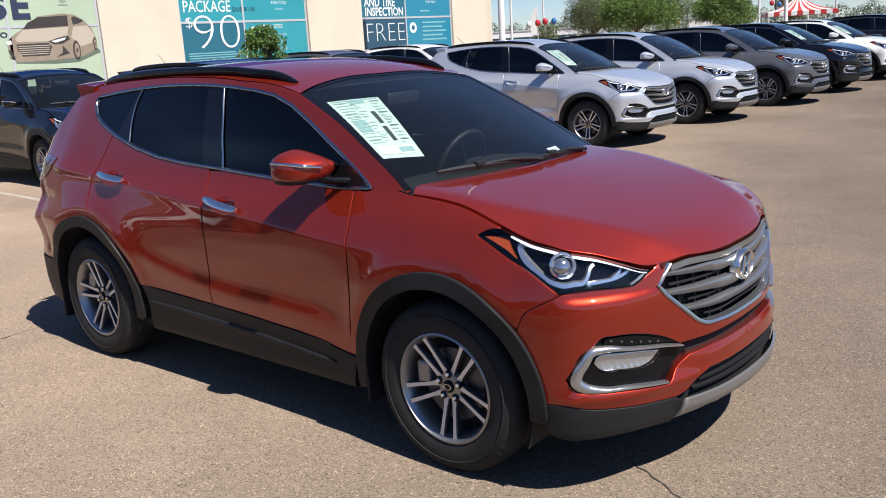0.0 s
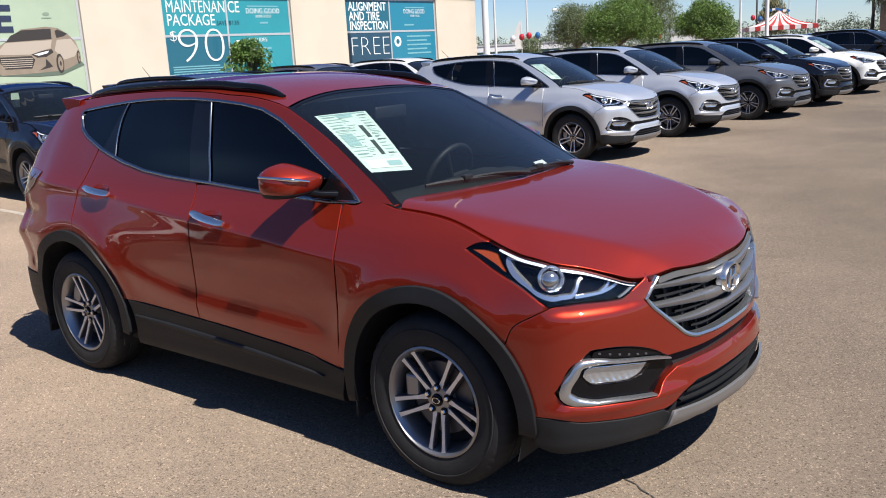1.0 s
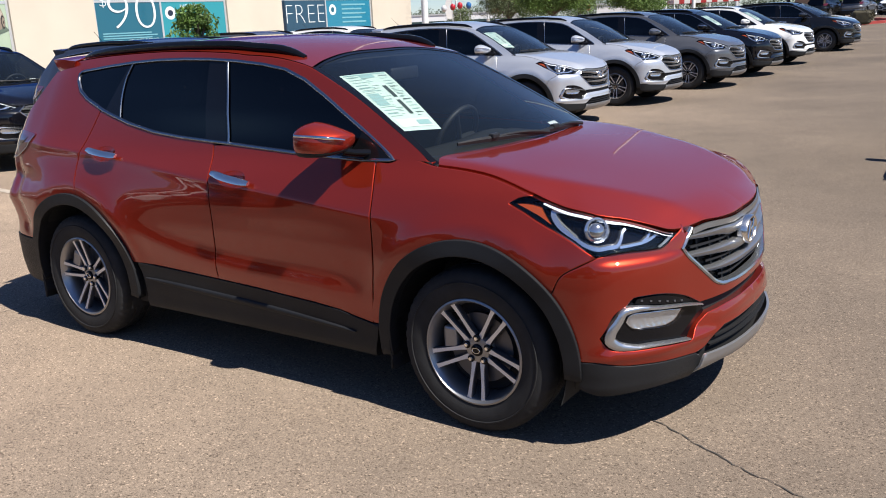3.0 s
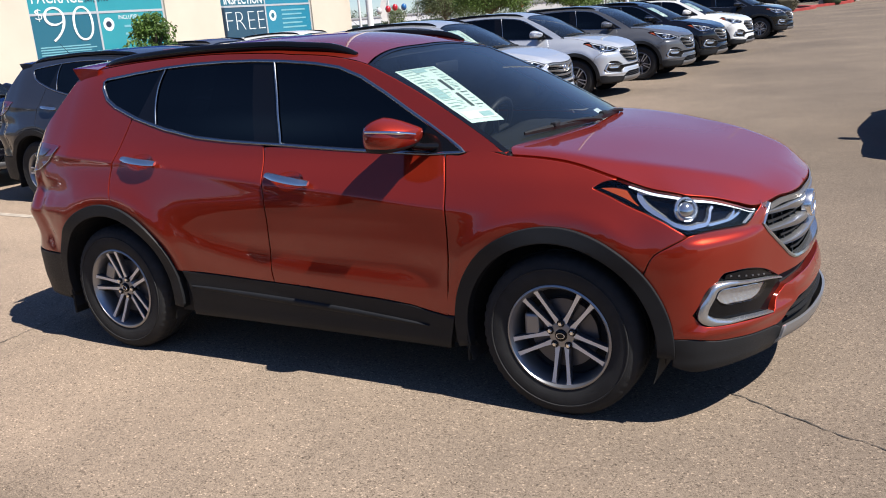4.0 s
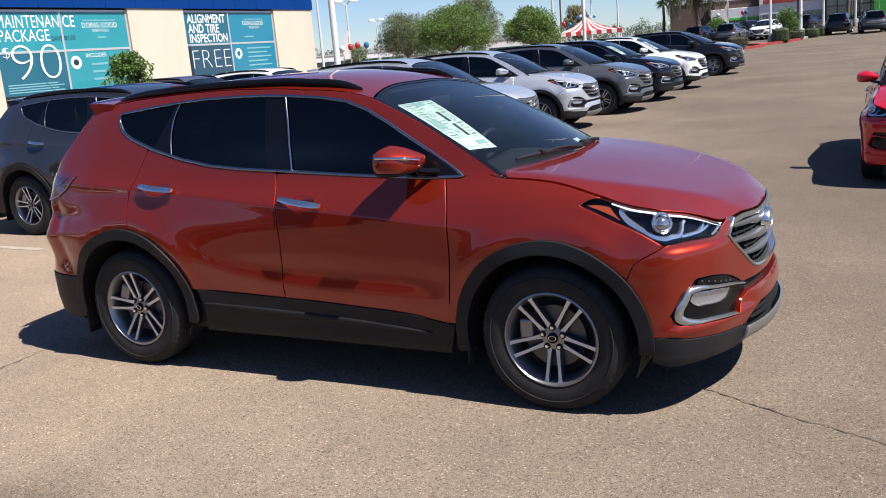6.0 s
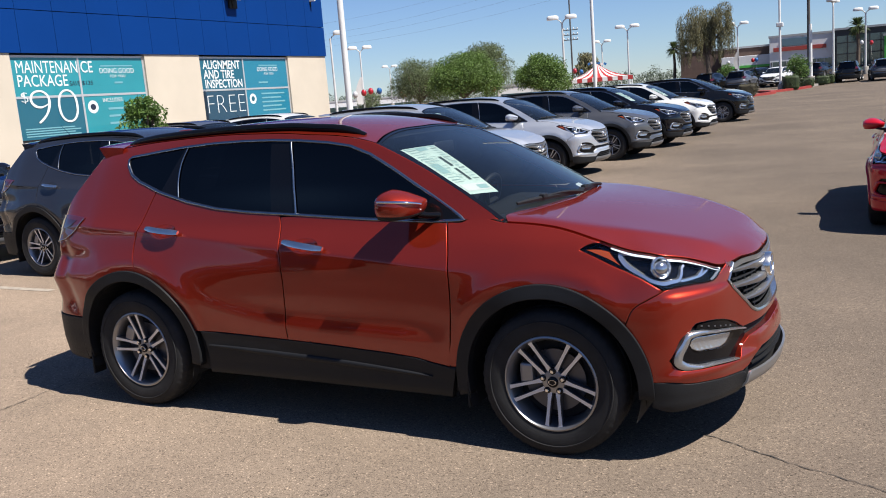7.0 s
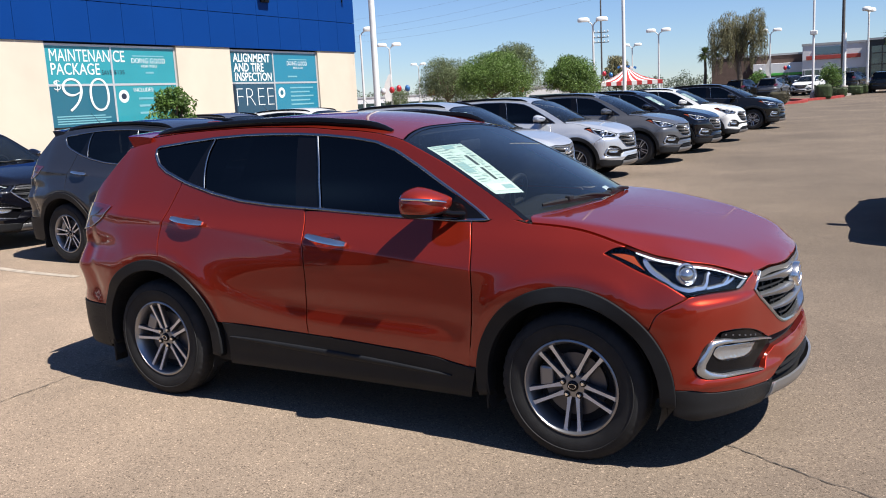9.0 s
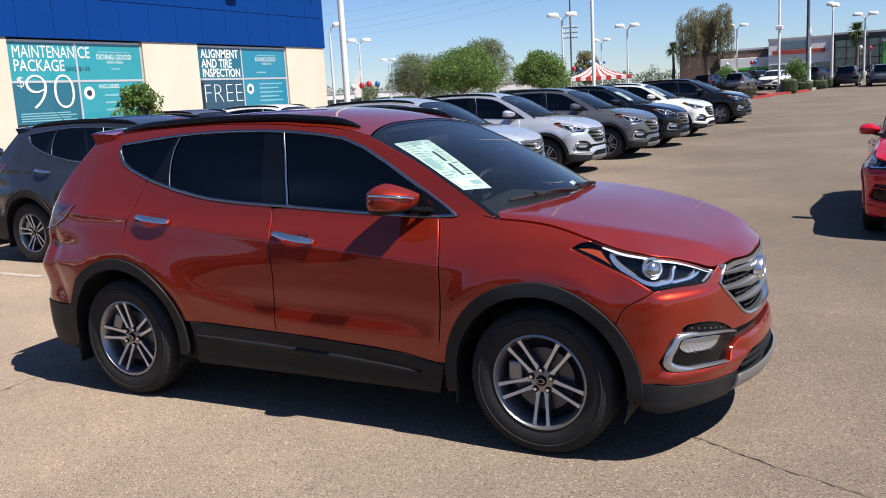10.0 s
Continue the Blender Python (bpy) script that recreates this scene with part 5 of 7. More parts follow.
# ---- ground ----
EYE_XY = (2.85, -4.6)
ground_z = spline([-700, -20, 0, 4, 15, 28, 45, 60, 80, 110, 200, 700], [0, 0, 0, .004, .05, .10, .17, .27, .62, 1.0, 1.4, 1.5])


def spot(bearing, r):
    """A place r metres out from the lot's middle aisle, at a compass bearing."""
    a = radians(bearing - 0.7)     # compass offset
    x, y = EYE_XY[0] + r * math.cos(a), EYE_XY[1] + r * math.sin(a)
    return x, y, float(ground_z(y))


def asphalt():
    m = bpy.data.materials.new("worn_asphalt")
    m.use_nodes = True
    nt, b = m.node_tree, m.node_tree.nodes["Principled BSDF"]
    N, link = nt.nodes.new, nt.links.new
    co = N("ShaderNodeTexCoord").outputs["Object"]

    def noise_fac(scale, detail=4, rough=.55):
        n = N("ShaderNodeTexNoise")
        n.inputs["Scale"].default_value, n.inputs["Detail"].default_value, n.inputs["Roughness"].default_value = scale, detail, rough
        link(co, n.inputs["Vector"])
        return n.outputs["Fac"]

    def ramp(sock, stops):
        r = N("ShaderNodeValToRGB")
        e = r.color_ramp.elements
        while len(e) < len(stops):
            e.new(.5)
        for k, (p, c) in enumerate(stops):
            e[k].position, e[k].color = p, (*c, 1)
        link(sock, r.inputs[0])
        return r.outputs[0]

    def mix(kind, fac, a, c):
        x = N("ShaderNodeMix")
        x.data_type, x.blend_type = "RGBA", kind
        x.inputs[0].default_value = fac
        link(a, x.inputs[6])
        link(c, x.inputs[7])
        return x.outputs[2]
    base = ramp(noise_fac(.35, 5), [(.30, (.125, .101, .080)), (.52, (.160, .128, .100)), (.72, (.194, .155, .120))])
    patches = ramp(noise_fac(2.3, 6, .65), [(.32, (.92, .925, .93)), (.52, (1, 1, 1)), (.74, (1.06, 1.055, 1.04))])
    col = mix("MULTIPLY", 1, base, patches)
    vor = N("ShaderNodeTexVoronoi")
    vor.inputs["Scale"].default_value = 140
    link(co, vor.inputs["Vector"])
    sep = N("ShaderNodeSeparateColor")
    link(vor.outputs["Color"], sep.inputs[0])
    grit = ramp(sep.outputs[0], [(0.0, (.30, .29, .29)), (.10, (.72, .70, .69)), (.3, (.97, .96, .95)), (.75, (1.05, 1.05, 1.05)), (.93, (1.22, 1.21, 1.20)), (1.0, (2.1, 2.05, 1.98))])
    col = mix("MULTIPLY", .85, col, grit)
    fine = ramp(noise_fac(270, 2), [(.30, (.52, .51, .51)), (.5, (1, 1, 1)), (.70, (1.48, 1.46, 1.43))])
    col = mix("MULTIPLY", .95, col, fine)
    # paler, sun-bleached ground towards the showroom, darker in the driven aisle
    sx = N("ShaderNodeSeparateXYZ")
    link(co, sx.inputs[0])
    ad = N("ShaderNodeMath")
    ad.operation = "MULTIPLY_ADD"
    link(noise_fac(.22, 3), ad.inputs[0])
    ad.inputs[1].default_value = 6.0
    link(sx.outputs[0], ad.inputs[2])
    ay = N("ShaderNodeMath")
    ay.operation = "MULTIPLY_ADD"
    link(sx.outputs[1], ay.inputs[0])
    ay.inputs[1].default_value = .32
    link(ad.outputs[0], ay.inputs[2])
    mr = N("ShaderNodeMapRange")
    mr.interpolation_type = "SMOOTHSTEP"
    mr.inputs["From Min"].default_value, mr.inputs["From Max"].default_value = -1.0, 7.5
    link(ay.outputs[0], mr.inputs["Value"])
    bleach = ramp(mr.outputs[0], [(0, (1.44, 1.39, 1.34)), (.5, (1.10, 1.08, 1.06)), (1, (.71, .71, .71))])
    col = mix("MULTIPLY", 1, col, bleach)
    # unseen ground behind the viewer, coloured darker to cut bounce and reflections on the flank
    unseen_dark = N("ShaderNodeMath")
    unseen_dark.operation = "MULTIPLY_ADD"
    link(noise_fac(.5, 4), unseen_dark.inputs[0])
    unseen_dark.inputs[1].default_value = 1.2
    link(sx.outputs[1], unseen_dark.inputs[2])
    lr = N("ShaderNodeMapRange")
    lr.interpolation_type = "SMOOTHSTEP"
    lr.inputs["From Min"].default_value, lr.inputs["From Max"].default_value = -2.25, -1.6
    link(unseen_dark.outputs[0], lr.inputs["Value"])
    col = mix("MULTIPLY", 1, col, ramp(lr.outputs[0], [(0, (.45, .46, .47)), (1, (1, 1, 1))]))
    link(col, b.inputs["Base Color"])
    b.inputs["Roughness"].default_value = .92
    b.inputs["Specular IOR Level"].default_value = .18
    bp = N("ShaderNodeBump")
    bp.inputs["Strength"].default_value, bp.inputs["Distance"].default_value = .35, .005
    link(noise_fac(150, 4), bp.inputs["Height"])
    link(bp.outputs[0], b.inputs["Normal"])
    return m


ASPHALT = asphalt()
KERB_RED = material("red_kerb_paint", (0.2394, 0.02565, 0.01995), .7, vary=.2, scale=3)
KERB = material("kerb_concrete", (0.2394, 0.2223, 0.1995), .85, vary=.15, scale=4, bump=.2)
LINE = material("line_paint", (0.285, 0.2451, 0.1995), .8, vary=.25, scale=9)
CRACK = material("crack_filler", (0.0399, 0.0342, 0.0285), .9)


def build_ground():
    ys = np.concatenate([[-700, -200, -60], np.arange(-20, 120, 4), [150, 200, 300, 450, 700]])
    xs = [-700, -200, -60, -20, 0, 20, 60, 200, 700]
    V = [(x, y, float(ground_z(y))) for y in ys for x in xs]
    k = len(xs)
    F = [(i * k + j, i * k + j + 1, (i + 1) * k + j + 1, (i + 1) * k + j) for i in range(len(ys) - 1) for j in range(k - 1)]
    tagged(data_part("ground", V, F, ASPHALT), "sun-bleached tan-grey asphalt of a car dealer's lot", "ground", kind="structure")


build_ground()


def ground_strip(name, pts, widths, mat, label, category, z=.004, seed=1, jitter=0.0):
    rnd = random.Random(seed)
    c = curve(pts, .03)
    t = np.gradient(c, axis=0)
    t /= np.hypot(*t.T)[:, None]
    n = np.stack([-t[:, 1], t[:, 0]], 1)
    w = np.interp(np.linspace(0, 1, len(c)), np.linspace(0, 1, len(widths)), widths)
    V, off = [], 0.0
    for q, m_, ww in zip(c, n, w):
        off = off * .7 + rnd.uniform(-1, 1) * jitter
        ww = ww * (1 + (rnd.uniform(-.6, .6) if jitter else 0))
        for s in (-1, 1):
            p = q + m_ * (off + s * ww / 2)
            V.append((p[0], p[1], float(ground_z(p[1])) + z))
    F = [(2 * i, 2 * i + 1, 2 * i + 3, 2 * i + 2) for i in range(len(c) - 1)]
    ob = data_part(name, V, F, mat, smooth=False)
    return tagged(ob, label, category, kind="structure")


ground_strip("pavement_crack", [(1.80, -.36), (1.97, -.45), (2.11, -.54), (2.22, -.61), (2.33, -.67), (2.47, -.72), (2.62, -.79), (2.95, -.93), (3.3, -1.2)], [.002, .006, .007, .006, .005, .007, .005], CRACK,
             "thin dark crack running across the asphalt", "crack", jitter=.012, seed=4)
ground_strip("pavement_crack", [(-2.26, -1.6), (-2.29, -1.33), (-2.30, -1.08), (-2.31, -.9), (-2.33, -.75), (-2.4, -.5)], [.005, .007, .006, .004], CRACK,
             "thin dark crack running across the asphalt", "crack", jitter=.012, seed=9)
ground_strip("parking_line", [(-10.4, 2.05), (-9.27, 2.0), (-7.84, 1.92), (-6.51, 1.74), (-5.51, 1.70)], [.10, .10], LINE, "worn pale parking line on the asphalt", "parking line")


# ---- showroom building with window posters ----
CREAM = material("cream_stucco", (0.456, 0.4047, 0.3306), .9, vary=.05, scale=.8, bump=.25, bump_scale=60)
BLUE = material("blue_metal_panel", (.0011, .0285, .148), .5, spec=.1, vary=.04, scale=.5)
SEAM = material("dark_seam", (.004, .015, .07), .7)
FRAME = material("aluminium_frame", (.52, .53, .54), .4, .5)
TEAL = material("teal_poster", (0.0171, 0.2052, 0.2451), .35, coat=.5, vary=.06, scale=.9)
DEEP = material("deep_teal_poster", (0.00912, 0.08835, 0.1339), .35, coat=.5)
NAVY_POSTER = material("navy_poster", (0.01254, 0.04845, 0.0855), .35, coat=.5)
BLUE_POSTER = material("bright_blue_poster", (.011, .152, .235), .35, coat=.5)
GREEN_POSTER = material("pale_green_poster", (0.2964, 0.3648, 0.2679), .35, coat=.5, vary=.08, scale=.7)
PRINT = material("white_print", (0.56, 0.595, 0.602), .5)
PRINT_DARK = material("dark_print", (0.0114, 0.01995, 0.0399), .5)
PRINT_SOFT = material("pale_print", (.13, .31, .36), .5)
BEIGE = material("beige_print", (0.2052, 0.1653, 0.1254), .4, vary=.15, scale=2.5)
GREEN_SHADE = material("green_shade_print", (0.0912, 0.1197, 0.0912), .4)
PRINT_NAVY = material("navy_print", (0.0171, 0.02565, 0.057), .5)
PRINT_GREEN = material("grey_green_print", (0.171, 0.228, 0.171), .5)
BEIGE_DARK = material("brown_print", (0.0342, 0.0285, 0.02565), .4)
BEIGE_LIGHT = material("light_beige_print", (0.342, 0.2964, 0.2451), .4)
ROOFING = material("roof_gravel", (0.1995, 0.1881, 0.171), .9, vary=.2, scale=2)
DARK_GLASS = material("dark_window", (.012, .016, .02), .05, coat=1)
WALL_X = -20.7


def text_part(words, y, z, w, h, mat, parent, x=.0, label="", bold=0.0):
    """Lettering fitted into a box on the east wall, lower-left corner at y, z."""
    cu = bpy.data.curves.new("lettering", "FONT")
    cu.body, cu.extrude, cu.offset, cu.resolution_u = words, 0.0, bold, 8 if len(words) < 3 else 3
    tmp = new("lettering", cu)
    bpy.context.view_layer.update()
    me = bpy.data.meshes.new_from_object(tmp.evaluated_get(bpy.context.evaluated_depsgraph_get()))
    bpy.data.objects.remove(tmp)
    co = np.array([v.co[:] for v in me.vertices])
    lo, hi = co.min(0), co.max(0)
    co = (co - lo) / np.maximum(hi - lo, 1e-6)
    for v, c in zip(me.vertices, co):
        v.co = (WALL_X + x, y + c[0] * w, z + c[1] * h)
    me.materials.clear()
    me.materials.append(mat)
    ob = new("lettering", me)
    ob.parent = parent
    ob["label"] = label or f'lettering "{words}"'
    return ob


def wall_rect(name, y0, y1, z0, z1, mat, parent, x, thick=.004, label=""):
    bm = box_bm((thick, y1 - y0, z1 - z0), (WALL_X + x + thick / 2, (y0 + y1) / 2, (z0 + z1) / 2))
    return part(name, bm, mat, parent, label)


def wall_poly(name, pts, mat, parent, x, label=""):
    P_, T_ = filled(np.array(pts, float), 5.0)
    return data_part(name, [(WALL_X + x, a, b) for a, b in P_], [tuple(t) for t in T_], mat, parent, label, smooth=False)


def build_showroom():
    b = new("showroom")
    wins = [(4.94, 10.14), (12.77, 17.97), (20.64, 25.97)]
    z0, z1 = .55, 4.15
    # wall piers between the openings, sill and lintel
    edges = [2.0] + [v for w in wins for v in w] + [28.7]
    for a, c in zip(edges[::2], edges[1::2]):
        part("wall", box_bm((.4, c - a, 4.25), (WALL_X - .2, (a + c) / 2, 2.125)), CREAM, b)
    for a, c in wins:
        part("wall", box_bm((.38, c - a, z0), (WALL_X - .21, (a + c) / 2, z0 / 2)), CREAM, b)
    part("wall", box_bm((24, .4, 4.25), (WALL_X - 12, 28.5 - .0, 2.125)), CREAM, b)
    part("wall", box_bm((24, .4, 4.25), (WALL_X - 12, 2.2, 2.125)), CREAM, b)
    # blue parapet, panel by panel
    step, k = 1.30, 0
    part("parapet_core", box_bm((24.3, 26.7, 2.6), (WALL_X - 12.18, 15.36, 5.52)), SEAM, b)
    y = 28.74
    while y > 2.9:
        for za, zb in ((4.20, 5.47), (5.49, 6.86)):
            part("parapet_panel", box_bm((.06, step - .010, zb - za), (WALL_X + .02, y - step / 2, (za + zb) / 2), .006, 1), BLUE, b)
        y -= step
    for i in range(12):
        for za, zb in ((4.20, 5.47), (5.49, 6.86)):
            part("parapet_panel", box_bm((1.98, .06, zb - za), (WALL_X - .95 - i * 2.0, 28.74, (za + zb) / 2), .006, 1), BLUE, b)
    part("roof", box_bm((24, 26.5, .1), (WALL_X - 12.2, 15.4, 6.7)), ROOFING, b)
    # glazing and posters
    for n, (a, c) in enumerate(wins):
        w = new("window")
        w.parent = b
        wall_rect("pane", a, c, z0, z1, DARK_GLASS, w, -.12, .01)
        for ya in (a, (15.23 if n == 1 else 23.14 if n == 2 else 7.57) - .03, c - .07):
            wall_rect("window_frame", ya, ya + .07, z0, z1, FRAME, w, -.10, .022)
        for za in (z0, 2.85, z1 - .07):
            wall_rect("window_frame", a, c, za, za + .07, FRAME, w, -.102, .022)
    # --- maintenance poster
    q = tagged(new("maintenance_poster"), "teal window poster for a maintenance package", "poster")
    a, m_, c = 12.84, 15.20, 17.90
    wall_rect("sheet", a, m_, 1.60, 2.85, DEEP, q, -.095)
    wall_rect("sheet", a, m_, 2.92, 4.08, TEAL, q, -.095)
    wall_rect("sheet", m_ + .07, c, 1.60, 2.85, TEAL, q, -.095)
    wall_rect("sheet", m_ + .07, c, 2.92, 4.08, TEAL, q, -.095)
    text_part("MAINTENAN", 12.98, 3.61, 2.20, .37, PRINT, q, -.084)
    text_part("CE", 15.32, 3.61, .46, .37, PRINT, q, -.084, bold=.005)
    text_part("PACKAGE", 12.98, 3.20, 1.78, .36, PRINT, q, -.084, bold=.005)
    text_part("SAVE", 14.82, 3.20, .40, .15, PRINT_DARK, q, -.084)
    text_part("$135", 15.30, 3.20, .42, .15, PRINT_DARK, q, -.084)
    text_part("$", 13.00, 2.69, .24, .36, PRINT, q, -.074, bold=-.02)
    text_part("90", 13.28, 2.06, 1.74, 1.04, PRINT, q, -.074, bold=-.027)
    for k in range(4):
        wall_rect("print_line", 13.0, 15.0 - .22 * (k % 2), 1.68 + k * .075, 1.715 + k * .075, PRINT_SOFT, q, -.086, .002)
    text_part("DOING GOOD", 16.05, 3.58, 1.45, .17, PRINT, q, -.084)
    text_part("FOR YOU", 16.45, 3.44, .65, .09, PRINT, q, -.084)
    wall_rect("print_line", 16.1, 17.45, 3.80, 3.84, PRINT_SOFT, q, -.086, .002)
    wall_rect("print_line", 16.6, 16.95, 3.24, 3.30, PRINT_SOFT, q, -.086, .002)
    text_part("INCLUDES:", 16.02, 2.64, .85, .13, PRINT, q, -.084)
    for k in range(3):
        wall_rect("print_line", 16.20, 17.0 - .2 * (k % 2), 2.38 - k * .24, 2.45 - k * .24, PRINT_SOFT, q, -.086, .002)
    wall_poly("emblem", [(15.60 + .21 * math.cos(t), 2.50 + .21 * math.sin(t)) for t in np.linspace(0, 2 * math.pi, 25)[:-1]], PRINT, q, -.088)
    wall_poly("emblem", [(15.60 + .11 * math.cos(t), 2.50 + .10 * math.sin(t)) for t in np.linspace(0, 2 * math.pi, 19)[:-1]], PRINT_DARK, q, -.085)
    # --- alignment poster
    q = tagged(new("alignment_poster"), "blue window poster offering a free tyre inspection", "poster")
    a, m_, c = 20.71, 23.11, 25.90
    wall_rect("sheet", a, m_, 1.60, 2.85, NAVY_POSTER, q, -.095)
    wall_rect("sheet", a, m_, 2.92, 4.08, DEEP, q, -.095)
    wall_rect("sheet", m_ + .07, c, 1.60, 2.85, BLUE_POSTER, q, -.095)
    wall_rect("sheet", m_ + .07, c, 2.92, 4.08, BLUE_POSTER, q, -.095)
    text_part("ALIGNMENT", 20.86, 3.68, 2.10, .34, PRINT, q, -.084, bold=.02)
    text_part("AND TIRE", 20.86, 3.32, 1.70, .33, PRINT, q, -.084, bold=.02)
    text_part("INSPECTION", 20.90, 2.96, 2.10, .33, PRINT, q, -.084, bold=.02)
    text_part("FREE", 20.92, 2.02, 2.12, .66, PRINT, q, -.084, bold=-.030)
    text_part("DOING GOOD", 24.0, 3.58, 1.30, .17, PRINT, q, -.084)
    text_part("FOR YOU", 24.4, 3.44, .6, .09, PRINT, q, -.084)
    wall_rect("print_line", 24.1, 25.3, 3.80, 3.84, PRINT_SOFT, q, -.086, .002)
    wall_rect("print_line", 24.0, 24.6, 3.10, 3.16, PRINT_SOFT, q, -.086, .002)
    for k in range(5):
        wall_rect("print_line", 24.1, 25.6 - .25 * (k % 2), 2.64 - k * .17, 2.70 - k * .17, PRINT_SOFT, q, -.086, .002)
    wall_poly("emblem", [(23.55 + .21 * math.cos(t), 2.48 + .21 * math.sin(t)) for t in np.linspace(0, 2 * math.pi, 25)[:-1]], PRINT, q, -.088)
    wall_poly("emblem", [(23.55 + .10 * math.cos(t), 2.48 + .10 * math.sin(t)) for t in np.linspace(0, 2 * math.pi, 19)[:-1]], DEEP, q, -.085)
    # --- car poster: a plain printed saloon car on pale green
    q = tagged(new("car_poster"), "pale green window poster with a printed beige saloon car", "poster")
    for a, c in ((5.01, 7.54), (7.61, 10.07)):
        wall_rect("sheet", a, c, 1.30, 2.85, GREEN_POSTER, q, -.095)
        wall_rect("sheet", a, c, 2.92, 4.08, GREEN_POSTER, q, -.095)
    car = lambda pts: [(7.45 + u * 2.58, 1.92 + v * 1.30) for u, v in pts]
    oval = lambda u, v, a, b: car([(u + a * math.cos(t), v + b * math.sin(t)) for t in np.linspace(0, 2 * math.pi, 25)[:-1]])
    wall_poly("printed_shadow", car([(.05, .02), (.5, -.03), (.75, -.02), (1.02, .17), (.98, .26), (.4, .10)]), GREEN_SHADE, q, -.0795)
    wall_poly("printed_car", car([(.01, .44), (.02, .12), (.105, .02), (.49, .04), (.68, .06), (.80, .08), (.94, .20), (.99, .42), (.95, .68), (.87, .84), (.77, .97), (.64, 1.0), (.37, .95), (.19, .70), (.07, .56)]), BEIGE, q, -.078)
    wall_poly("printed_glass", car([(.19, .69), (.25, .82), (.37, .93), (.69, .96), (.685, .74)]), BEIGE_DARK, q, -.077)
    wall_poly("printed_glass", car([(.73, .91), (.76, .94), (.87, .85), (.82, .79), (.74, .76)]), BEIGE_DARK, q, -.077)
    wall_poly("printed_hood", car([(.095, .50), (.19, .68), (.685, .72), (.66, .55), (.43, .43), (.115, .44)]), BEIGE_LIGHT, q, -.077)
    wall_poly("printed_flank", car([(.70, .50), (.74, .72), (.90, .74), (.97, .52), (.92, .36), (.80, .30)]), BEIGE_LIGHT, q, -.077)
    wall_poly("printed_grille", car([(.105, .39), (.44, .40), (.475, .32), (.43, .14), (.15, .14), (.105, .26)]), BEIGE_DARK, q, -.077)
    for k in range(5):
        wall_poly("printed_bar", car([(.115, .355 - .042 * k), (.455 - .006 * k, .360 - .042 * k), (.455 - .006 * k, .345 - .042 * k), (.115, .340 - .042 * k)]), BEIGE_LIGHT, q, -.076)
    wall_poly("printed_lamp", car([(.44, .43), (.56, .50), (.67, .53), (.685, .46), (.60, .37), (.50, .36)]), BEIGE_DARK, q, -.077)
    wall_poly("printed_lamp", car([(.47, .43), (.56, .47), (.64, .50), (.62, .45), (.52, .40)]), PRINT, q, -.076)
    wall_poly("printed_lamp", car([(.0, .44), (.05, .48), (.06, .40), (.01, .38)]), PRINT, q, -.076)
    wall_poly("printed_intake", car([(.59, .34), (.66, .16), (.50, .09), (.58, .18)]), BEIGE_DARK, q, -.077)
    wall_poly("printed_intake", car([(.01, .28), (.04, .28), (.075, .10), (.035, .13)]), BEIGE_DARK, q, -.077)
    for u, v, a, b2 in ((.743, .22, .042, .21), (.964, .34, .022, .14)):
        wall_poly("printed_wheel", oval(u, v, a, b2), BEIGE_DARK, q, -.076)
        wall_poly("printed_rim", oval(u + .004, v, a * .66, b2 * .72), BEIGE, q, -.075)
        wall_poly("printed_hub", oval(u + .004, v, a * .25, b2 * .25), BEIGE_DARK, q, -.074)
    text_part("E", 7.73, 3.08, .48, .72, PRINT_NAVY, q, -.076, bold=.04)
    text_part("S", 6.98, 3.08, .62, .72, PRINT_NAVY, q, -.076, bold=.04)
    text_part("no", 7.14, 2.62, .38, .14, PRINT_NAVY, q, -.076)
    wall_poly("print_mark", [(9.16 + .10 * math.cos(t), 3.56 + .05 * math.sin(t)) for t in np.linspace(0, 2 * math.pi, 17)[:-1]], PRINT_GREEN, q, -.086)
    wall_rect("print_line", 9.02, 9.30, 3.44, 3.47, PRINT_GREEN, q, -.086, .002)
    posters = [o for o in bpy.data.objects if o.name.endswith("_poster") and o.parent is None]
    tagged(b, "cream stucco showroom with a blue panelled parapet", "building")
    # wall lamp and camera on the parapet
    lamp = tagged(new("wall_lamp"), "white box floodlight on the blue parapet", "wall lamp")
    bm = box_bm((.46, .60, .22), (WALL_X + .27, 22.62, 6.44), .05, rot=Matrix.Rotation(radians(18), 3, "Y"))
    part("hood", bm, WHITE_METAL, lamp)
    part("bracket", box_bm((.14, .16, .40), (WALL_X + .11, 22.75, 6.22), .02), CLAD, lamp)
    part("back_box", box_bm((.10, .45, .40), (WALL_X + .09, 22.75, 6.20), .02), CLAD, lamp)
    cam_ = tagged(new("security_camera"), "small white security camera on a bracket", "camera")
    part("body", box_bm((.30, .10, .10), (WALL_X + .19, 27.9, 6.62), .02), WHITE_METAL, cam_)
    part("bracket", box_bm((.06, .05, .25), (WALL_X + .07, 27.9, 6.48), .01), CLAD, cam_)
    for o in [b, lamp, cam_] + posters:
        o.matrix_basis = Matrix.Translation((0, .05, -.08)) @ Matrix.Diagonal((1, 1.02, 1, 1))


WHITE_METAL = material("white_enamel", (0.585, 0.585, 0.5775), .45, vary=.05, scale=3)
POLE_GREY = material("galvanised_pole", (.55, .55, .54), .5, .2, vary=.08, scale=1.5)
build_showroom()


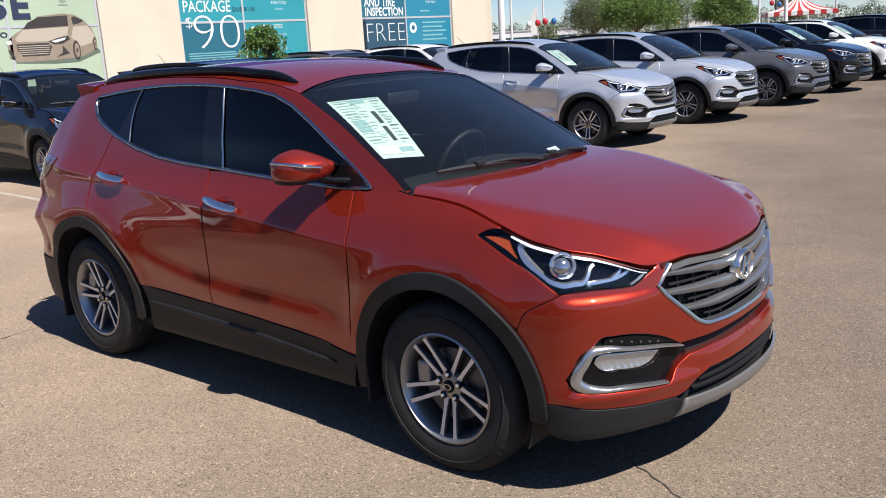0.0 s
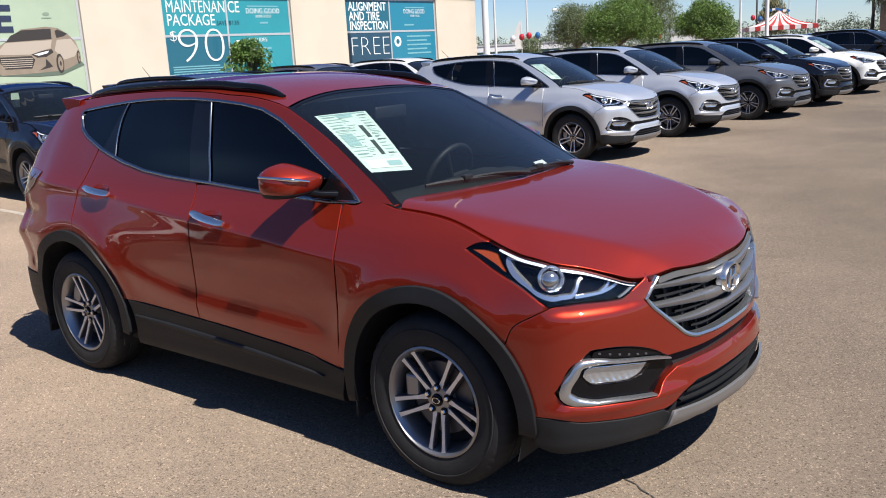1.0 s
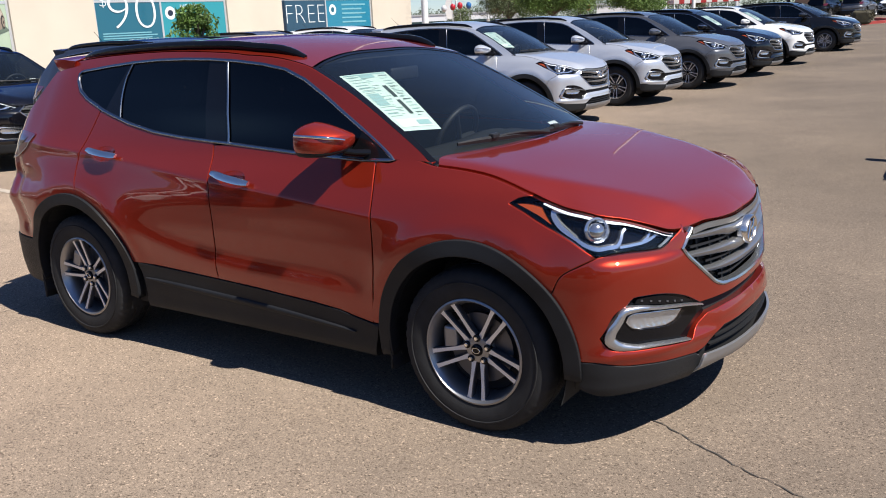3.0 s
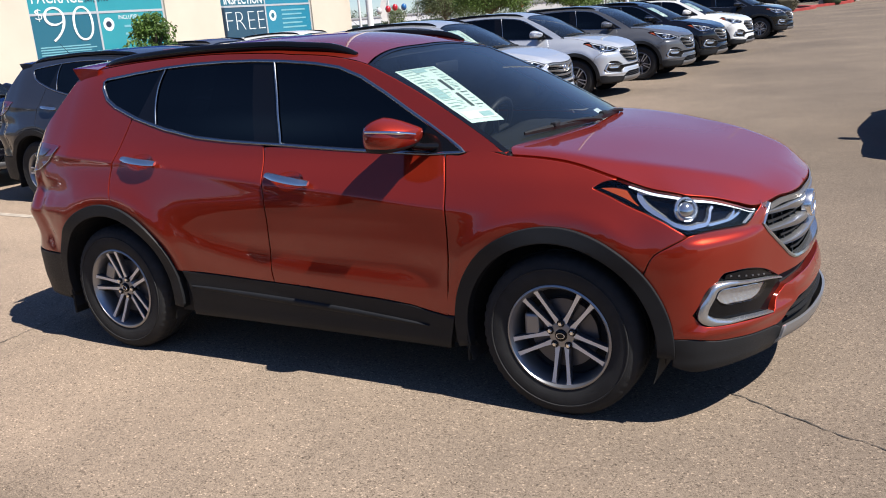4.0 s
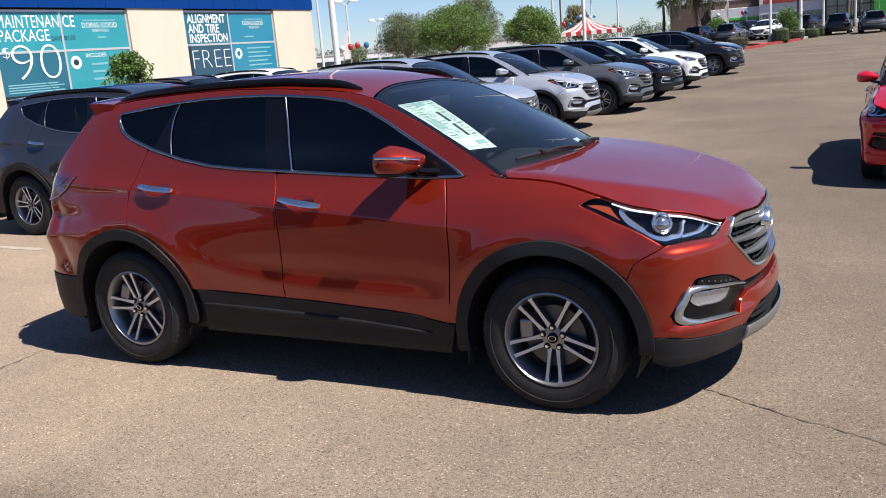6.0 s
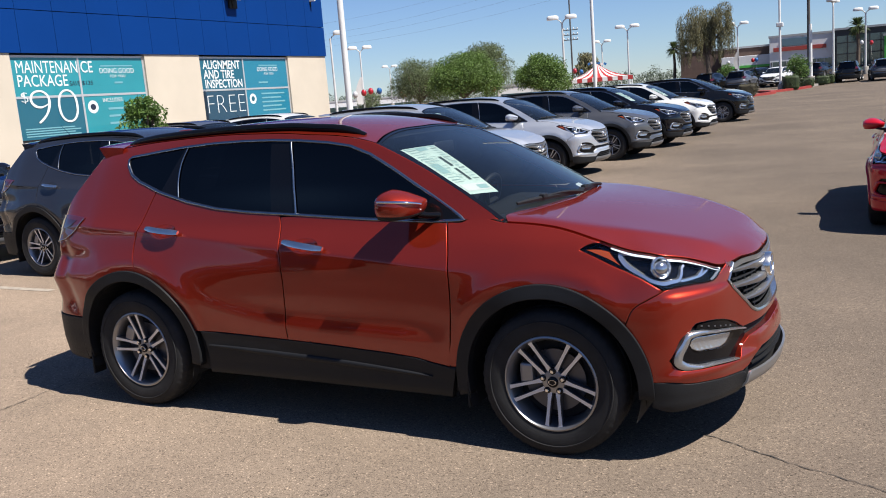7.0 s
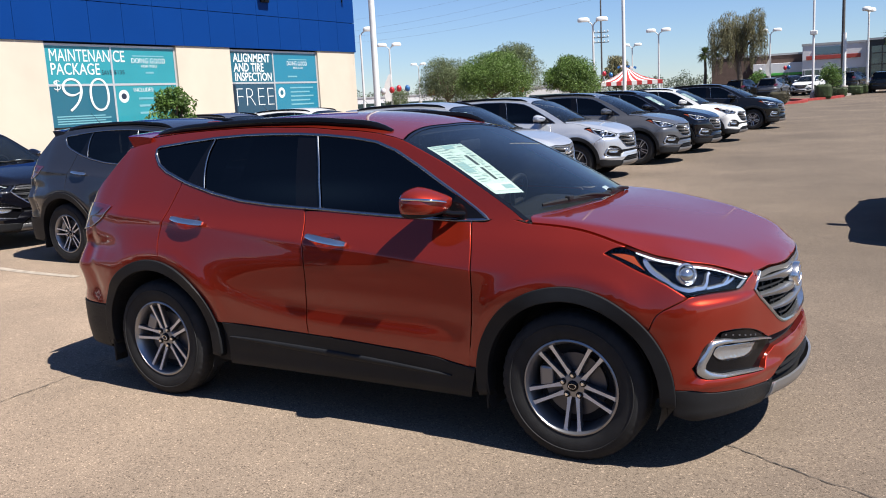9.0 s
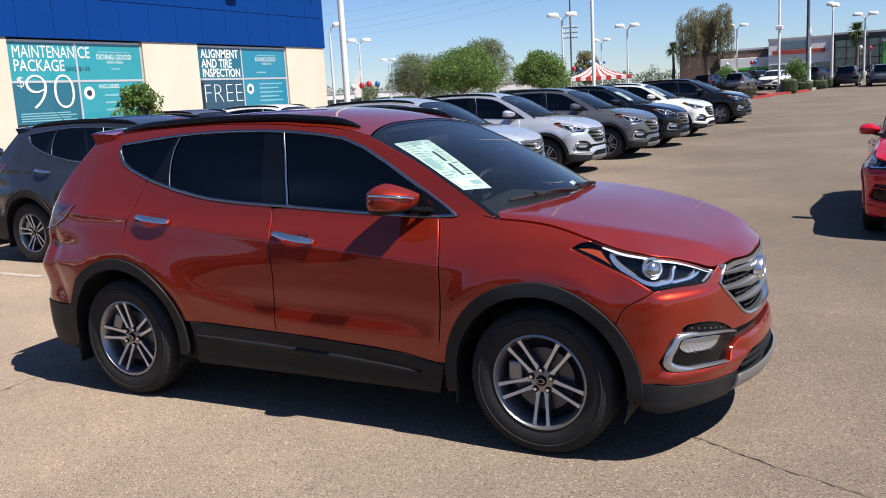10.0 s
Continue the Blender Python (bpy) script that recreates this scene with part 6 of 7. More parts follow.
# ---- poles and lamps ----
def lamp_post(bearing, r, height, heads=2, turn=0.0):
    x, y, z = spot(bearing, r)
    p = tagged(new("street_lamp"), "tall white parking-lot lamp with shoebox heads", "street lamp", "lot lamps")
    p.matrix_basis = pose(x, y, z, 0, 0, turn)
    smooth_all(part("post", tube_bm([(0, 0, .7), (0, 0, height - .3)], [.11, .07], 12), POLE_GREY, p), 50)
    smooth_all(part("base", lathe_bm([(.30, 0), (.30, .75), (.27, .8), (.0001, .8)], 20), KERB, p), 50)
    for s in ((-1, 1) if heads == 2 else (1,)):
        part("arm", tube_bm([(0, 0, height - .45), (.16 * s, 0, height - .16), (.34 * s, 0, height - .08)], [.05, .045, .04], 8), POLE_GREY, p)
        bm = superellipsoid(bmesh.new(), (.74 * s, 0, height), (.50, .34, .26), .6, .65, 20, 8, lambda q: Vector((q.x, q.y, max(q.z, -.09) + .04)))
        smooth_all(part("lamp_head", bm, WHITE_METAL, p), 50)
    return p


for bearing, r, heads, turn in ((125.0, 72, 1, 30), (123.2, 92, 2, 35), (121.4, 142, 2, 35), (110.3, 75, 2, 20), (106.3, 94, 2, 12), (107.9, 120, 2, 12), (99.8, 108, 2, 10), (94.5, 87, 2, 80), (92.8, 105, 2, 5)):
    x_, y_, z_ = spot(bearing, r)
    lamp_post(bearing, r, 7.55 - z_, heads, turn)


def flag_pole(bearing, r, height, radius):
    x, y, z = spot(bearing, r)
    p = tagged(new("flag_pole"), "tall plain white metal pole", "pole", "lot poles")
    p.matrix_basis = pose(x, y, z)
    smooth_all(part("shaft", tube_bm([(0, 0, 0), (0, 0, height)], [radius, radius * .8], 16), WHITE_METAL, p), 50)
    smooth_all(part("footing", lathe_bm([(radius * 2.2, 0), (radius * 2.2, .5), (radius * 2, .55), (.0001, .55)], 20), KERB, p), 50)
    return p


flag_pole(124.22, 30, 13, .11)
flag_pole(108.43, 50, 15, .10)
p3 = flag_pole(97.41, 72, 16, .09)
part("camera_box", box_bm((.5, .35, .3), (0, 0, 4.9), .05), WHITE_METAL, p3)

WOOD_POLE = material("weathered_pole_wood", (.07, .066, .064), .9, vary=.2, scale=2)


def power_pole(bearing, r, height, arms, k=.7):
    x, y, z = spot(bearing, r)
    p = tagged(new("power_pole"), "dark wooden power pole with cross arms", "power pole", "power poles")
    p.matrix_basis = pose(x, y, z, 0, 0, bearing - 100)
    smooth_all(part("pole", tube_bm([(0, 0, 0), (0, 0, height)], [.30 * k, .20 * k], 10), WOOD_POLE, p), 50)
    for h in arms:
        part("cross_arm", box_bm((2.4, .12, .12), (0, 0, h), .02), WOOD_POLE, p)
        for s in (-1.1, -.5, .5, 1.1):
            part("insulator", lathe_bm([(.08, 0), (.12, .1), (.08, .25), (.0001, .3)], 8, None, (s, 0, h + .08)), POLE_GREY, p)
    return p


power_pole(95.82, 112, 16, (11.6, 14.6))
power_pole(109.78, 150, 24, (8.6, 9.4, 10.2), .5)
flag_pole(95.73, 88, 5.2, .16)
for k, (z0_, z1_) in enumerate(((13.5, 19.0), (14.6, 20.6), (16.8, 22.6), (12.4, 17.0))):
    a_, b_ = Vector(spot(109.6, 150)), Vector(spot(127, 190))
    a_.z, b_.z = z1_, z0_ + 2
    c_ = Vector(spot(92.0, 120))
    c_.z = z0_ + 3.0
    for n_, (p_, q_) in enumerate(((a_, b_), (a_, c_))):
        pts = [p_.lerp(q_, t) - Vector((0, 0, 1.1 * math.sin(math.pi * t))) for t in np.linspace(0, 1, 14)]
        tagged(part("power_cable", tube_bm(pts, .010, 4), WOOD_POLE), "thin power cable strung across the sky", "cable", "power cables")


# ---- plants ----
def leaf_material(name, color, var=.35):
    m = material(name, color, .6, random_vary=0, vary=var, scale=2.2)
    nt = m.node_tree
    b = nt.nodes["Principled BSDF"]
    g = nt.nodes.new("ShaderNodeNewGeometry")
    mr = nt.nodes.new("ShaderNodeMapRange")
    mr.inputs["To Min"].default_value, mr.inputs["To Max"].default_value = .72, 1.3
    nt.links.new(g.outputs["Random Per Island"], mr.inputs["Value"])
    old = b.inputs["Base Color"].links[0].from_socket
    sc = nt.nodes.new("ShaderNodeVectorMath")
    sc.operation = "SCALE"
    nt.links.new(old, sc.inputs[0])
    nt.links.new(mr.outputs[0], sc.inputs["Scale"])
    nt.links.new(sc.outputs[0], b.inputs["Base Color"])
    tl = nt.nodes.new("ShaderNodeBsdfTranslucent")
    nt.links.new(sc.outputs[0], tl.inputs[0])
    mx = nt.nodes.new("ShaderNodeMixShader")
    mx.inputs[0].default_value = .3
    nt.links.new(b.outputs[0], mx.inputs[1])
    nt.links.new(tl.outputs[0], mx.inputs[2])
    nt.links.new(mx.outputs[0], nt.nodes["Material Output"].inputs[0])
    return m


LEAF = leaf_material("green_leaves", (.092, .155, .030))
LEAF_LIGHT = leaf_material("light_leaves", (0.0855, 0.1539, 0.0285))
LEAF_DULL = leaf_material("dull_olive_leaves", (.105, .132, .058))
LEAF_WILLOW = leaf_material("dusty_leaves", (.150, .140, .070))
LEAF_PALM = leaf_material("palm_leaves", (0.057, 0.0798, 0.0228))
LEAF_HEDGE = leaf_material("hedge_leaves", (0.03705, 0.057, 0.0171))
LEAF_BROWN = leaf_material("dry_hedge_leaves", (0.057, 0.04845, 0.02565))
LEAF_FAR = leaf_material("far_leaves", (0.0855, 0.1083, 0.0684))
BARK = material("bark", (0.0912, 0.0684, 0.0513), .9, vary=.3, scale=6, bump=.4, bump_scale=30)


def leaves(name, clumps, count, size, mat, parent, seed, droop=0.0, long=1.6):
    """Many small leaf blades over ellipsoid clumps (centre, radii)."""
    rng = np.random.default_rng(seed)
    weights = np.array([r[0] * r[1] + r[1] * r[2] + r[0] * r[2] for c, r in clumps])
    pick = rng.choice(len(clumps), count, p=weights / weights.sum())
    cen, rad = np.array([c for c, r in clumps])[pick], np.array([r for c, r in clumps])[pick]
    d = rng.normal(size=(count, 3))
    d /= np.linalg.norm(d, axis=1, keepdims=True)
    rr = np.clip(rng.normal(.88, .16, count), .25, 1.2)
    P_ = cen + d * rad * rr[:, None]
    a = rng.normal(size=(count, 3)) + d * .6
    a[:, 2] -= droop * 3
    a /= np.linalg.norm(a, axis=1, keepdims=True)
    b = np.cross(a, rng.normal(size=(count, 3)))
    b /= np.linalg.norm(b, axis=1, keepdims=True)
    s = size * rng.uniform(.6, 1.4, count)[:, None]
    V = np.stack([P_ - a * s * long, P_ - b * s * .5, P_ + a * s * long, P_ + b * s * .5], 1).reshape(-1, 3)
    F = np.arange(4 * count).reshape(-1, 4)
    return data_part(name, V, F, mat, parent, smooth=False)


def tree(bearing, r, height, width, trunk_h, mat, label, seed, count=5000, size=.07, clump_n=22, droop=0.0, at=None, depth_k=1.0, name="tree", long=1.6, puff=1.0, low=.12):
    x, y, z = spot(bearing, r) if at is None else at
    rnd = random.Random(seed)
    t = tagged(new(name), label, "tree")
    t.matrix_basis = pose(x, y, z, 0, 0, rnd.uniform(0, 360))
    bm = tube_bm([(0, 0, 0), (.03, .02, trunk_h * .5), (0, .05, trunk_h)], [.045 * height * .6, .035 * height * .6, .03 * height * .6], 10)
    trunk = smooth_all(part("trunk", bm, BARK, t), 60)
    ch = height - trunk_h
    clumps = []
    for k in range(clump_n):
        a, q = rnd.uniform(0, 2 * math.pi), rnd.random()**.6
        h = rnd.uniform(low, 1.0)
        prof = math.sin(math.pi * min(1, .26 + h * .66))**.6
        cr = width * rnd.uniform(.16, .27) * puff
        c = (q * (width / 2 - cr * .8) * prof * math.cos(a), q * (width / 2 - cr * .8) * prof * math.sin(a) * depth_k, trunk_h * .85 + h * (ch - cr * .6))
        clumps.append((c, (cr, cr, cr * rnd.uniform(.7, 1.0))))
        if k % 3 == 0:
            part("limb", tube_bm([(0, .03, trunk_h * .85), (c[0] * .5, c[1] * .5, trunk_h * .6 + c[2] * .4), c], [.018 * height, .012 * height, .004 * height], 6), BARK, t)
    leaves("crown", clumps, count, size, mat, t, seed, droop, long)
    return t


tree(116.75, 45, 4.13, 4.0, 1.95, LEAF, "round clipped green tree behind the parked row", 3, 46000, .036, 60, low=.26, puff=.72, long=1.3)
tree(111.65, 45, 3.66, 3.15, 1.8, LEAF, "small round green tree behind the parked row", 5, 36000, .036, 50, low=.26, puff=.72, long=1.3)
tree(119.6, 56, 4.37, 4.6, 1.8, LEAF_DULL, "loose feathery olive-green tree", 8, 26000, .030, 60, .3, puff=.62, long=2.2)
tree(115.3, 60, 5.35, 4.3, 2.3, LEAF_DULL, "loose feathery olive-green tree", 11, 24000, .032, 54, .3, puff=.62, long=2.2)


def weeping_tree(bearing, r, seed):
    """A tall tree with a few upright lobes, from which thin strands hang."""
    x, y, z = spot(bearing, r)
    rng = np.random.default_rng(seed)
    t = tagged(new("tree"), "tall drooping dusty-green tree with several lobes", "tree")
    t.matrix_basis = pose(x, y, z, 0, 0, bearing - 90)
    smooth_all(part("trunk", tube_bm([(0, 0, 0), (.25, 0, 1.6), (.1, .1, 3.4)], [.34, .27, .22], 10), BARK, t), 60)
    lobes = [(-2.0, .2, 6.7, 1.25), (-.9, -.5, 7.3, 1.2), (.2, .5, 7.0, 1.1), (1.2, -.3, 7.2, 1.0), (2.1, .3, 7.7, 1.0), (2.4, 0, 6.2, .9), (-2.2, -.4, 5.5, 1.1), (.9, .6, 5.9, 1.2), (-.6, .2, 5.8, 1.3)]
    clumps = []
    for cx, cy, cz, cr in lobes:
        cx *= .88
        part("limb", tube_bm([(.1, .1, 3.2), (cx * .45, cy * .45, 3.6 + (cz - 3.6) * .5), (cx, cy, cz)], [.15, .10, .03], 6), BARK, t)
        clumps.append(((cx, cy, cz), (cr * .8, cr * .8, cr * .75)))
        for k in range(11):
            a, q = rng.uniform(0, 2 * math.pi), rng.uniform(.3, 1.0)
            drop = rng.uniform(.8, 2.5)
            clumps.append(((cx + math.cos(a) * q * cr, cy + math.sin(a) * q * cr, cz - drop * .75), (.22, .22, drop * .75)))
    leaves("crown", clumps, 34000, .030, LEAF_WILLOW, t, seed, 1.6, 4.0)


weeping_tree(101.65, 95, 14)
tree(108.9, 135, 5.89, 4.4, 1.5, LEAF_WILLOW, "tall drooping dusty-green tree", 17, 3500, .12, 22, .8, long=3.0)
tree(96.36, 79, 2.8, 2.2, 1.1, LEAF_LIGHT, "young bright green tree on a kerbed island", 19, 3800, .045, 20)
tree(100.48, 90, 2.4, 1.9, .9, LEAF_LIGHT, "young bright green tree beside the far lot", 23, 3200, .045, 20)
tree(123.05, 75, 2.85, 3.0, .6, LEAF_DULL, "low olive shrub behind the parked cars", 25, 3000, .06, 18)
# slim young tree between the two rows of cars
tree(0, 0, 2.40, 1.02, 1.42, LEAF_LIGHT, "slim young tree with large fresh leaves", 31, 3000, .030, 34, .1, at=(-9.1, 6.8, .015), long=1.5, puff=.6)


def palm(bearing, r, height, seed):
    x, y, z = spot(bearing, r)
    t = tagged(new("palm_tree"), "slender fan palm with a ragged crown", "palm tree", "palms")
    t.matrix_basis = pose(x, y, z)
    rnd = random.Random(seed)
    smooth_all(part("trunk", tube_bm([(0, 0, 0), (.1, 0, height * .5), (0, 0, height - .6)], [.26, .2, .18], 10), BARK, t), 60)
    V, F = [], []
    for k in range(54):
        a, e = rnd.uniform(0, 2 * math.pi), rnd.uniform(-.9, 1.35)
        d = Vector((math.cos(a) * math.cos(e), math.sin(a) * math.cos(e), math.sin(e)))
        side = d.cross(Vector((0, 0, 1))).normalized()
        l = rnd.uniform(1.1, 1.7)
        base = Vector((0, 0, height - .6))
        for j in range(5):
            f = (j - 2) * .16
            tip = base + (d + side * f).normalized() * l - Vector((0, 0, .35 * l * l * .4))
            midp = base + (d + side * f * .8).normalized() * l * .55
            n = len(V)
            V += [tuple(base), tuple(midp + side * .06), tuple(tip), tuple(midp - side * .06)]
            F.append((n, n + 1, n + 2, n + 3))
    data_part("crown", V, F, LEAF_PALM, t, smooth=False)


palm(103.55, 138, 6.0, 1)
palm(102.95, 138, 6.1, 2)
palm(93.22, 112, 5.9, 3)
palm(90.6, 118, 5.6, 4)


def hedge(bearing, r, w, d, h, seed, label="clipped green hedge block on the island", mat=None):
    mat = mat or LEAF_HEDGE
    x, y, z = spot(bearing, r)
    hb = tagged(new("bush"), label, "bush", "clipped bushes")
    hb.matrix_basis = pose(x, y, z + .02, 0, 0, bearing - 90)
    bm = superellipsoid(bmesh.new(), (0, 0, h / 2), (w / 2 * .93, d / 2 * .93, h / 2 * .95), .35, .5, 20, 10)
    part("core", bm, mat, hb)
    rng = np.random.default_rng(seed)
    leaves("foliage", [((0, 0, h / 2), (w / 2, d / 2, h / 2))] + [((rng.uniform(-.35, .35) * w, rng.uniform(-.3, .3) * d, h * .6), (w * .3, d * .3, h * .42)) for _ in range(8)], 2200, .035, mat, hb, seed)


hedge(96.82, 72, 1.25, 1.1, 1.1, 1)
hedge(95.96, 75, 1.15, 1.1, .72, 2)
hedge(95.11, 78, 1.2, 1.1, .72, 3)
hedge(94.64, 80, .6, .8, .70, 5)
hedge(99.35, 64, 1.25, 1.1, .90, 4, "dry brownish clipped hedge on the island", LEAF_BROWN)


def kerb_island(pts, mat, label, h=.16, width=.5):
    c = curve(pts, 1.0)
    t = np.gradient(c, axis=0)
    t /= np.hypot(*t.T)[:, None]
    n = np.stack([-t[:, 1], t[:, 0]], 1)
    V, F = [], []
    for q, m_ in zip(c, n):
        for s, zz in ((-.5, -.05), (-.5, h), (.5, h), (.5, -.05)):
            p = q + m_ * s * width
            V.append((p[0], p[1], float(ground_z(p[1])) + zz))
    for i in range(len(c) - 1):
        for j in range(3):
            F.append((4 * i + j, 4 * i + j + 1, 4 * i + j + 5, 4 * i + j + 4))
    F += [(0, 1, 2, 3), (4 * len(c) - 1, 4 * len(c) - 2, 4 * len(c) - 3, 4 * len(c) - 4)]
    bm = bmesh.new()
    vs = [bm.verts.new(v) for v in V]
    for f in F:
        bm.faces.new([vs[i] for i in f])
    bmesh.ops.recalc_face_normals(bm, faces=bm.faces)
    return tagged(part("kerb", bm, mat), label, "kerb", kind="structure")


kp = lambda b_, r_: spot(b_, r_)[:2]
kerb_island([kp(100.6, 63), kp(99.2, 65), kp(98.2, 66.5), kp(97.8, 69), kp(98.6, 72)], KERB_RED, "red-painted concrete kerb round a planted island", .17, .35)
kerb_island([kp(98.0, 70), kp(97.2, 71), kp(96.2, 73), kp(95.75, 75.5), kp(96.2, 78)], KERB_RED, "red-painted concrete kerb round a planted island", .17, .35)
kerb_island([kp(95.75, 76), kp(95.0, 80), kp(94.0, 86)], KERB, "pale concrete kerb beside the far lot", .17, .35)


# ---- far lots, tent, balloons ----
TENT_RED = material("red_canvas", (0.3135, 0.0171, 0.0171), .8, vary=.1, scale=2)
TENT_WHITE = material("white_canvas", (0.546, 0.532, 0.518), .8, vary=.06, scale=2)
BALLOON_RED = material("red_balloon", (0.342, 0.0114, 0.0171), .25, coat=.5)
BALLOON_BLUE = material("blue_balloon", (0.0171, 0.0912, 0.2565), .25, coat=.5)
BALLOON_WHITE = material("white_balloon", (0.456, 0.456, 0.4674), .25, coat=.5)


def tent(bearing, r):
    x, y, z = spot(bearing, r)
    t = tagged(new("canopy_tent"), "red and white striped canopy tent", "tent")
    t.matrix_basis = pose(x, y, z, 0, 0, bearing - 90 + 8)
    w, ev, pk = 5.5, 2.05, 3.35
    n = 12
    for side in range(4):
        rot = Matrix.Rotation(radians(90 * side), 3, "Z")
        for k in range(n):
            a, b_ = -w / 2 + w * k / n, -w / 2 + w * (k + 1) / n
            bm = bmesh.new()
            prev = None
            for s in np.linspace(0, 1, 6):
                sag = -.30 * math.sin(math.pi * s)
                row = [bm.verts.new(rot @ Vector((q * (1 - s), -w / 2 * (1 - s), ev + (pk - ev) * s + sag))) for q in (a, b_)]
                if prev:
                    bm.faces.new((prev[0], prev[1], row[1], row[0]))
                prev = row
            lo = [bm.verts.new(rot @ Vector((q, -w / 2, ev - .35))) for q in (a, b_)]
            hi = [bm.verts.new(rot @ Vector((q, -w / 2, ev))) for q in (a, b_)]
            bm.faces.new((lo[0], lo[1], hi[1], hi[0]))
            part("canopy_stripe", bm, TENT_RED if k % 2 else TENT_WHITE, t)
    for sx in (-1, 1):
        for sy in (-1, 1):
            part("leg", tube_bm([(sx * w / 2.05, sy * w / 2.05, 0), (sx * w / 2.05, sy * w / 2.05, ev)], .05, 8), WHITE_METAL, t)
    for k in range(6):
        part("pennant", box_bm((.26, .02, .20), (-.75 + k * .3, 0, pk + .05 + .10 * math.sin(k)), 0, rot=Matrix.Rotation(.5 * (k % 3 - 1), 3, "Y")), (BALLOON_BLUE, TENT_WHITE, BALLOON_BLUE)[k % 3], t)


tent(108.25, 85)


def balloon(bearing, r, elev, mat, label):
    x, y, z = spot(bearing, r)
    bz = 1.73 + r * math.tan(radians(elev - .2))
    o = tagged(new("balloon"), label, "balloon", "balloons")
    o.matrix_basis = pose(x, y, z)
    bm = superellipsoid(bmesh.new(), (0, 0, bz - z), (.19, .19, .23), 1, 1, 16, 10)
    smooth_all(part("skin", bm, mat, o), 60)
    part("string", tube_bm([(0, 0, 0), (.06, 0, (bz - z) * .5), (0, 0, bz - z - .33)], .006, 4), TENT_WHITE, o)


for b_, r_, e_, m_, n_ in ((123.2, 62, 1.05, BALLOON_RED, "red"), (122.75, 62, 1.12, BALLOON_RED, "red"), (122.2, 62, 1.1, BALLOON_BLUE, "blue"), (123.75, 62, .98, BALLOON_WHITE, "white"),
                           (120.75, 70, .75, BALLOON_RED, "red"), (120.5, 70, .76, BALLOON_RED, "red"), (109.65, 80, 1.35, BALLOON_RED, "red"), (109.25, 80, 1.25, BALLOON_BLUE, "blue"),
                           (114.9, 70, .62, BALLOON_RED, "red"), (100.35, 100, 1.05, BALLOON_WHITE, "white"), (99.9, 100, 1.05, BALLOON_RED, "red"), (98.95, 100, 1.08, BALLOON_RED, "red"), (98.75, 100, 1.1, BALLOON_BLUE, "blue"),
                           (93.0, 100, 1.55, BALLOON_WHITE, "white"), (92.5, 100, 1.5, BALLOON_RED, "red"), (91.6, 100, 1.45, BALLOON_RED, "red")):
    balloon(b_, r_, e_, m_, f"shiny {n_} balloon on a white string")
# feather banners
for b_, r_, mt in ((123.25, 64, TENT_WHITE), (99.75, 98, TENT_WHITE)):
    x_, y_, z_ = spot(b_, r_)
    f_ = tagged(new("feather_banner"), "white feather banner on a thin pole", "banner")
    f_.matrix_basis = pose(x_, y_, z_, 0, 0, b_ - 90)
    part("pole", tube_bm([(0, 0, 0), (0, 0, 3.6)], .02, 6), WHITE_METAL, f_)
    bm = bmesh.new()
    rows_ = [[bm.verts.new((q, .02 * math.sin(4 * s), 1.7 + 1.9 * s)) for q in (-.02, -.02 - .5 * math.sin(math.pi * (.25 + .7 * s)))] for s in np.linspace(0, 1, 10)]
    for a_, b2 in zip(rows_, rows_[1:]):
        bm.faces.new((a_[0], a_[1], b2[1], b2[0]))
    part("cloth", bm, mt, f_)

# ---- far dealership buildings ----
FAR_GREY = material("grey_cladding", (.30, .31, .32), .6, vary=.05, scale=.3)
FAR_LIGHT = material("light_cladding", (.55, .55, .56), .6, vary=.05, scale=.3)
FAR_BRICK = material("brown_brick", (0.0855, 0.05415, 0.04275), .9, vary=.15, scale=2)
FAR_GREEN = material("green_cladding", (.06, .33, .05), .5, vary=.05, scale=.3)
FAR_RED = material("red_sign", (0.285, 0.0399, 0.0285), .5)
FAR_BLUE = material("blue_grey_glass", (0.057, 0.1026, 0.1425), .1, coat=.8)
FAR_DARK = material("black_cladding", (0.0171, 0.01824, 0.01995), .5)
FAR_GLASS = material("green_grey_glass", (0.0285, 0.04845, 0.04845), .06, coat=1)


def far_building(name, b0, b1, r, z_top, depth_, mat, label):
    """A block seen between two bearings at range r."""
    p0, p1 = Vector(spot(b0, r)), Vector(spot(b1, r))
    g = min(p0.z, p1.z) - .1
    ax = (p1 - p0)
    ax.z = 0
    length = ax.length
    ob = tagged(new(name), label, "building")
    ob.matrix_basis = Matrix.Translation((p0.x, p0.y, g)) @ Matrix.Rotation(math.atan2(ax.y, ax.x), 4, "Z")
    h = z_top - g
    part("wall", box_bm((length, depth_, h), (length / 2, depth_ / 2, h / 2), .03, 1), mat, ob)
    part("roof", box_bm((length + .2, depth_ + .2, .25), (length / 2, depth_ / 2, h + .10)), FAR_GREY, ob)
    return ob, length, h


ob_, L_, H_ = far_building("dealership", 98.0, 94.45, 125, 6.3, 25, FAR_LIGHT, "grey panelled dealership with a red sign stripe")
part("shopfront", box_bm((L_ * .96, .12, H_ * .40), (L_ / 2, -.05, H_ * .21)), FAR_GLASS, ob_)
part("sign_band", box_bm((L_ * .82, .10, .50), (L_ * .47, -.12, H_ * .70), .02), FAR_RED, ob_, "long red sign stripe with unreadable lettering")
part("sign_panel", box_bm((L_ * .45, .10, .95), (L_ * .42, -.09, H_ * .86), .02), FAR_BLUE, ob_)
for k in range(9):
    part("mullion", box_bm((.10, .10, H_ * .40), (L_ * (.04 + .115 * k), -.13, H_ * .21)), FAR_GREY, ob_)
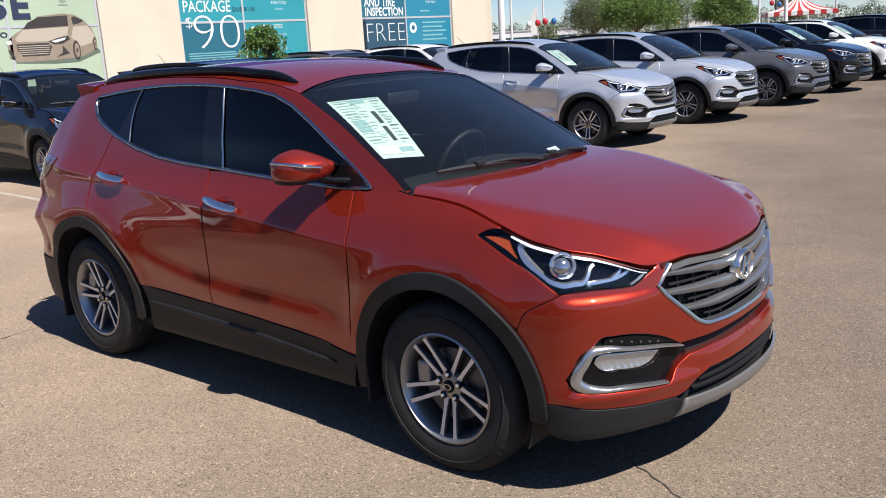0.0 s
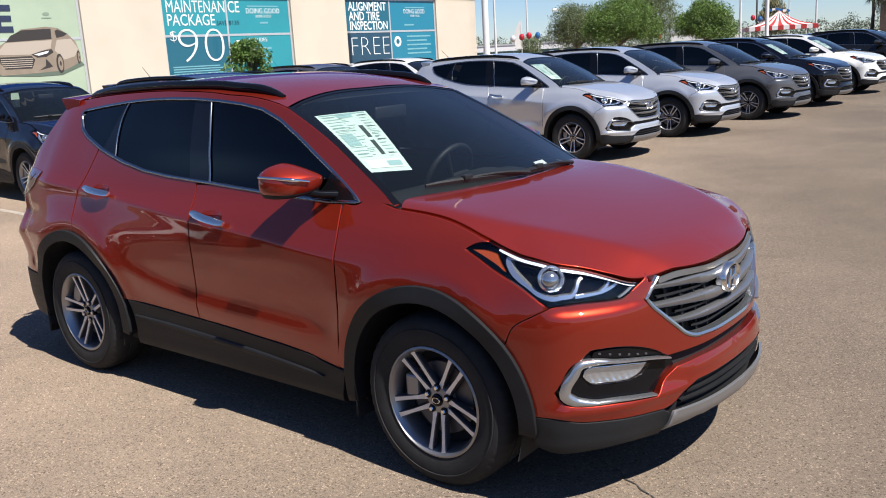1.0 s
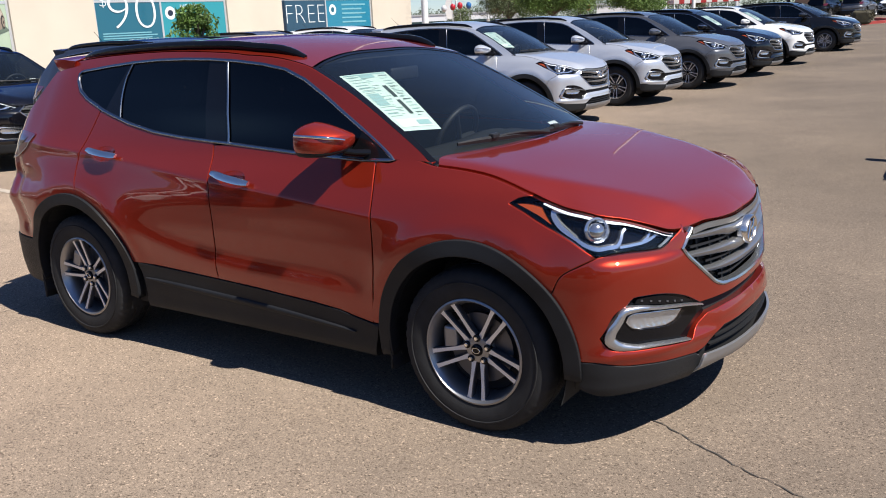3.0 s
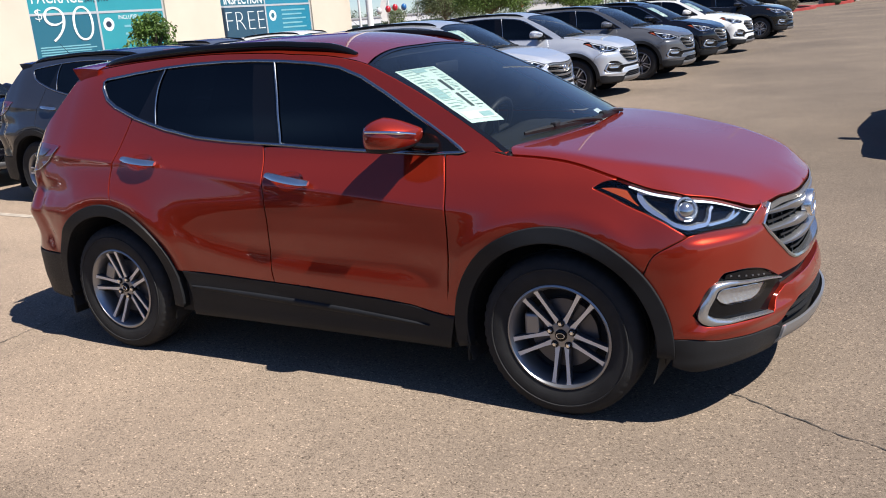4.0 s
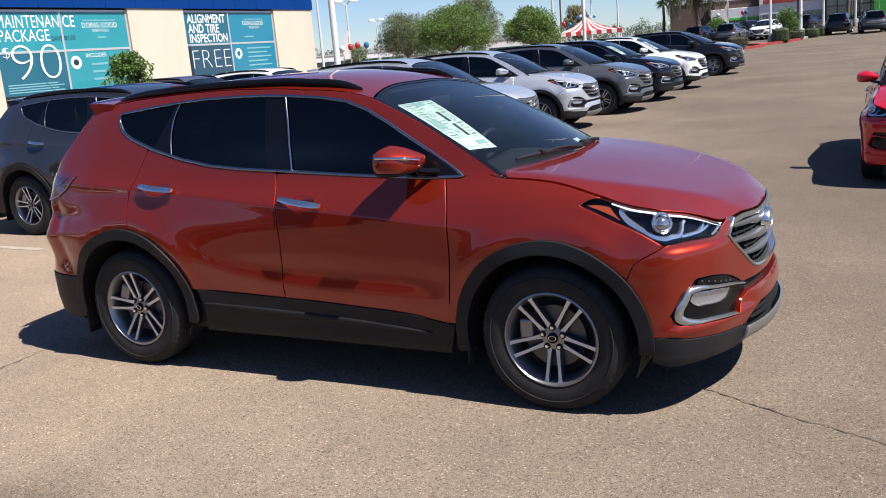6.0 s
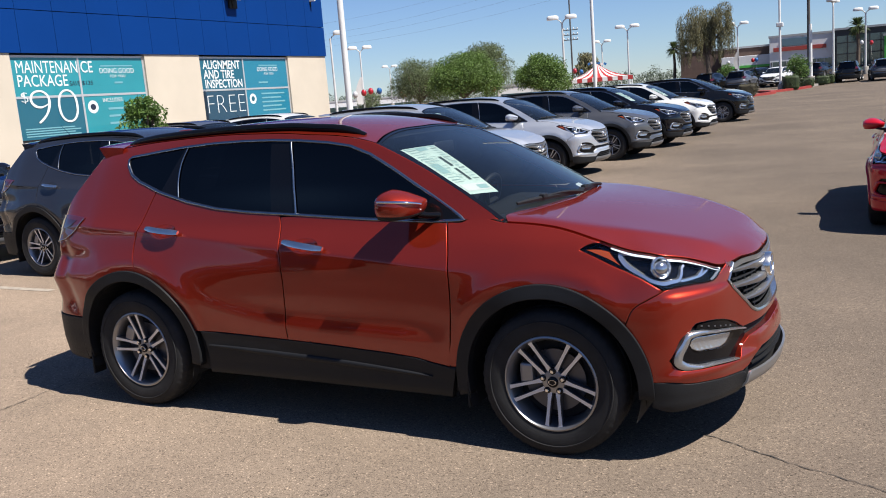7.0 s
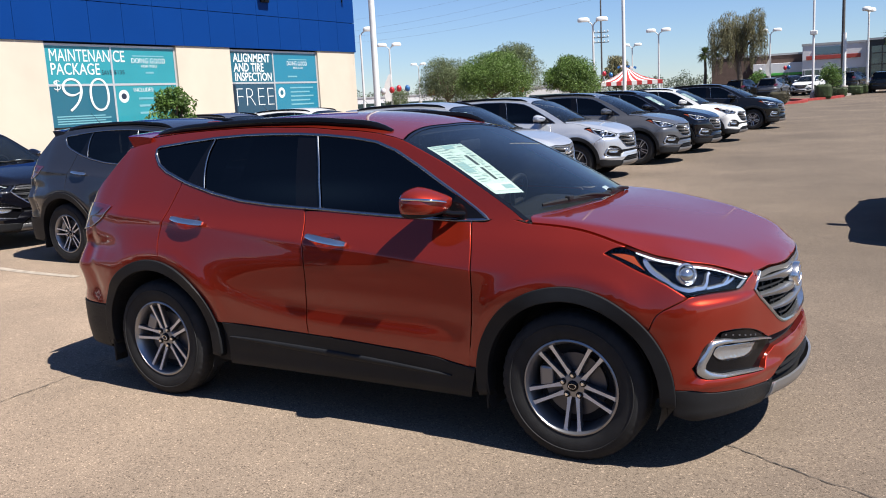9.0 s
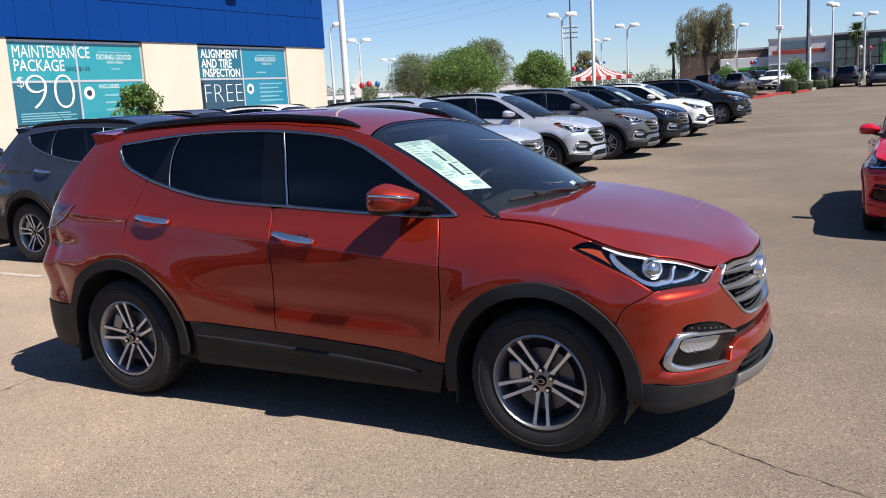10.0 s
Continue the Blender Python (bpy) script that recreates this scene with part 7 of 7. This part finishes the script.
ob_, L_, H_ = far_building("glass_showroom", 94.43, 91.2, 124, 6.45, 25, FAR_DARK, "dark framed glass showroom with green end")
part("glazing", box_bm((L_ * .92, .12, H_ * .84), (L_ * .48, -.05, H_ * .44)), FAR_GLASS, ob_)
for k in range(6):
    part("mullion", box_bm((.12, .10, H_ * .84), (L_ * (.03 + .18 * k), -.13, H_ * .44)), FAR_DARK, ob_)
for k in range(3):
    part("transom", box_bm((L_ * .92, .08, .12), (L_ * .48, -.13, H_ * (.2 + .25 * k))), FAR_DARK, ob_)
ob_, L_, H_ = far_building("green_block", 91.85, 90.6, 122, 5.2, 15, FAR_GREEN, "bright green dealership wall")
ob_, L_, H_ = far_building("brick_block", 103.15, 100.6, 132, 5.5, 25, FAR_BRICK, "low brown brick commercial building")
ob_, L_, H_ = far_building("service_block", 100.6, 98.0, 131, 5.5, 25, FAR_BRICK, "low brown building with a pale canopy")
part("canopy", box_bm((L_ * 1.1, 3.0, 1.3), (L_ / 2, -1.5, H_ * .60), .05), FAR_LIGHT, ob_)
part("canopy_edge", box_bm((L_ * 1.1, .1, .30), (L_ / 2, -3.06, H_ * .42), .02), FAR_GREEN, ob_)
part("shopfront", box_bm((L_ * .98, .12, H_ * .38), (L_ / 2, -.05, H_ * .20)), FAR_GLASS, ob_)
ob_, L_, H_ = far_building("low_store", 127.5, 119.5, 150, 2.8, 20, FAR_LIGHT, "low pale commercial building far behind the lot")
part("shopfront", box_bm((L_ * .9, .2, H_ * .4), (L_ / 2, -.05, H_ * .3)), FAR_GLASS, ob_)
ob_, L_, H_ = far_building("low_store", 114.6, 110.6, 120, 2.85, 12, TENT_WHITE, "low white commercial building far behind the lot")
part("shopfront", box_bm((L_ * .9, .2, H_ * .4), (L_ / 2, -.05, H_ * .3)), FAR_GLASS, ob_)
ob_, L_, H_ = far_building("low_store", 90.0, 70.0, 150, 5.0, 20, FAR_LIGHT, "low pale commercial building far behind the lot")

# far belt of trees along the horizon
rng_ = np.random.default_rng(5)
cl_ = []
for bb in np.arange(66, 160, .55):
    x_, y_, z_ = spot(bb + rng_.uniform(-.3, .3), 215 + rng_.uniform(-15, 15))
    h_ = rng_.uniform(1.3, 3.0)
    cl_.append(((x_, y_, 1.5 + h_ * .4), (rng_.uniform(1.5, 3.5), 2.0, h_)))
tagged(leaves("far_trees", cl_, 90000, .16, LEAF_FAR, None, 7), "low hazy belt of trees along the horizon", "trees", kind="stuff")


# ---- other cars ----
def repaint(car, mat, sticker=True):
    for o in list(car.children_recursive):
        for sl in o.material_slots:
            if sl.material == COPPER:
                sl.link = "OBJECT"
                sl.material = mat
        if not sticker and (o.name.startswith("price_sheet") or o.name.startswith("print_")):
            bpy.data.objects.remove(o)


HIDDEN_FAR = {"wheel_shadow_plate", "wheel_nut", "nut_recess", "brake_disc", "brake_caliper", "running_light_cell", "cushion", "backrest", "headrest", "seat", "steering_wheel", "rear_bench", "inner_frame",
              "grille_slat", "grille_upright", "slat", "sidewall_ring", "cap_ring", "clear_edge", "handle_cup", "rear_view_mirror", "sill_ridge", "mirror_base", "paper_tag", "pillar_trim"}


def plainer(car):
    """Takes off the small parts that cannot be told apart on a far car."""
    for o in list(car.children_recursive):
        if o.name.split(".")[0] in HIDDEN_FAR:
            bpy.data.objects.remove(o)


def parked(mat, x, y, label, turn=0.0, sticker=True, scale=(1, 1, 1)):
    c = copy_thing(hero, pose(x, y, float(ground_z(y)), 0, 0, turn) @ Matrix.Diagonal((*scale, 1)))
    repaint(c, mat, sticker)
    return tagged(c, label, "car", "cars on the lot")


parked(GRAPHITE, -5.07, 3.25, "dark grey sport utility car with black trim, parked in a row", 0, False)
parked(WHITE, -11.4, 14.0, "white sport utility car parked in a second row", 0, False)
parked(SILVER, -4.83, 9.25, "silver sport utility car with a price sheet behind its screen", 1)
parked(SILVER, -4.77, 12.6, "silver sport utility car parked in a row", 1, False)
parked(STEEL, -4.49, 15.97, "dark grey sport utility car parked in a row", -1, False)
parked(NAVY, -4.45, 19.1, "blue-black sport utility car with a price sheet behind its screen", -1)
parked(WHITE, -4.53, 23.1, "white sport utility car with a price sheet behind its screen", -1)
parked(WHITE, -5.1, 33.6, "white sport utility car beyond the black one", 0, False)
parked(BLACK, -4.5, 30.0, "black sport utility car at the end of the row", -2, False, (1.03, 1, 1.02))
parked(STEEL, -11.4, 10.9, "dark grey sport utility car parked in a second row", 0, False)
parked(NAVY, -10.36, 3.49, "blue-black sport utility car parked in a second row", -1, False)
red_car = parked(RED, 3.35, 7.27, "bright red saloon-like car facing the aisle, low and glossy", -90, False, (.92, .93, .855))
for o in list(red_car.children_recursive):
    kind = o.name.split(".")[0]
    if kind in ("arch_cladding", "sill_cladding", "bumper_cladding", "lower_cover", "sill_ridge"):
        o.material_slots[0].link = "OBJECT"
        o.material_slots[0].material = RED
    elif kind in ("grille_bar", "skid_plate", "grille_frame", "fog_frame", "door_handle", "window_trim", "pillar_trim", "mirror_arm"):
        o.material_slots[0].link = "OBJECT"
        o.material_slots[0].material = RED if kind in ("fog_frame", "door_handle") else GLOSSY
    elif kind in ("indicator_strip", "roof_rail", "mud_flap", "running_light", "running_light_cell", "fog_lens", "fog_glass", "side_reflector", "light_strip"):
        bpy.data.objects.remove(o)
for mt, b_, r_, turn, lab in ((BLACK, 101.31, 80, 80, "black sport utility car parked on the far lot"), (STEEL, 99.59, 80, 84, "grey car parked on the far lot"), (NAVY, 98.44, 88, -60, "dark blue car parked on the far lot"),
                              (WHITE, 97.65, 84, -100, "white truck-like car facing the aisle on the far lot"), (NAVY, 95.88, 100, 75, "dark car parked on the far lot"), (BLACK, 95.2, 100, 75, "black car parked on the far lot"),
                              (BLACK, 93.65, 82, 88, "black sport utility car at the edge of the far lot"), (STEEL, 91.93, 80, 96, "grey sport utility car at the edge of the far lot")):
    x_, y_, z_ = spot(b_, r_)
    plainer(parked(mt, x_, y_, lab, turn, False))

# behind the viewer: a row of cars across the aisle and unseen dark walls
for mt, x, y, lab in ((BLACK, -13.3, -6.2, "black sport utility car across the aisle"), (WHITE, -10.3, -6.1, "white sport utility car across the aisle"), (WHITE, -16.2, -6.2, "white sport utility car across the aisle"), (SILVER, -19.4, -6.2, "silver sport utility car across the aisle"), (WHITE, -7.3, -6.2, "white sport utility car across the aisle"),
                      (NAVY, -4.4, -6.6, "blue-black sport utility car across the aisle"), (BLACK, 1.2, -9.8, "black sport utility car across the aisle"), (NAVY, 4.6, -9.8, "blue-black sport utility car across the aisle")):
    plainer(parked(mt, x, y, lab, 90, False))
# walls added out of view to cut low sky and darken the reflections
DARK_WALL = material("unseen_dark_wall", (0.1083, 0.1026, 0.09405), .9, vary=.12, scale=.6, bump=.2, bump_scale=40)
tagged(part("wall_south", box_bm((.4, 42, 4.2), (-26.0, -21.0, 2.05), .02), DARK_WALL), "unseen dark wall added to darken reflections", "wall", kind="structure")
tagged(part("wall_behind", box_bm((60, .4, 3.4), (4.4, -24.0, 1.65), .02), DARK_WALL), "unseen dark wall added to darken reflections", "wall", kind="structure")
# the copper car carries a bare fin, with no mast
for o in [o for o in hero.children if o.name.split(".")[0] == "aerial"]:
    bpy.data.objects.remove(o)
